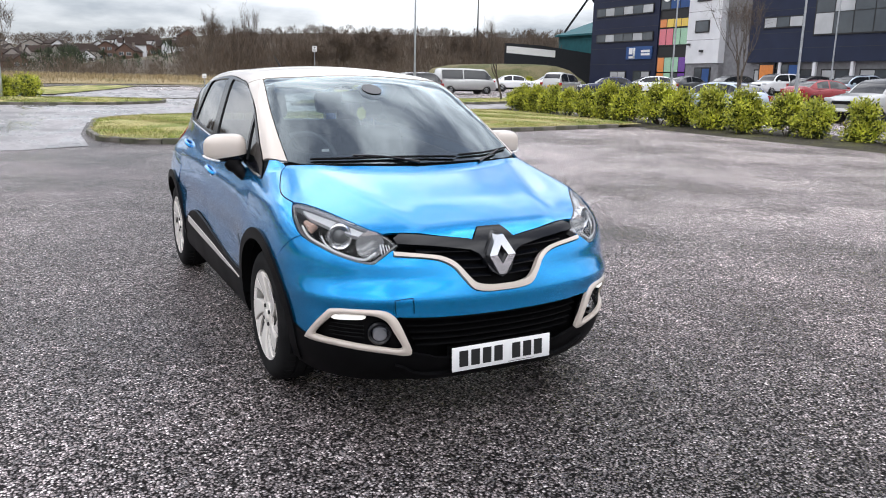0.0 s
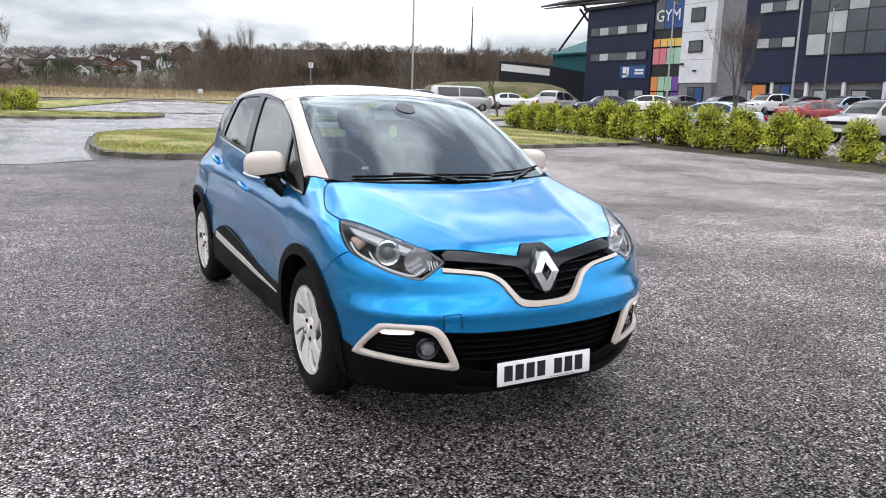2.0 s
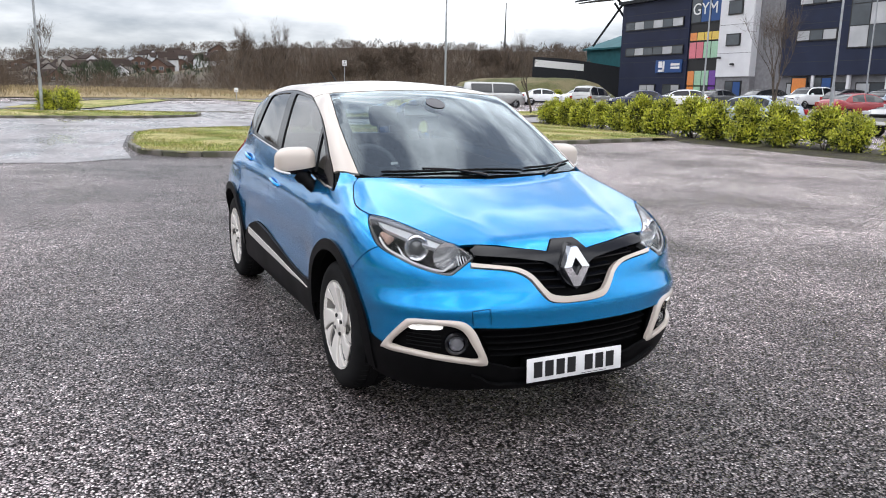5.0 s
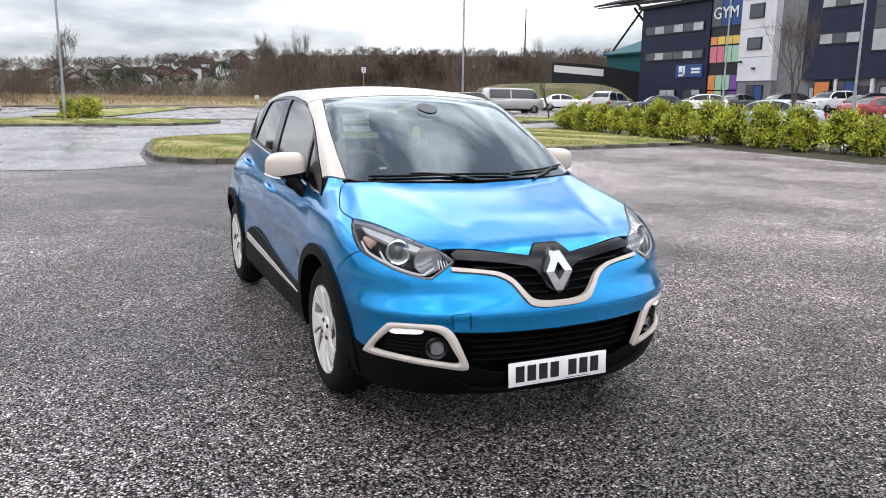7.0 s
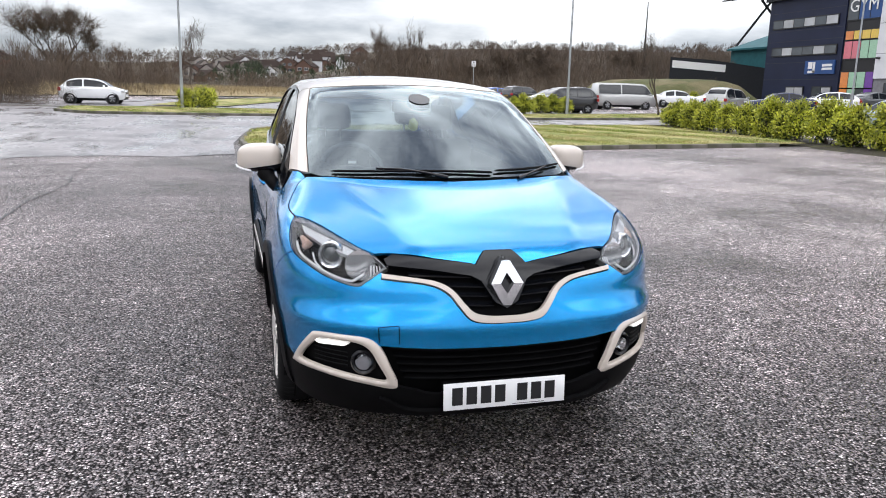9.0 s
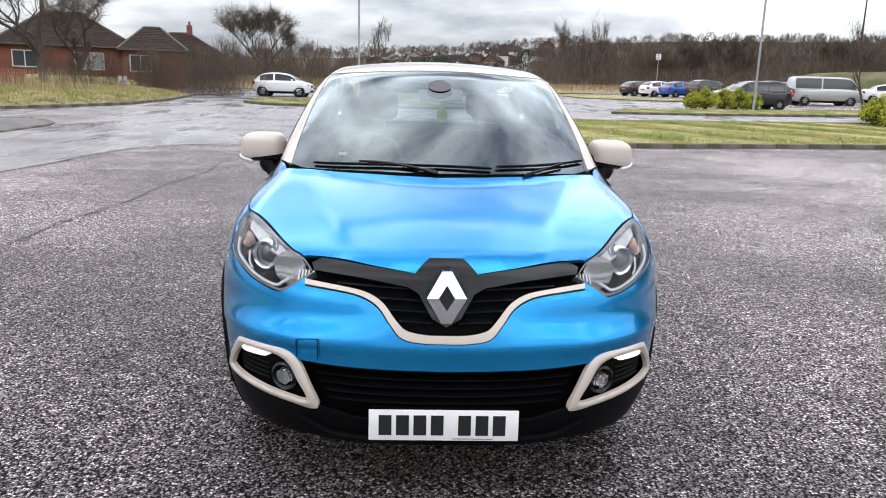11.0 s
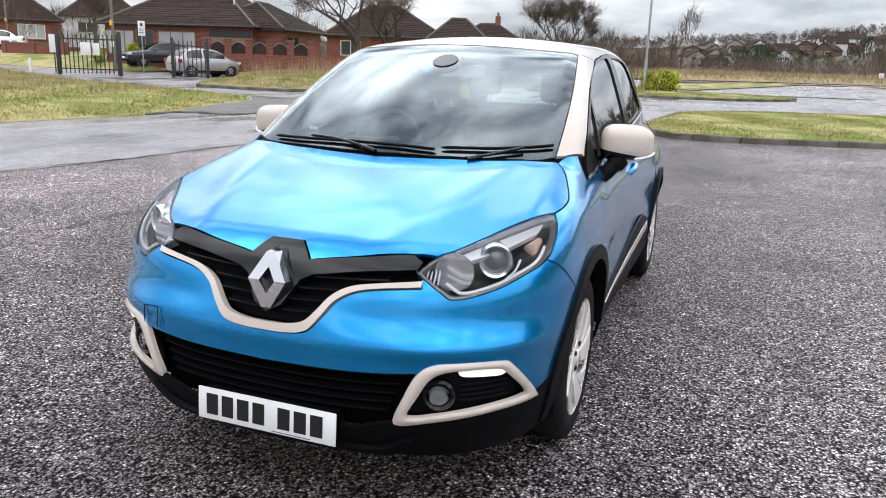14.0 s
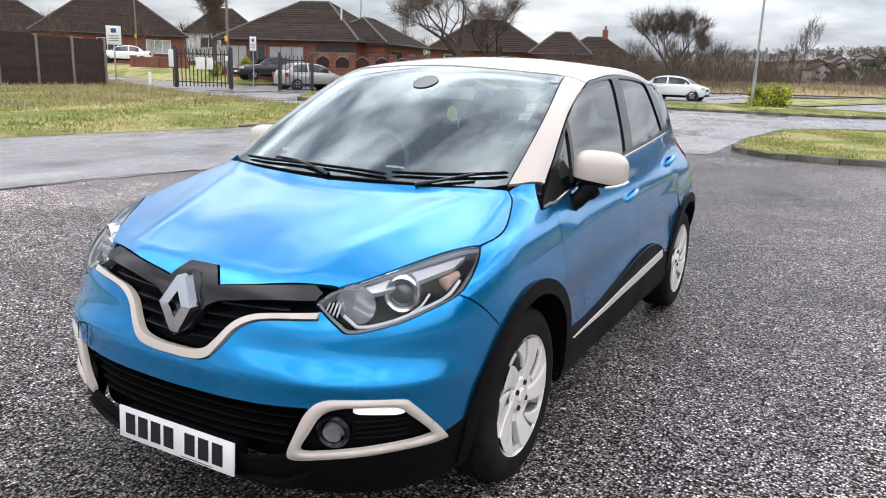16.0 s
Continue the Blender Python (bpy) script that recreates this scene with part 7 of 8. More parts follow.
# ---- parked vehicles ----
def small_wheel(parent, m, r=0.31):
    w = new("wheel")
    w.parent = parent
    w.matrix_basis = m
    part("tyre", turned([(-0.19, r * 0.66), (-0.195, r * 0.9), (-0.17, r), (-0.03, r), (-0.002, r * 0.9), (-0.008, r * 0.66)], 28, close=True), RUBBER, w)
    part("rim", turned([(-0.16, r * 0.66), (-0.02, r * 0.65), (-0.03, r * 0.55), (-0.035, r * 0.2), (-0.02, r * 0.15), (-0.018, 0.0001)], 20), ALLOYG, w)
    for k in range(5):
        part("spoke", boxed((-0.032, -r * 0.07, r * 0.12), (-0.012, r * 0.07, r * 0.63), 0.0, Matrix.Rotation(2 * math.pi * k / 5, 4, "X")), GALV, w, smooth=False)


def vehicle(name, label, L, W, H, paint, shape, yellow_plate=True):
    """A parked car in plain: lofted body, glazed cabin with pillars and roof, wheels, lamps and plates. Its nose points along -y.
    shape: bonnet height, belt height, boot height, then the cabin's four stations from the nose as parts of the length."""
    hood, belt, boot, y0, y1, y2, y3 = shape
    v = thing(name, None, label, "car" if name != "minibus" else "van", "parked vehicles")
    ys = np.linspace(-L / 2, L / 2, 41)
    soft = spline([(0.0, hood - 0.24), (0.03, hood - 0.11), (0.09, hood - 0.03), (y0, hood + 0.08), (y0 + 0.08, belt), (0.6, belt + 0.02), (min(y3, 0.9), belt + 0.03), (0.965, boot), (1.0, boot - 0.20)])
    top = soft((ys + L / 2) / L)
    u = np.abs(2 * ys / L)
    hw = W / 2 * np.sqrt(np.maximum(0.0, 1 - 0.38 * u**7))
    low = 0.22 + 0.12 * u**8
    wy = (-L / 2 + 0.19 * L, L / 2 - 0.18 * L)
    bm = bmesh.new()
    rows = []
    for y, t, h, z in zip(ys, top, hw, low):
        half = [(h * 0.88, z), (h * 0.965, z + 0.09), (h * 0.995, z + 0.25), (h, z + 0.38), (h * 0.985, t - 0.16), (h * 0.955, t - 0.07), (h * 0.89, t - 0.018), (h * 0.70, t + 0.008), (h * 0.35, t + 0.024)]
        pts = half + [(0, t + 0.028)] + [(-a, b) for a, b in reversed(half)]
        rows.append([bm.verts.new((a, y, b)) for a, b in pts])
    for a, b in zip(rows, rows[1:]):
        for j in range(len(a) - 1):
            bm.faces.new((a[j], a[j + 1], b[j + 1], b[j]))
        bm.faces.new((a[-1], a[0], b[0], b[-1]))
    bm.faces.new(rows[0]); bm.faces.new(rows[-1][::-1])
    part("body", bm, paint, v)
    yy = [(-L / 2 + L * q) for q in (y0, y1, y2, y3)]
    hb, hr = W / 2 * 0.915, W / 2 * 0.70
    # cabin: one rounded form, its faces sorted into painted shell and panes
    crest = spline([(yy[0], belt - 0.06), (yy[0] + 0.62 * (yy[1] - yy[0]), belt + 0.68 * (H - belt)), (yy[1] + 0.10, H - 0.045), ((yy[1] + yy[2]) / 2, H), (yy[2] - 0.05, H - 0.055), (yy[2] + 0.45 * (yy[3] - yy[2]), belt + 0.60 * (H - belt)), (yy[3], belt - 0.04)])
    if name == "minibus":
        crest = lambda y: np.interp(y, [yy[0], yy[1] - 0.10, yy[1] + 0.15, (yy[1] + yy[2]) / 2, yy[2] - 0.1, yy[2], yy[3]], [belt - 0.06, H - 0.14, H - 0.03, H, H - 0.02, H - 0.07, belt])
    pil = (yy[1] + yy[2]) / 2 + 0.05
    marks = sorted({round(float(q), 3) for q in list(np.linspace(yy[0], yy[3], 30)) + [pil - 0.05, pil + 0.05]})
    levels = (0.0, 0.10, 0.5, 0.88, 0.97)
    grid = []
    for y in marks:
        t = float(crest(y))
        slim = 1 - 0.10 * max(0.0, (y - yy[2]) / (yy[3] - yy[2])) - 0.06 * max(0.0, (yy[1] - y) / (yy[1] - yy[0]))
        side = []
        for q in levels:
            z = belt - 0.05 + (t - belt + 0.05) * q
            k = min(1.0, max(0.0, (z - belt + 0.05) / (H - belt + 0.05)))
            side.append((slim * (hb + (hr - hb) * k**1.15), z))
        w_top = side[-1][0]
        side += [(w_top * 0.90, t + 0.004), (w_top * 0.55, t + 0.020), (0.0, t + 0.028)]
        grid.append([(x, y, z) for x, z in side] + [(-x, y, z) for x, z in reversed(side[:-1])])
    wide_ = len(grid[0])
    sets = {("cabin_shell", 0, 0): [], ("windscreen", 0, 0): [], ("rear_window", 0, 0): []}
    for i in range(len(marks) - 1):
        ya, yb = marks[i], marks[i + 1]
        ym = (ya + yb) / 2
        for j in range(wide_ - 1):
            e = min(j, wide_ - 2 - j)
            kind_ = "cabin_shell"
            if e >= 5 and yy[0] + 0.02 < ym < yy[1] + 0.02:
                kind_ = "windscreen"
            elif e >= 5 and yy[2] + 0.06 < ym < yy[3] - 0.10:
                kind_ = "rear_window"
            elif e in (1, 2) and yy[0] + 0.22 < ym < yy[2] + 0.35 * (yy[3] - yy[2]) and abs(ym - pil) > 0.055:
                kind_ = "side_window"
            key = (kind_, j < wide_ // 2, ym < pil) if kind_ == "side_window" else (kind_, 0, 0)
            sets.setdefault(key, []).append((i * wide_ + j, i * wide_ + j + 1, (i + 1) * wide_ + j + 1, (i + 1) * wide_ + j))
    flat_ = [q for row in grid for q in row]
    for (nm, _, _), fs in sets.items():
        used = sorted({q for f in fs for q in f})
        where = {q: k for k, q in enumerate(used)}
        raw(nm, [flat_[q] for q in used], [tuple(where[q] for q in f) for f in fs], paint if nm == "cabin_shell" else CARGLASS, v, smooth=True)
    mid = (yy[1] + yy[2]) / 2 + 0.05
    for s in (1, -1):
        part("side_mirror", boxed((s * W * 0.50, yy[0] + 0.32, belt - 0.02), (s * W * 0.50 + s * 0.17, yy[0] + 0.42, belt + 0.10), 0.03), paint, v)
        part("headlamp", boxed((s * W * 0.28, -L / 2 + 0.02, hood - 0.23), (s * W * 0.455, -L / 2 + 0.22, hood - 0.09), 0.03), LAMPGLASS, v)
        part("tail_lamp", boxed((s * W * 0.36, L / 2 - 0.16, boot - 0.30), (s * W * 0.475, L / 2 + 0.008, boot - 0.08), 0.025), REDLENS, v)
        for y in wy:
            m = Matrix.Translation((s * (W / 2 + 0.003), y, 0.31)) @ (Matrix.Identity(4) if s > 0 else Matrix.Rotation(math.pi, 4, "Z"))
            small_wheel(v, m)
            part("wheel_arch", turned([(-0.22, 0.36), (-0.012, 0.372), (-0.004, 0.36), (-0.02, 0.345)], 26, m), STEEL_DARK, v)
        part("sill", boxed((s * W * 0.455, wy[0] + 0.36, 0.20), (s * W * 0.502, wy[1] - 0.36, 0.34), 0.02), TRIM, v)
        for y in (mid - 0.25, mid + 0.65):
            part("door_handle", boxed((s * W * 0.492, y, belt - 0.17), (s * W * 0.512, y + 0.16, belt - 0.14), 0.006), paint, v)
    part("grille", boxed((-W * 0.26, -L / 2 - 0.006, hood - 0.34), (W * 0.26, -L / 2 + 0.1, hood - 0.20), 0.02), GLOSS, v)
    part("front_valance", boxed((-W * 0.36, -L / 2 - 0.004, 0.27), (W * 0.36, -L / 2 + 0.1, 0.42), 0.02), TRIM, v)
    part("front_plate", boxed((-0.26, -L / 2 - 0.016, 0.44), (0.26, -L / 2 - 0.008, 0.55), 0.0), PLATE, v, smooth=False)
    part("rear_plate", boxed((-0.26, L / 2 + 0.004, boot - 0.40), (0.26, L / 2 + 0.014, boot - 0.29), 0.0), YPLATE, v, smooth=False)
    part("plate_marking", boxed((-0.21, L / 2 + 0.0145, boot - 0.375), (0.21, L / 2 + 0.017, boot - 0.315), 0.0), INK, v, smooth=False)
    return v


HATCH = (0.92, 0.99, 1.02, 0.20, 0.42, 0.80, 0.975)
SALOON = (0.88, 0.96, 1.00, 0.27, 0.45, 0.72, 0.88)
ESTATE = (0.95, 1.02, 1.05, 0.19, 0.40, 0.90, 0.985)
OFFROAD = (1.02, 1.08, 1.10, 0.24, 0.41, 0.88, 0.985)
COACH = (1.05, 1.12, 1.12, 0.06, 0.20, 0.965, 0.995)


def park(v, x, y, heading, lift=0.0):
    """heading: the way the nose points, degrees round from +y towards +x."""
    v.matrix_basis = Matrix.Translation((x, y, float(rise(x, y)) + lift)) @ Matrix.Rotation(radians(180 - heading), 4, "Z")


park(vehicle("parked_hatchback", "pale silver-blue hatchback parked behind the laurel hedge", 4.3, 1.78, 1.45, CARPAINT["pale blue"], HATCH), 24.4, 20.4, 5)
park(vehicle("parked_saloon", "dark red coupe with a yellow rear plate, parked", 4.6, 1.8, 1.42, CARPAINT["red"], SALOON), 37.5, 24.9, 100)
park(vehicle("parked_offroader", "silver off-road car parked nose to the hedge", 4.5, 1.85, 1.66, CARPAINT["silver"], OFFROAD), 26.9, 14.6, 275)
park(vehicle("parked_offroader", "black off-road car parked beyond the grass strip", 4.6, 1.85, 1.68, CARPAINT["black"], OFFROAD), 20.4, 43.6, 268)
park(vehicle("minibus", "silver minibus with dark windows, parked", 4.9, 1.92, 1.97, CARPAINT["silver"], COACH), 28.7, 50.6, 96)
park(vehicle("parked_estate", "silver people carrier parked among other cars", 4.5, 1.8, 1.65, CARPAINT["silver"], ESTATE), 33.8, 44.4, 60)
park(vehicle("parked_saloon", "dark blue saloon parked in the row", 4.5, 1.8, 1.44, CARPAINT["dark blue"], SALOON), 35.4, 41.0, 300)
park(vehicle("parked_hatchback", "white hatchback parked in the row", 4.1, 1.75, 1.46, CARPAINT["white"], HATCH), 41.0, 42.8, 295)
park(vehicle("parked_hatchback", "small white three-door hatchback on the car park road", 3.62, 1.66, 1.46, CARPAINT["white"], HATCH), -8.6, 46.3, 92)
for x, y, hd, k, shp, ht, nm in ((36.4, 55.0, 110, "white", SALOON, 1.42, "white saloon"), (38.6, 52.4, 290, "white", HATCH, 1.48, "white hatchback"), (46.5, 44.0, 95, "grey", SALOON, 1.42, "grey saloon"), (49.0, 42.0, 280, "black", HATCH, 1.5, "black hatchback"), (50.0, 38.4, 270, "white", OFFROAD, 1.66, "white off-road car"),
                                 (50.0, 34.6, 100, "black", HATCH, 1.5, "black hatchback"), (47.0, 29.8, 275, "pale blue", ESTATE, 1.6, "pale people carrier"), (50.0, 27.4, 272, "black", OFFROAD, 1.68, "black off-road car"), (49.0, 23.4, 90, "red", HATCH, 1.48, "red hatchback"), (31.0, 60.0, 95, "grey", HATCH, 1.5, "grey hatchback"), (25.2, 56.0, 265, "white", HATCH, 1.48, "white hatchback"),
                                 (23.0, 76.0, 68, "black", HATCH, 1.48, "black hatchback"), (24.2, 73.2, 70, "white", HATCH, 1.48, "white hatchback"), (25.4, 70.4, 70, "bright blue", HATCH, 1.48, "bright blue hatchback"), (27.0, 67.4, 70, "black", ESTATE, 1.6, "black estate car")):
    park(vehicle("parked_car", nm + " in the far parking bays", 4.3, 1.78, ht, CARPAINT[k], shp), x, y, hd)
park(vehicle("parked_hatchback", "silver hatchback parked behind the steel gate", 3.9, 1.7, 1.5, CARPAINT["silver"], HATCH), -26.9, 33.4, 20)
park(vehicle("parked_saloon", "black saloon parked on a bungalow drive", 4.6, 1.8, 1.44, CARPAINT["black"], SALOON), -32.7, 36.6, 205, 0.35)
park(vehicle("parked_saloon", "white saloon parked beyond the fence", 4.5, 1.8, 1.44, CARPAINT["white"], SALOON), -54.3, 42.8, 228, 0.92)


# ---- lamp columns, signs ----
def lamp_column(label, tall=8.0, heads=2, base=1.6):
    c = thing("lamp_column", None, label, "lamp post", "car park lamp columns")
    part("base_sleeve", tube([(0, 0, -0.1), (0, 0, base)], 0.085, 14), GALV, c)
    part("pole", tube([(0, 0, base - 0.05), (0, 0, tall * 0.6), (0, 0, tall)], [0.062, 0.055, 0.045], 14), GALV, c)
    part("collar", tube([(0, 0, base - 0.04), (0, 0, base + 0.05)], 0.092, 14), GALV, c)
    part("hatch_door", boxed((-0.045, -0.092, 0.45), (0.045, -0.08, 1.05), 0.006), GALV, c)
    if heads:
        part("crossarm", tube([(-0.55, 0, tall), (0.55, 0, tall)], 0.03, 8), GALV, c)
        for s in np.linspace(-0.55, 0.55, heads):
            h = new("floodlight")
            h.parent = c
            part("casing", boxed((s - 0.19, -0.30, tall + 0.04), (s + 0.19, 0.05, tall + 0.17), 0.03, None), STEEL_DARK, h)
            part("lamp_glass", boxed((s - 0.15, -0.26, tall + 0.028), (s + 0.15, 0.01, tall + 0.042), 0.004), LAMPGLASS, h)
    return c


col = lamp_column("slender galvanised lamp column beside a laurel")
col.matrix_basis = on_ground(-3.25, 38.6)
for x, y, s in ((18.3, 38.2, 1.0), (32.9, 23.2, 1.05), (33.0, 32.2, 0.88), (46.8, 31.3, 0.93)):
    ob = copy_thing(col, on_ground(x, y, 0.7, 1.0))
    ob.matrix_basis = on_ground(x, y, 0.7, s)
    tagged(ob, label="galvanised lamp column with twin floodlights")


def sign_post(label, x, y, top, w, h, face=SIGNWHITE, turn=0.0, stripe=None):
    s = thing("sign_post", None, label, "sign")
    s.matrix_basis = Matrix.Translation((x, y, float(rise(x, y)))) @ Matrix.Rotation(turn, 4, "Z")
    part("pole", tube([(0, 0, -0.1), (0, 0, top)], 0.035, 10), GALV, s)
    part("sign_face", boxed((-w / 2, -0.055, top - h), (w / 2, -0.04, top + 0.02), 0.004), face, s)
    if stripe:
        part("sign_mark", boxed((-w * 0.18, -0.059, top - h * 0.35), (w * 0.18, -0.054, top - h * 0.12), 0.0), stripe, s, smooth=False)
    for k in range(3):
        part("sign_line", boxed((-w * 0.34, -0.059, top - h * (0.55 + 0.13 * k)), (w * 0.34, -0.054, top - h * (0.50 + 0.13 * k)), 0.0), GREYBLOCK, s, smooth=False)
    return s


sign_post("white parking notice on a steel pole by the fence", -31.2, 23.6, 2.95, 0.68, 0.88, turn=0.9, stripe=SIGNBLUE)
sign_post("white notice on a steel pole on the verge", -30.7, 32.9, 2.9, 0.38, 0.80, turn=0.75, stripe=SIGNBLUE)
sign_post("white notice on a pole in the far car park", 23.5, 72.5, 4.1, 0.45, 0.52, turn=-0.2, stripe=STEEL_DARK)
sign_post("small white notice on the far grass", 13.2, 76.0, 1.2, 0.4, 0.4, turn=-0.2)
sign_post("small pale notice leaning on the bank", -17.9, 44.2, 1.0, 0.5, 0.6, turn=0.3)
utility = thing("utility_pole", on_ground(-34.6, 34.8), "weathered grey pole with small plates beside the gate", "pole")
part("shaft", tube([(0, 0, -0.1), (0, 0, 3.0), (0, 0, 7.5)], [0.10, 0.085, 0.07], 12), POSTCON, utility)
for z, mm in ((2.62, YPLATE), (1.38, SIGNWHITE)):
    part("pole_plate", boxed((-0.12, -0.13, z), (0.12, -0.105, z + 0.32), 0.004), mm, utility)
part("lamp_arm", tube([(0, 0, 7.4), (0.1, -0.5, 7.6), (0.15, -1.1, 7.6)], 0.035, 8), GALV, utility)
place(copy_thing(utility, Matrix.Identity(4)), -56.5, 45.9, 0.3, 0.85, 0.9)


# ---- steel gate and timber fence ----
def palisade(label, a, b, tall, gap=0.17):
    g = thing("steel_gate", None, label, "gate")
    a, b = Vector((*a, float(rise(*a)))), Vector((*b, float(rise(*b))))
    d = (b - a)
    n = max(2, int(d.length / gap))
    ang = math.atan2(d.y, d.x)
    g.matrix_basis = Matrix.Translation(a) @ Matrix.Rotation(ang, 4, "Z")
    for k in range(n + 1):
        x = d.length * k / n
        part("pale", prism([(x - 0.025, 0.08), (x + 0.025, 0.08), (x + 0.025, tall - 0.06), (x, tall), (x - 0.025, tall - 0.06)], 0.025, "y", -0.02), STEEL_DARK, g, smooth=False)
    for z in (0.28, tall - 0.30):
        part("rail", boxed((0, 0.006, z), (d.length, 0.05, z + 0.06), 0.004), STEEL_DARK, g)
    for x in (-0.12, d.length + 0.12):
        part("gate_post", boxed((x - 0.08, -0.06, -0.1), (x + 0.08, 0.10, tall + 0.12), 0.01), STEEL_DARK, g)
    return g


gate = palisade("dark steel palisade gate standing open", (-30.8, 27.2), (-28.3, 28.4), 2.05, 0.21)
for k, (x, z, w, h) in enumerate(((1.0, 1.0, 0.5, 0.62), (1.6, 1.0, 0.34, 0.6))):
    part("gate_notice", boxed((x, -0.06, z), (x + w, -0.04, z + h), 0.003), SIGNWHITE, gate)
palisade("dark steel palisade gate leaf by the footway", (-26.2, 30.2), (-25.0, 31.1), 1.9, 0.21)
notice = thing("notice_board", on_ground(-32.5, 28.4, 0.8, 1.1), "small white notice board by the gate", "sign")
part("board", boxed((-0.2, -0.03, 0.9), (0.2, 0.0, 1.75), 0.004), SIGNWHITE, notice)
part("board_post", tube([(0, 0.02, -0.1), (0, 0.02, 1.6)], 0.03, 8), STEEL_DARK, notice)
bollard = thing("marker_post", on_ground(-30.3, 24.9), "small white marker post in the grass", "post")
part("post_body", boxed((-0.06, -0.06, -0.1), (0.06, 0.06, 0.75), 0.02), SIGNWHITE, bollard)


def board_fence(label, a, b, tall, panel=1.83):
    f = thing("timber_fence", None, label, "fence")
    a, b = np.array(a, float), np.array(b, float)
    d = b - a
    n = max(1, round(np.linalg.norm(d) / panel))
    f.matrix_basis = Matrix.Translation((a[0], a[1], float(rise(*a)))) @ Matrix.Rotation(math.atan2(d[1], d[0]), 4, "Z")
    step = np.linalg.norm(d) / n
    for k in range(n):
        x = k * step
        part("fence_post", boxed((x - 0.06, -0.07, -0.2), (x + 0.06, 0.05, tall + 0.08), 0.01), POSTCON, f)
        rows = 11
        for j in range(rows):
            z = 0.25 + j * (tall - 0.25) / rows
            part("fence_board", boxed((x + 0.06, -0.012 - 0.012 * (j % 2), z), (x + step - 0.06, 0.01 - 0.012 * (j % 2), z + (tall - 0.25) / rows + 0.012), 0.0), FENCEWOOD, f, smooth=False)
        part("gravel_board", boxed((x + 0.06, -0.02, -0.1), (x + step - 0.06, 0.02, 0.25), 0.0), POSTCON, f, smooth=False)
    part("fence_post", boxed((n * step - 0.06, -0.07, -0.2), (n * step + 0.06, 0.05, tall + 0.08), 0.01), POSTCON, f)
    return f


board_fence("dark stained timber panel fence on the verge's edge", (-28.7, 11.0), (-29.9, 22.0), 2.3)

# ---- brick bungalows ----
def window_in(parent, x0, x1, z0, z1, y, frame_mat=UPVC, panes=2, glass=WINDOW):
    """A framed window on a wall whose face is at -y."""
    w = new("window")
    w.parent = parent
    part("window_reveal", boxed((x0 - 0.03, y - 0.004, z0 - 0.03), (x1 + 0.03, y + 0.04, z1 + 0.03), 0.0), STEEL_DARK, w, smooth=False)
    step = (x1 - x0) / panes
    for k in range(panes):
        a, b = x0 + k * step + 0.035, x0 + (k + 1) * step - 0.035
        part("pane", boxed((a, y - 0.016, z0 + 0.05), (b, y - 0.006, z1 - 0.05), 0.0), glass, w, smooth=False)
        part("mullion", boxed((x0 + k * step - 0.035, y - 0.04, z0), (x0 + k * step + 0.035, y - 0.004, z1), 0.006), frame_mat, w)
    part("mullion", boxed((x1 - 0.035, y - 0.04, z0), (x1 + 0.035, y - 0.004, z1), 0.006), frame_mat, w)
    for z in (z0, z1 - 0.06):
        part("window_rail", boxed((x0 - 0.035, y - 0.042, z), (x1 + 0.035, y - 0.004, z + 0.06), 0.006), frame_mat, w)
    part("window_sill", boxed((x0 - 0.08, y - 0.10, z0 - 0.07), (x1 + 0.08, y, z0 - 0.005), 0.01), POSTCON, w)
    return w


def hip_roof(parent, w, d, z, ridge, rise_, over=0.35, course=0.30, tile=TILES):
    """Four slopes of overlapping tile courses, with ridge and hip tiles."""
    r = new("roof")
    r.parent = parent
    a, b = w / 2 + over, d / 2 + over
    g = ridge / 2
    corners = [(-a, -b), (a, -b), (a, b), (-a, b)]
    tops = [(-g, 0), (g, 0), (g, 0), (-g, 0)]
    length = math.hypot(b, rise_)
    n = max(4, int(length / course))
    for i in range(4):
        (x0, y0), (x1, y1) = corners[i], corners[(i + 1) % 4]
        (u0, v0), (u1, v1) = tops[i], tops[(i + 1) % 4]
        for k in range(n):
            t0, t1 = k / n, min(1.0, (k + 1.12) / n)
            quad = []
            for t, lift in ((t0, 0.045), (t1, 0.012)):
                quad.append((x0 + (u0 - x0) * t, y0 + (v0 - y0) * t, z + rise_ * t + lift))
                quad.append((x1 + (u1 - x1) * t, y1 + (v1 - y1) * t, z + rise_ * t + lift))
            low = [(q[0], q[1], q[2] - 0.05) for q in quad[:2]]
            raw("tile_course", [quad[0], quad[1], quad[3], quad[2], low[0], low[1]], [(0, 1, 2, 3), (4, 5, 1, 0)], tile, r)
    for i in range(4):
        part("hip_capping", tube([(*corners[i], z + 0.05), (*tops[i], z + rise_ + 0.05)], 0.075, 6), TILE_EDGE, r)
    part("ridge_capping", tube([(-g, 0, z + rise_ + 0.05), (g, 0, z + rise_ + 0.05)], 0.085, 6), TILE_EDGE, r)
    part("gutter", tube([(-a, -b - 0.05, z - 0.03), (a, -b - 0.05, z - 0.03)], 0.055, 8), STEEL_DARK, r)
    part("gutter", tube([(a + 0.05, -b, z - 0.03), (a + 0.05, b, z - 0.03)], 0.055, 8), STEEL_DARK, r)
    part("soffit", boxed((-a + 0.02, -b + 0.02, z - 0.10), (a - 0.02, b - 0.02, z + 0.0), 0.0), UPVC if tile is not TILES else STEEL_DARK, r, smooth=False)
    return r


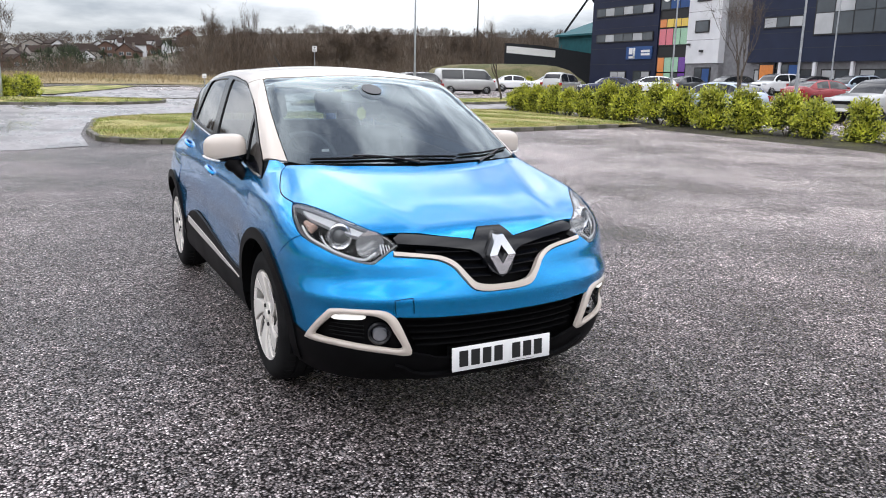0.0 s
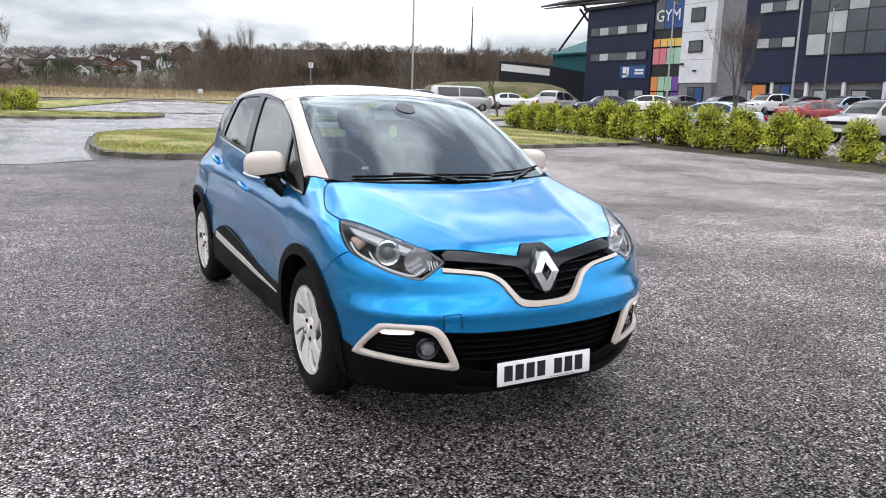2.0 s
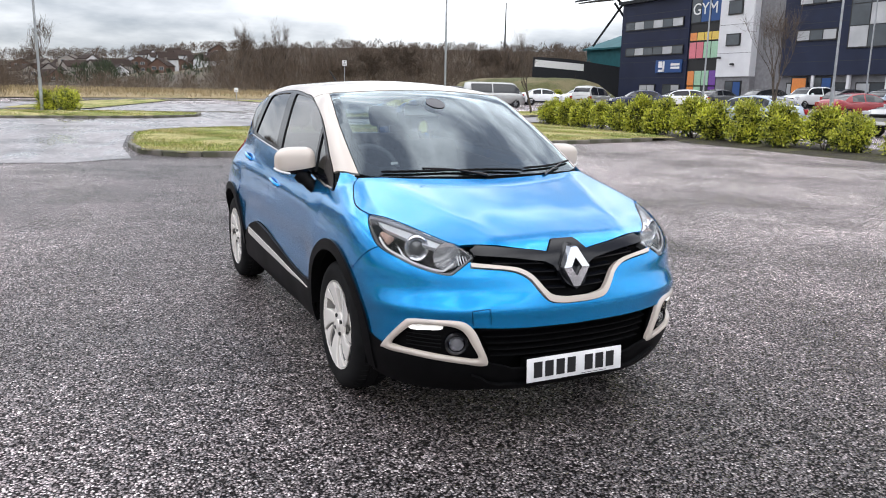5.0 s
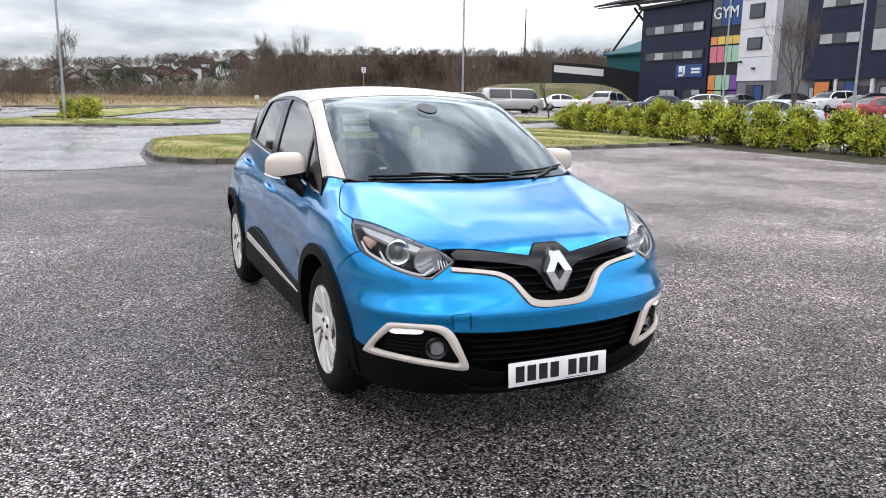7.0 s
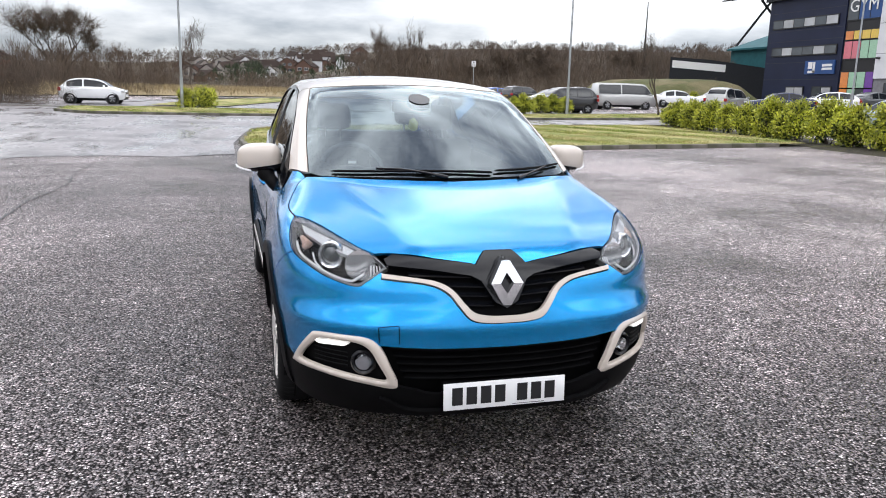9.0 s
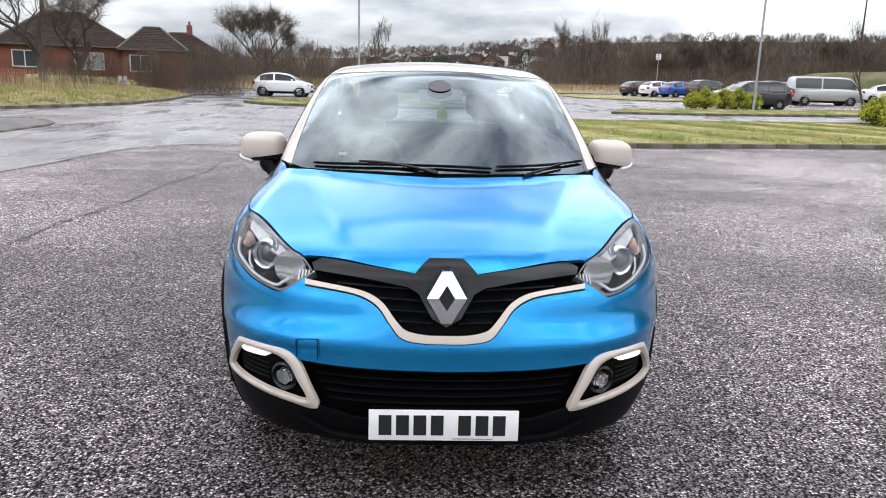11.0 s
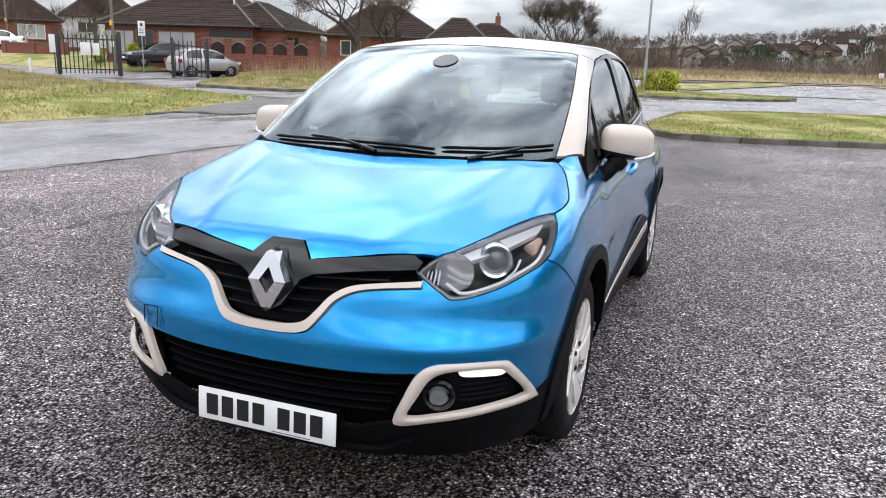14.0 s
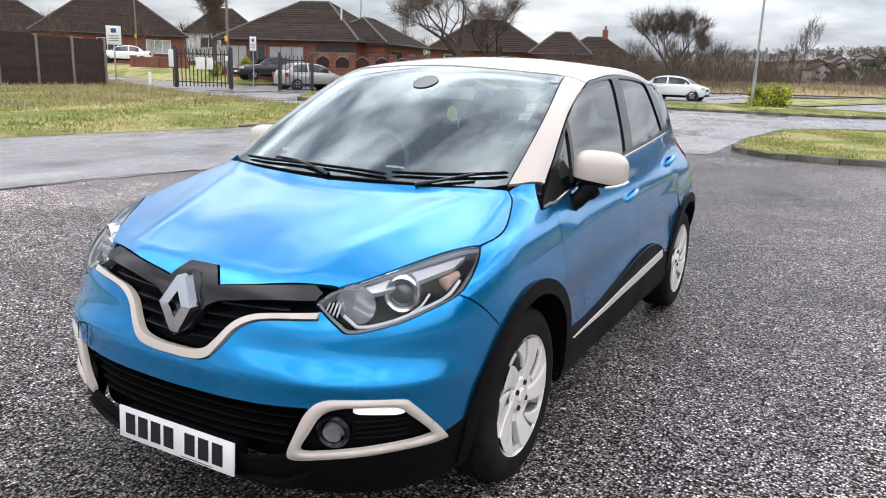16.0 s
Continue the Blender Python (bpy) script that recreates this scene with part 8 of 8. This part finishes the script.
def bungalow(label, x, y, turn, w, d, eave, ridge, up_, windows=(), wall=BRICK, tile=TILES, chimney=None, frames=UPVC, lift=0.0):
    h = thing("bungalow", None, label, "house")
    h.matrix_basis = Matrix.Translation((x, y, float(rise(x, y)) + lift)) @ Matrix.Rotation(turn, 4, "Z")
    part("brick_wall", boxed((-w / 2, -d / 2, -0.6), (w / 2, d / 2, eave), 0.0), wall, h, smooth=False)
    part("plinth", boxed((-w / 2 - 0.02, -d / 2 - 0.02, -0.6), (w / 2 + 0.02, d / 2 + 0.02, 0.35), 0.0), BRICK, h, smooth=False)
    hip_roof(h, w, d, eave, ridge, up_, tile=tile)
    for x0, x1, z0, z1, n in windows:
        window_in(h, x0, x1, z0, z1, -d / 2, frames, n, PALE_PANE if n > 2 else WINDOW)
    if chimney:
        part("chimney", boxed((chimney - 0.3, -0.3, eave + up_ * 0.4), (chimney + 0.3, 0.3, eave + up_ + 0.9), 0.02), BRICK, h)
        part("chimney_pot", tube([(chimney, 0, eave + up_ + 0.88), (chimney, 0, eave + up_ + 1.3)], 0.13, 10), TILE_EDGE, h)
    return h


west_plot = [(-22.4, 38.8), (-24.0, 37.2), (-28.4, 36.2), (-31.2, 38.6), (-35.0, 36.0), (-40.0, 34.5), (-52.0, 36.5), (-75.0, 40.0), (-98.0, 46.0), (-92.0, 80.0), (-60.0, 92.0), (-28.0, 90.0), (-19.5, 64.0), (-18.5, 52.0)]
verge("house_plots", west_plot, TURF, 0.02, 0.78, "raised front lawns below the bungalows", 2.0)
b1 = bungalow("red brick bungalow with a brown tiled hipped roof and bay windows", -33.4, 42.2, 0.22, 9.9, 8.5, 2.45, 2.2, 2.75, ((-4.9, -3.0, 0.55, 2.05, 3), (-2.8, -1.6, 0.2, 2.1, 2), (-1.3, 1.2, 0.55, 2.05, 3)), frames=TAN_FRAME, lift=0.45)
garage = new("garage_door")
garage.parent = b1
part("door_panel", boxed((2.25, -4.27, 0.0), (4.75, -4.252, 1.75), 0.0), TAN_FRAME, garage, "brown garage door", smooth=False)
for k in range(7):
    part("door_slat", boxed((2.28, -4.30, 0.06 + 0.24 * k), (4.72, -4.27, 0.25 + 0.24 * k), 0.008), TAN_FRAME, garage)
part("door_lintel", boxed((2.15, -4.31, 1.78), (4.85, -4.252, 2.15), 0.0), STEEL_DARK, garage, smooth=False)
b2 = bungalow("red brick bungalow wing with a lower tiled hipped roof", -29.6, 43.4, 1.73, 7.0, 5.6, 2.40, 1.7, 1.75, ((-2.5, -0.6, 0.9, 2.0, 2), (1.2, 1.9, 0.9, 2.0, 1)), frames=TAN_FRAME, lift=0.45)
part("flue", tube([(-2.6, 0.8, 2.6), (-2.6, 0.8, 4.7)], 0.06, 8), UPVC, b2)
part("aerial_pole", tube([(0.8, 1.0, 3.6), (0.8, 1.0, 6.2)], 0.03, 6), STEEL_DARK, b2)
bungalow("red brick bungalow with a brown hipped roof behind the fence", -66.2, 50.8, 0.906, 13.4, 9.0, 2.4, 5.0, 3.6, ((-3.2, -2.4, 0.9, 1.9, 1), (-1.2, 0.6, 0.8, 2.0, 2), (3.2, 5.4, 0.7, 2.0, 3)), lift=1.15)
bungalow("brick bungalow with a brown roof seen past the fence", -88.0, 53.0, 0.95, 14.0, 9.0, 2.6, 4.0, 3.6, ((-2.0, 0.0, 0.9, 2.0, 2),), lift=1.2)
bungalow("dark roofed house with white gutters behind bare trees", -28.0, 59.5, 0.45, 9.5, 8.0, 2.5, 2.6, 2.6, ((-3.6, -2.0, 0.9, 2.1, 2), (0.5, 2.5, 0.8, 2.1, 3)), lift=0.4)
bungalow("red brick house with white boards beyond the bank", -20.6, 58.0, 0.32, 4.2, 6.5, 2.35, 1.2, 1.75, ((-1.6, -0.2, 0.8, 2.0, 2),), lift=0.4)
bungalow("low brick house with a dark roof beyond the trees", -26.4, 84.5, 0.25, 8.5, 7.0, 2.5, 2.0, 2.3, ((-2.0, 0.0, 0.8, 2.0, 2),), chimney=1.0, lift=0.6)
bungalow("pale rendered house beyond the bare garden trees", -65.6, 66.0, 0.75, 8.0, 7.0, 3.6, 2.0, 2.8, ((-2.5, -0.8, 1.9, 3.0, 2), (0.8, 2.6, 1.9, 3.0, 2)), wall=WHITEPANEL, lift=0.9)
front_wall = thing("front_wall", None, "low dark red brick wall round a front garden", "wall")
front_wall.matrix_basis = Matrix.Translation((-49.1, 39.4, float(rise(-49.1, 39.4)) + 0.55))
part("wall_base", boxed((0, -0.11, -0.6), (5.6, 0.11, 0.85), 0.0), BRICK, front_wall, smooth=False)
part("wall_coping", boxed((-0.03, -0.15, 0.85), (5.63, 0.15, 0.92), 0.012), TILE_EDGE, front_wall)
for x in (0.0, 2.8, 5.6):
    part("brick_pier", boxed((x - 0.2, -0.18, -0.6), (x + 0.2, 0.18, 1.02), 0.0), BRICK, front_wall, smooth=False)


# garden wall with arched openings filled by dark panels
gwall = thing("garden_wall", None, "red brick garden wall with piers and arched dark panels", "wall")
wa, wb = np.array([-27.3, 34.3]), np.array([-23.1, 36.4])
gwall.matrix_basis = Matrix.Translation((*wa, float(rise(*wa)) + 0.35)) @ Matrix.Rotation(math.atan2(*(wb - wa)[::-1]), 4, "Z")
span = float(np.linalg.norm(wb - wa))
part("wall_base", boxed((0, -0.11, -0.2), (span + 3.0, 0.11, 0.95), 0.0), BRICK, gwall, smooth=False)
for k in range(6):
    x = k * span / 4
    part("brick_pier", boxed((x - 0.19, -0.17, -0.2), (x + 0.19, 0.17, 1.72), 0.0), BRICK, gwall, smooth=False)
    part("pier_cap", boxed((x - 0.24, -0.22, 1.72), (x + 0.24, 0.22, 1.79), 0.015), TILE_EDGE, gwall)
    if k < 5:
        x0, x1 = x + 0.19, x + span / 4 - 0.19
        arch = [(x0, 0.95)] + [(x0 + (x1 - x0) * t, 1.38 + 0.22 * math.sin(math.pi * t)) for t in np.linspace(0, 1, 11)] + [(x1, 0.95)]
        part("arched_panel", prism(arch, 0.05, "y", -0.03), FENCEWOOD, gwall, smooth=False)
        part("arch_rail", tube([(a, -0.05, z) for a, z in arch[1:-1]], 0.03, 6), GREYBLOCK, gwall)
for k, (x, y, s) in enumerate(((-35.2, 37.2, 0.95), (-37.6, 36.6, 0.7), (-30.6, 39.4, 0.6))):
    m = on_ground(x, y, k, s, 0.5)
    ob = copy_thing(kinds[k], m)
    ob.matrix_basis = m
    tagged(ob, label="clipped dark garden shrub by a bungalow", group="garden shrubs")


# ---- the gym and the stand behind it ----
gym = thing("gym_building", None, "three-storey navy clad gym with a pale stair tower", "building")
GX, GB = 59.0, 0.5


def slab(name, y0, y1, z0, z1, material, x0=0.0, x1=9.0, parent=gym, label=""):
    return part(name, boxed((GX + x0, y0, z0), (GX + x1, y1, z1), 0.0), material, parent, label, smooth=False)


def glazing(y0, y1, z0, z1, n, x=0.0, mats=(PALE_PANE, WINDOW), rows=1):
    w = new("window")
    w.parent = gym
    part("window_frame", boxed((GX + x - 0.10, y0 - 0.08, z0 - 0.08), (GX + x + 0.05, y1 + 0.08, z1 + 0.08), 0.0), FRAME, w, smooth=False)
    for r_ in range(rows):
        for k in range(n):
            a, b = y0 + (y1 - y0) * k / n + 0.05, y0 + (y1 - y0) * (k + 1) / n - 0.05
            c, e = z0 + (z1 - z0) * r_ / rows + 0.04, z0 + (z1 - z0) * (r_ + 1) / rows - 0.04
            part("pane", boxed((GX + x - 0.125, a, c), (GX + x - 0.095, b, e), 0.0), mats[(k + r_) % len(mats)], w, smooth=False)
    return w


slab("cladding_wall", 61.6, 73.0, GB, 12.4, NAVY, label="navy metal cladding")
for z in (3.8, 5.6, 7.9, 9.0, 11.0):
    slab("cladding_joint", 61.62, 72.98, z, z + 0.035, STEEL_DARK, -0.012, 0.0)
glazing(62.5, 72.1, 9.35, 10.25, 6)
glazing(62.3, 71.9, 6.4, 7.25, 6, mats=(WINDOW, PALE_PANE, WINDOW))
glazing(62.4, 65.0, GB, 3.0, 2)
glazing(66.4, 69.0, GB, 3.0, 2, mats=(PALE_PANE,))
slab("roof_edge", 61.6, 73.3, 12.4, 12.75, DARKROOF, -0.5, 9.0)
slab("sign_board", 62.2, 66.4, 4.35, 5.75, SIGNBLUE, -0.14, -0.02, label="blue sign board with pale marks")
for y0, y1, z0, z1 in ((62.5, 63.9, 5.1, 5.35), (62.5, 63.9, 4.75, 4.98), (64.9, 65.2, 4.5, 5.6), (65.3, 65.9, 4.9, 5.6), (64.9, 65.9, 4.45, 4.7)):
    slab("sign_mark", y0, y1, z0, z1, SIGNWHITE, -0.17, -0.13)
slab("glazed_bay", 57.0, 61.6, GB, 13.4, FRAME, 0.15, 9.0)
glazing(57.2, 61.4, 9.5, 12.9, 3, 0.15, (SIGNBLUE, SIGNBLUE, WINDOW))
glazing(57.2, 61.4, 7.6, 8.5, 4, 0.15, (YEL_PANEL, YEL_PANEL, YEL_PANEL, ORANGE_PANEL))
glazing(57.2, 61.4, 5.75, 7.5, 4, 0.15, (GREEN_PANEL, GREEN_PANEL, PINK_PANEL, PINK_PANEL))
glazing(57.2, 61.4, 2.9, 4.5, 4, 0.15, (PURPLE_PANEL, GREEN_PANEL, GREEN_PANEL, ORANGE_PANEL))
glazing(57.2, 61.4, GB, 2.85, 4, 0.15, (PURPLE_PANEL, WINDOW, GREEN_PANEL, ORANGE_PANEL))
txt = bpy.data.curves.new("sign_lettering", "FONT")
txt.body, txt.size, txt.extrude, txt.align_x = "GYM", 1.7, 0.02, "CENTER"
lettering = new("sign_lettering", txt)
lettering.data.materials.append(SIGNWHITE)
lettering.parent = gym
lettering.matrix_world = Matrix.Translation((GX - 0.03, 59.4, 10.3)) @ Matrix.Rotation(radians(-90), 4, "Z") @ Matrix.Rotation(radians(90), 4, "X")
slab("stair_tower", 52.6, 57.0, 3.8, 15.5, WHITEPANEL, -0.25, 9.0, label="pale grey panelled stair tower")
for z in (6.1, 8.9, 11.7):
    slab("panel_joint", 52.62, 56.98, z, z + 0.04, GREYBLOCK, -0.262, -0.25)
slab("tower_base", 52.6, 57.0, GB, 3.8, GREYBLOCK, -0.1, 9.0)
for z0, z1 in ((9.95, 11.2), (6.9, 7.95), (12.9, 14.1)):
    glazing(54.1, 55.8, z0, z1, 1, -0.25, (WINDOW,))
glazing(53.6, 55.6, GB + 0.2, 3.3, 2, -0.1, (SIGNBLUE, WINDOW))
for y, z in ((54.6, 4.9), (56.4, 5.6)):
    lamp = part("wall_lamp", boxed((GX - 0.55, y, z), (GX - 0.25, y + 0.35, z + 0.2), 0.04), STEEL_DARK, gym)
slab("link_wall", 49.2, 52.6, GB, 14.5, GREYBLOCK, 0.6, 9.0)
slab("east_cladding", 8.0, 49.2, 3.8, 16.0, NAVY2, 0.0, 14.0, label="blue-grey metal cladding")
for z in (5.0, 6.4, 8.4, 9.6, 11.4, 13.0):
    slab("cladding_joint", 8.02, 49.18, z, z + 0.035, STEEL_DARK, -0.012, 0.0)
glazing(43.4, 47.5, 6.9, 7.8, 3)
glazing(43.4, 47.5, 10.1, 11.0, 3)
# every fourth pane pale: sky reflection put into the glass colour
glazing(24.0, 42.2, 6.1, 11.5, 10, rows=3, mats=(WINDOW, PALE_PANE, WINDOW, WINDOW))
glazing(12.0, 20.0, 6.9, 7.8, 5)
slab("ground_floor", 8.0, 49.2, GB, 3.8, GREYBLOCK, 0.5, 14.0)
for k, y in enumerate(np.arange(9.5, 48.5, 3.6)):
    slab("column", y - 0.14, y + 0.14, GB, 3.8, WHITEPANEL, 0.05, 0.33)
    glazing(y + 0.4, y + 3.0, GB + 0.1, 3.1, 2, 0.5, (WINDOW, PALE_PANE, WINDOW) if k % 3 else (WINDOW, WINDOW))
glazing(46.2, 47.8, 2.0, 3.6, 1, 0.3, (ORANGE_PANEL,))
glazing(43.6, 45.6, 1.2, 3.6, 2, 0.3, (SIGNBLUE, WINDOW))
stand = thing("stadium_stand", None, "dark cantilevered stand roof with steel struts behind the gym", "building")
part("canopy", prism([(59.6, 14.0), (63.0, 14.9), (75.0, 16.6), (75.0, 16.2), (63.0, 14.4), (59.6, 13.8)], 10.0, "y", 74.0), DARKROOF, stand, smooth=False)
part("canopy_soffit", prism([(60.0, 13.75), (63.0, 14.25), (75.0, 16.0), (75.0, 15.8), (63.0, 14.05), (60.0, 13.6)], 9.4, "y", 74.3), GREYBLOCK, stand, smooth=False)
for p, q in (((63.0, 78.0, 13.4), (60.0, 80.0, 8.0)), ((60.0, 76.0, 13.0), (66.0, 78.0, 9.0)), ((60.2, 76.0, 13.6), (65.0, 76.5, 11.0))):
    part("strut", tube([p, q], 0.14, 8), DARKROOF, stand)
hall = thing("sports_hall", None, "teal clad hall partly hidden behind the gym", "building")
part("hall_wall", boxed((82.5, 96.0, 0.0), (104.0, 112.0, 10.0), 0.0), TEAL, hall, smooth=False)
part("hall_roof", prism([(81.8, 9.6), (93.0, 13.2), (104.5, 9.6), (104.5, 9.9), (93.0, 13.6), (81.8, 9.9)], 16.6, "y", 95.6), TEAL, hall, smooth=False)
for k in range(12):
    part("wall_rib", boxed((82.5 + k * 1.8, 95.93, 0.5), (82.58 + k * 1.8, 96.0, 9.6), 0.0), DARKROOF, hall, smooth=False)
rw = thing("retaining_wall", None, "dark sloping boundary wall with a long white banner", "wall")
raw("wall_face", [(56.8, 89.4, 2.0), (66.8, 82.5, 1.0), (66.8, 82.5, 5.6), (61.0, 86.5, 6.6), (56.8, 89.4, 6.9), (57.0, 89.7, 2.0), (67.0, 82.8, 1.0), (67.0, 82.8, 5.6), (61.2, 86.8, 6.6), (57.0, 89.7, 6.9)], [(0, 1, 2, 3, 4), (9, 8, 7, 6, 5), (4, 3, 8, 9), (3, 2, 7, 8), (0, 4, 9, 5), (1, 6, 7, 2)], DARKROOF, rw)
raw("banner", [(57.0, 89.2, 5.55), (62.6, 85.34, 5.0), (62.6, 85.34, 5.95), (57.0, 89.2, 6.5), (57.02, 89.23, 5.55), (62.62, 85.37, 5.0), (62.62, 85.37, 5.95), (57.02, 89.23, 6.5)], [(0, 1, 2, 3), (7, 6, 5, 4), (0, 3, 7, 4), (1, 5, 6, 2), (3, 2, 6, 7), (0, 4, 5, 1)], SIGNWHITE, rw)
mound_edge = [(44.0, 70.0), (54.0, 66.0), (58.0, 76.0), (66.0, 82.0), (56.8, 89.0), (46.0, 92.0), (40.0, 84.0)]
verge("grassy_mound", mound_edge, SLOPE_GRASS, 0.1, 2.6, "grassy mound below the boundary wall", 2.5)
mast = thing("radio_mast", on_ground(140.0, 240.0), "thin radio mast on the far ridge", "mast")
part("mast_shaft", tube([(0, 0, 0), (0, 0, 32)], [0.5, 0.15], 6), STEEL_DARK, mast)


# ---- far houses below the ridge ----
def far_house(x, y, turn, w, d, eave, up_, wall, roof_mat, seed):
    h = thing("far_house", None, "small distant house with a dark pitched roof", "house", "houses below the ridge")
    h.matrix_basis = Matrix.Translation((x, y, float(hill(np.array(x), np.array(y))) - 0.3)) @ Matrix.Rotation(turn, 4, "Z")
    part("wall", prism([(-w / 2, -2.0), (w / 2, -2.0), (w / 2, eave), (0, eave + up_), (-w / 2, eave)], d, "y", -d / 2), wall, h, smooth=False)
    r = new("roof")
    r.parent = h
    for s in (1, -1):
        raw("roof_slope", [(0, -d / 2 - 0.3, eave + up_ + 0.1), (0, d / 2 + 0.3, eave + up_ + 0.1), (s * (w / 2 + 0.35), d / 2 + 0.3, eave - 0.15), (s * (w / 2 + 0.35), -d / 2 - 0.3, eave - 0.15), (0, -d / 2 - 0.3, eave + up_ + 0.32), (0, d / 2 + 0.3, eave + up_ + 0.32), (s * (w / 2 + 0.35), d / 2 + 0.3, eave + 0.07), (s * (w / 2 + 0.35), -d / 2 - 0.3, eave + 0.07)],
            [(0, 1, 2, 3), (4, 5, 6, 7), (0, 3, 7, 4), (3, 2, 6, 7), (1, 5, 6, 2)], roof_mat, r)
    part("chimney", boxed((w * 0.2, -0.4, eave), (w * 0.2 + 0.7, 0.4, eave + up_ + 0.7), 0.0), POSTCON, h, smooth=False)
    for k in range(2):
        for z in ((1.0,) if eave < 4 else (0.9, 3.4)):
            x0 = -w * 0.32 + k * w * 0.4
            window_in(h, x0, x0 + w * 0.24, z, z + 1.2, -d / 2, UPVC, 2)
    return h


FARRENDER = mat("pale dull render", (0.34, 0.31, 0.28), 0.85, spread=0.2)
FARBRICK = mat("dull brown brick", (0.13, 0.075, 0.055), 0.85, spread=0.2)
frs = np.random.default_rng(5)
walls_ = (WHITEPANEL, FARBRICK, FARRENDER, FARRENDER, WHITEPANEL, FARBRICK)
for k in range(44):
    az = radians(-3.5 + 13.0 * (k * 7 % 44 + 0.5) / 44 + frs.uniform(-0.25, 0.25))
    dist = frs.uniform(310, 430)
    far_house(dist * math.sin(az), dist * math.cos(az), frs.uniform(-0.7, 0.7) + (math.pi / 2 if k % 3 == 0 else 0), frs.uniform(6, 8), frs.uniform(7, 9.5), frs.choice([2.6, 4.8]), frs.uniform(1.8, 2.6), walls_[k % 6], TILES, k)
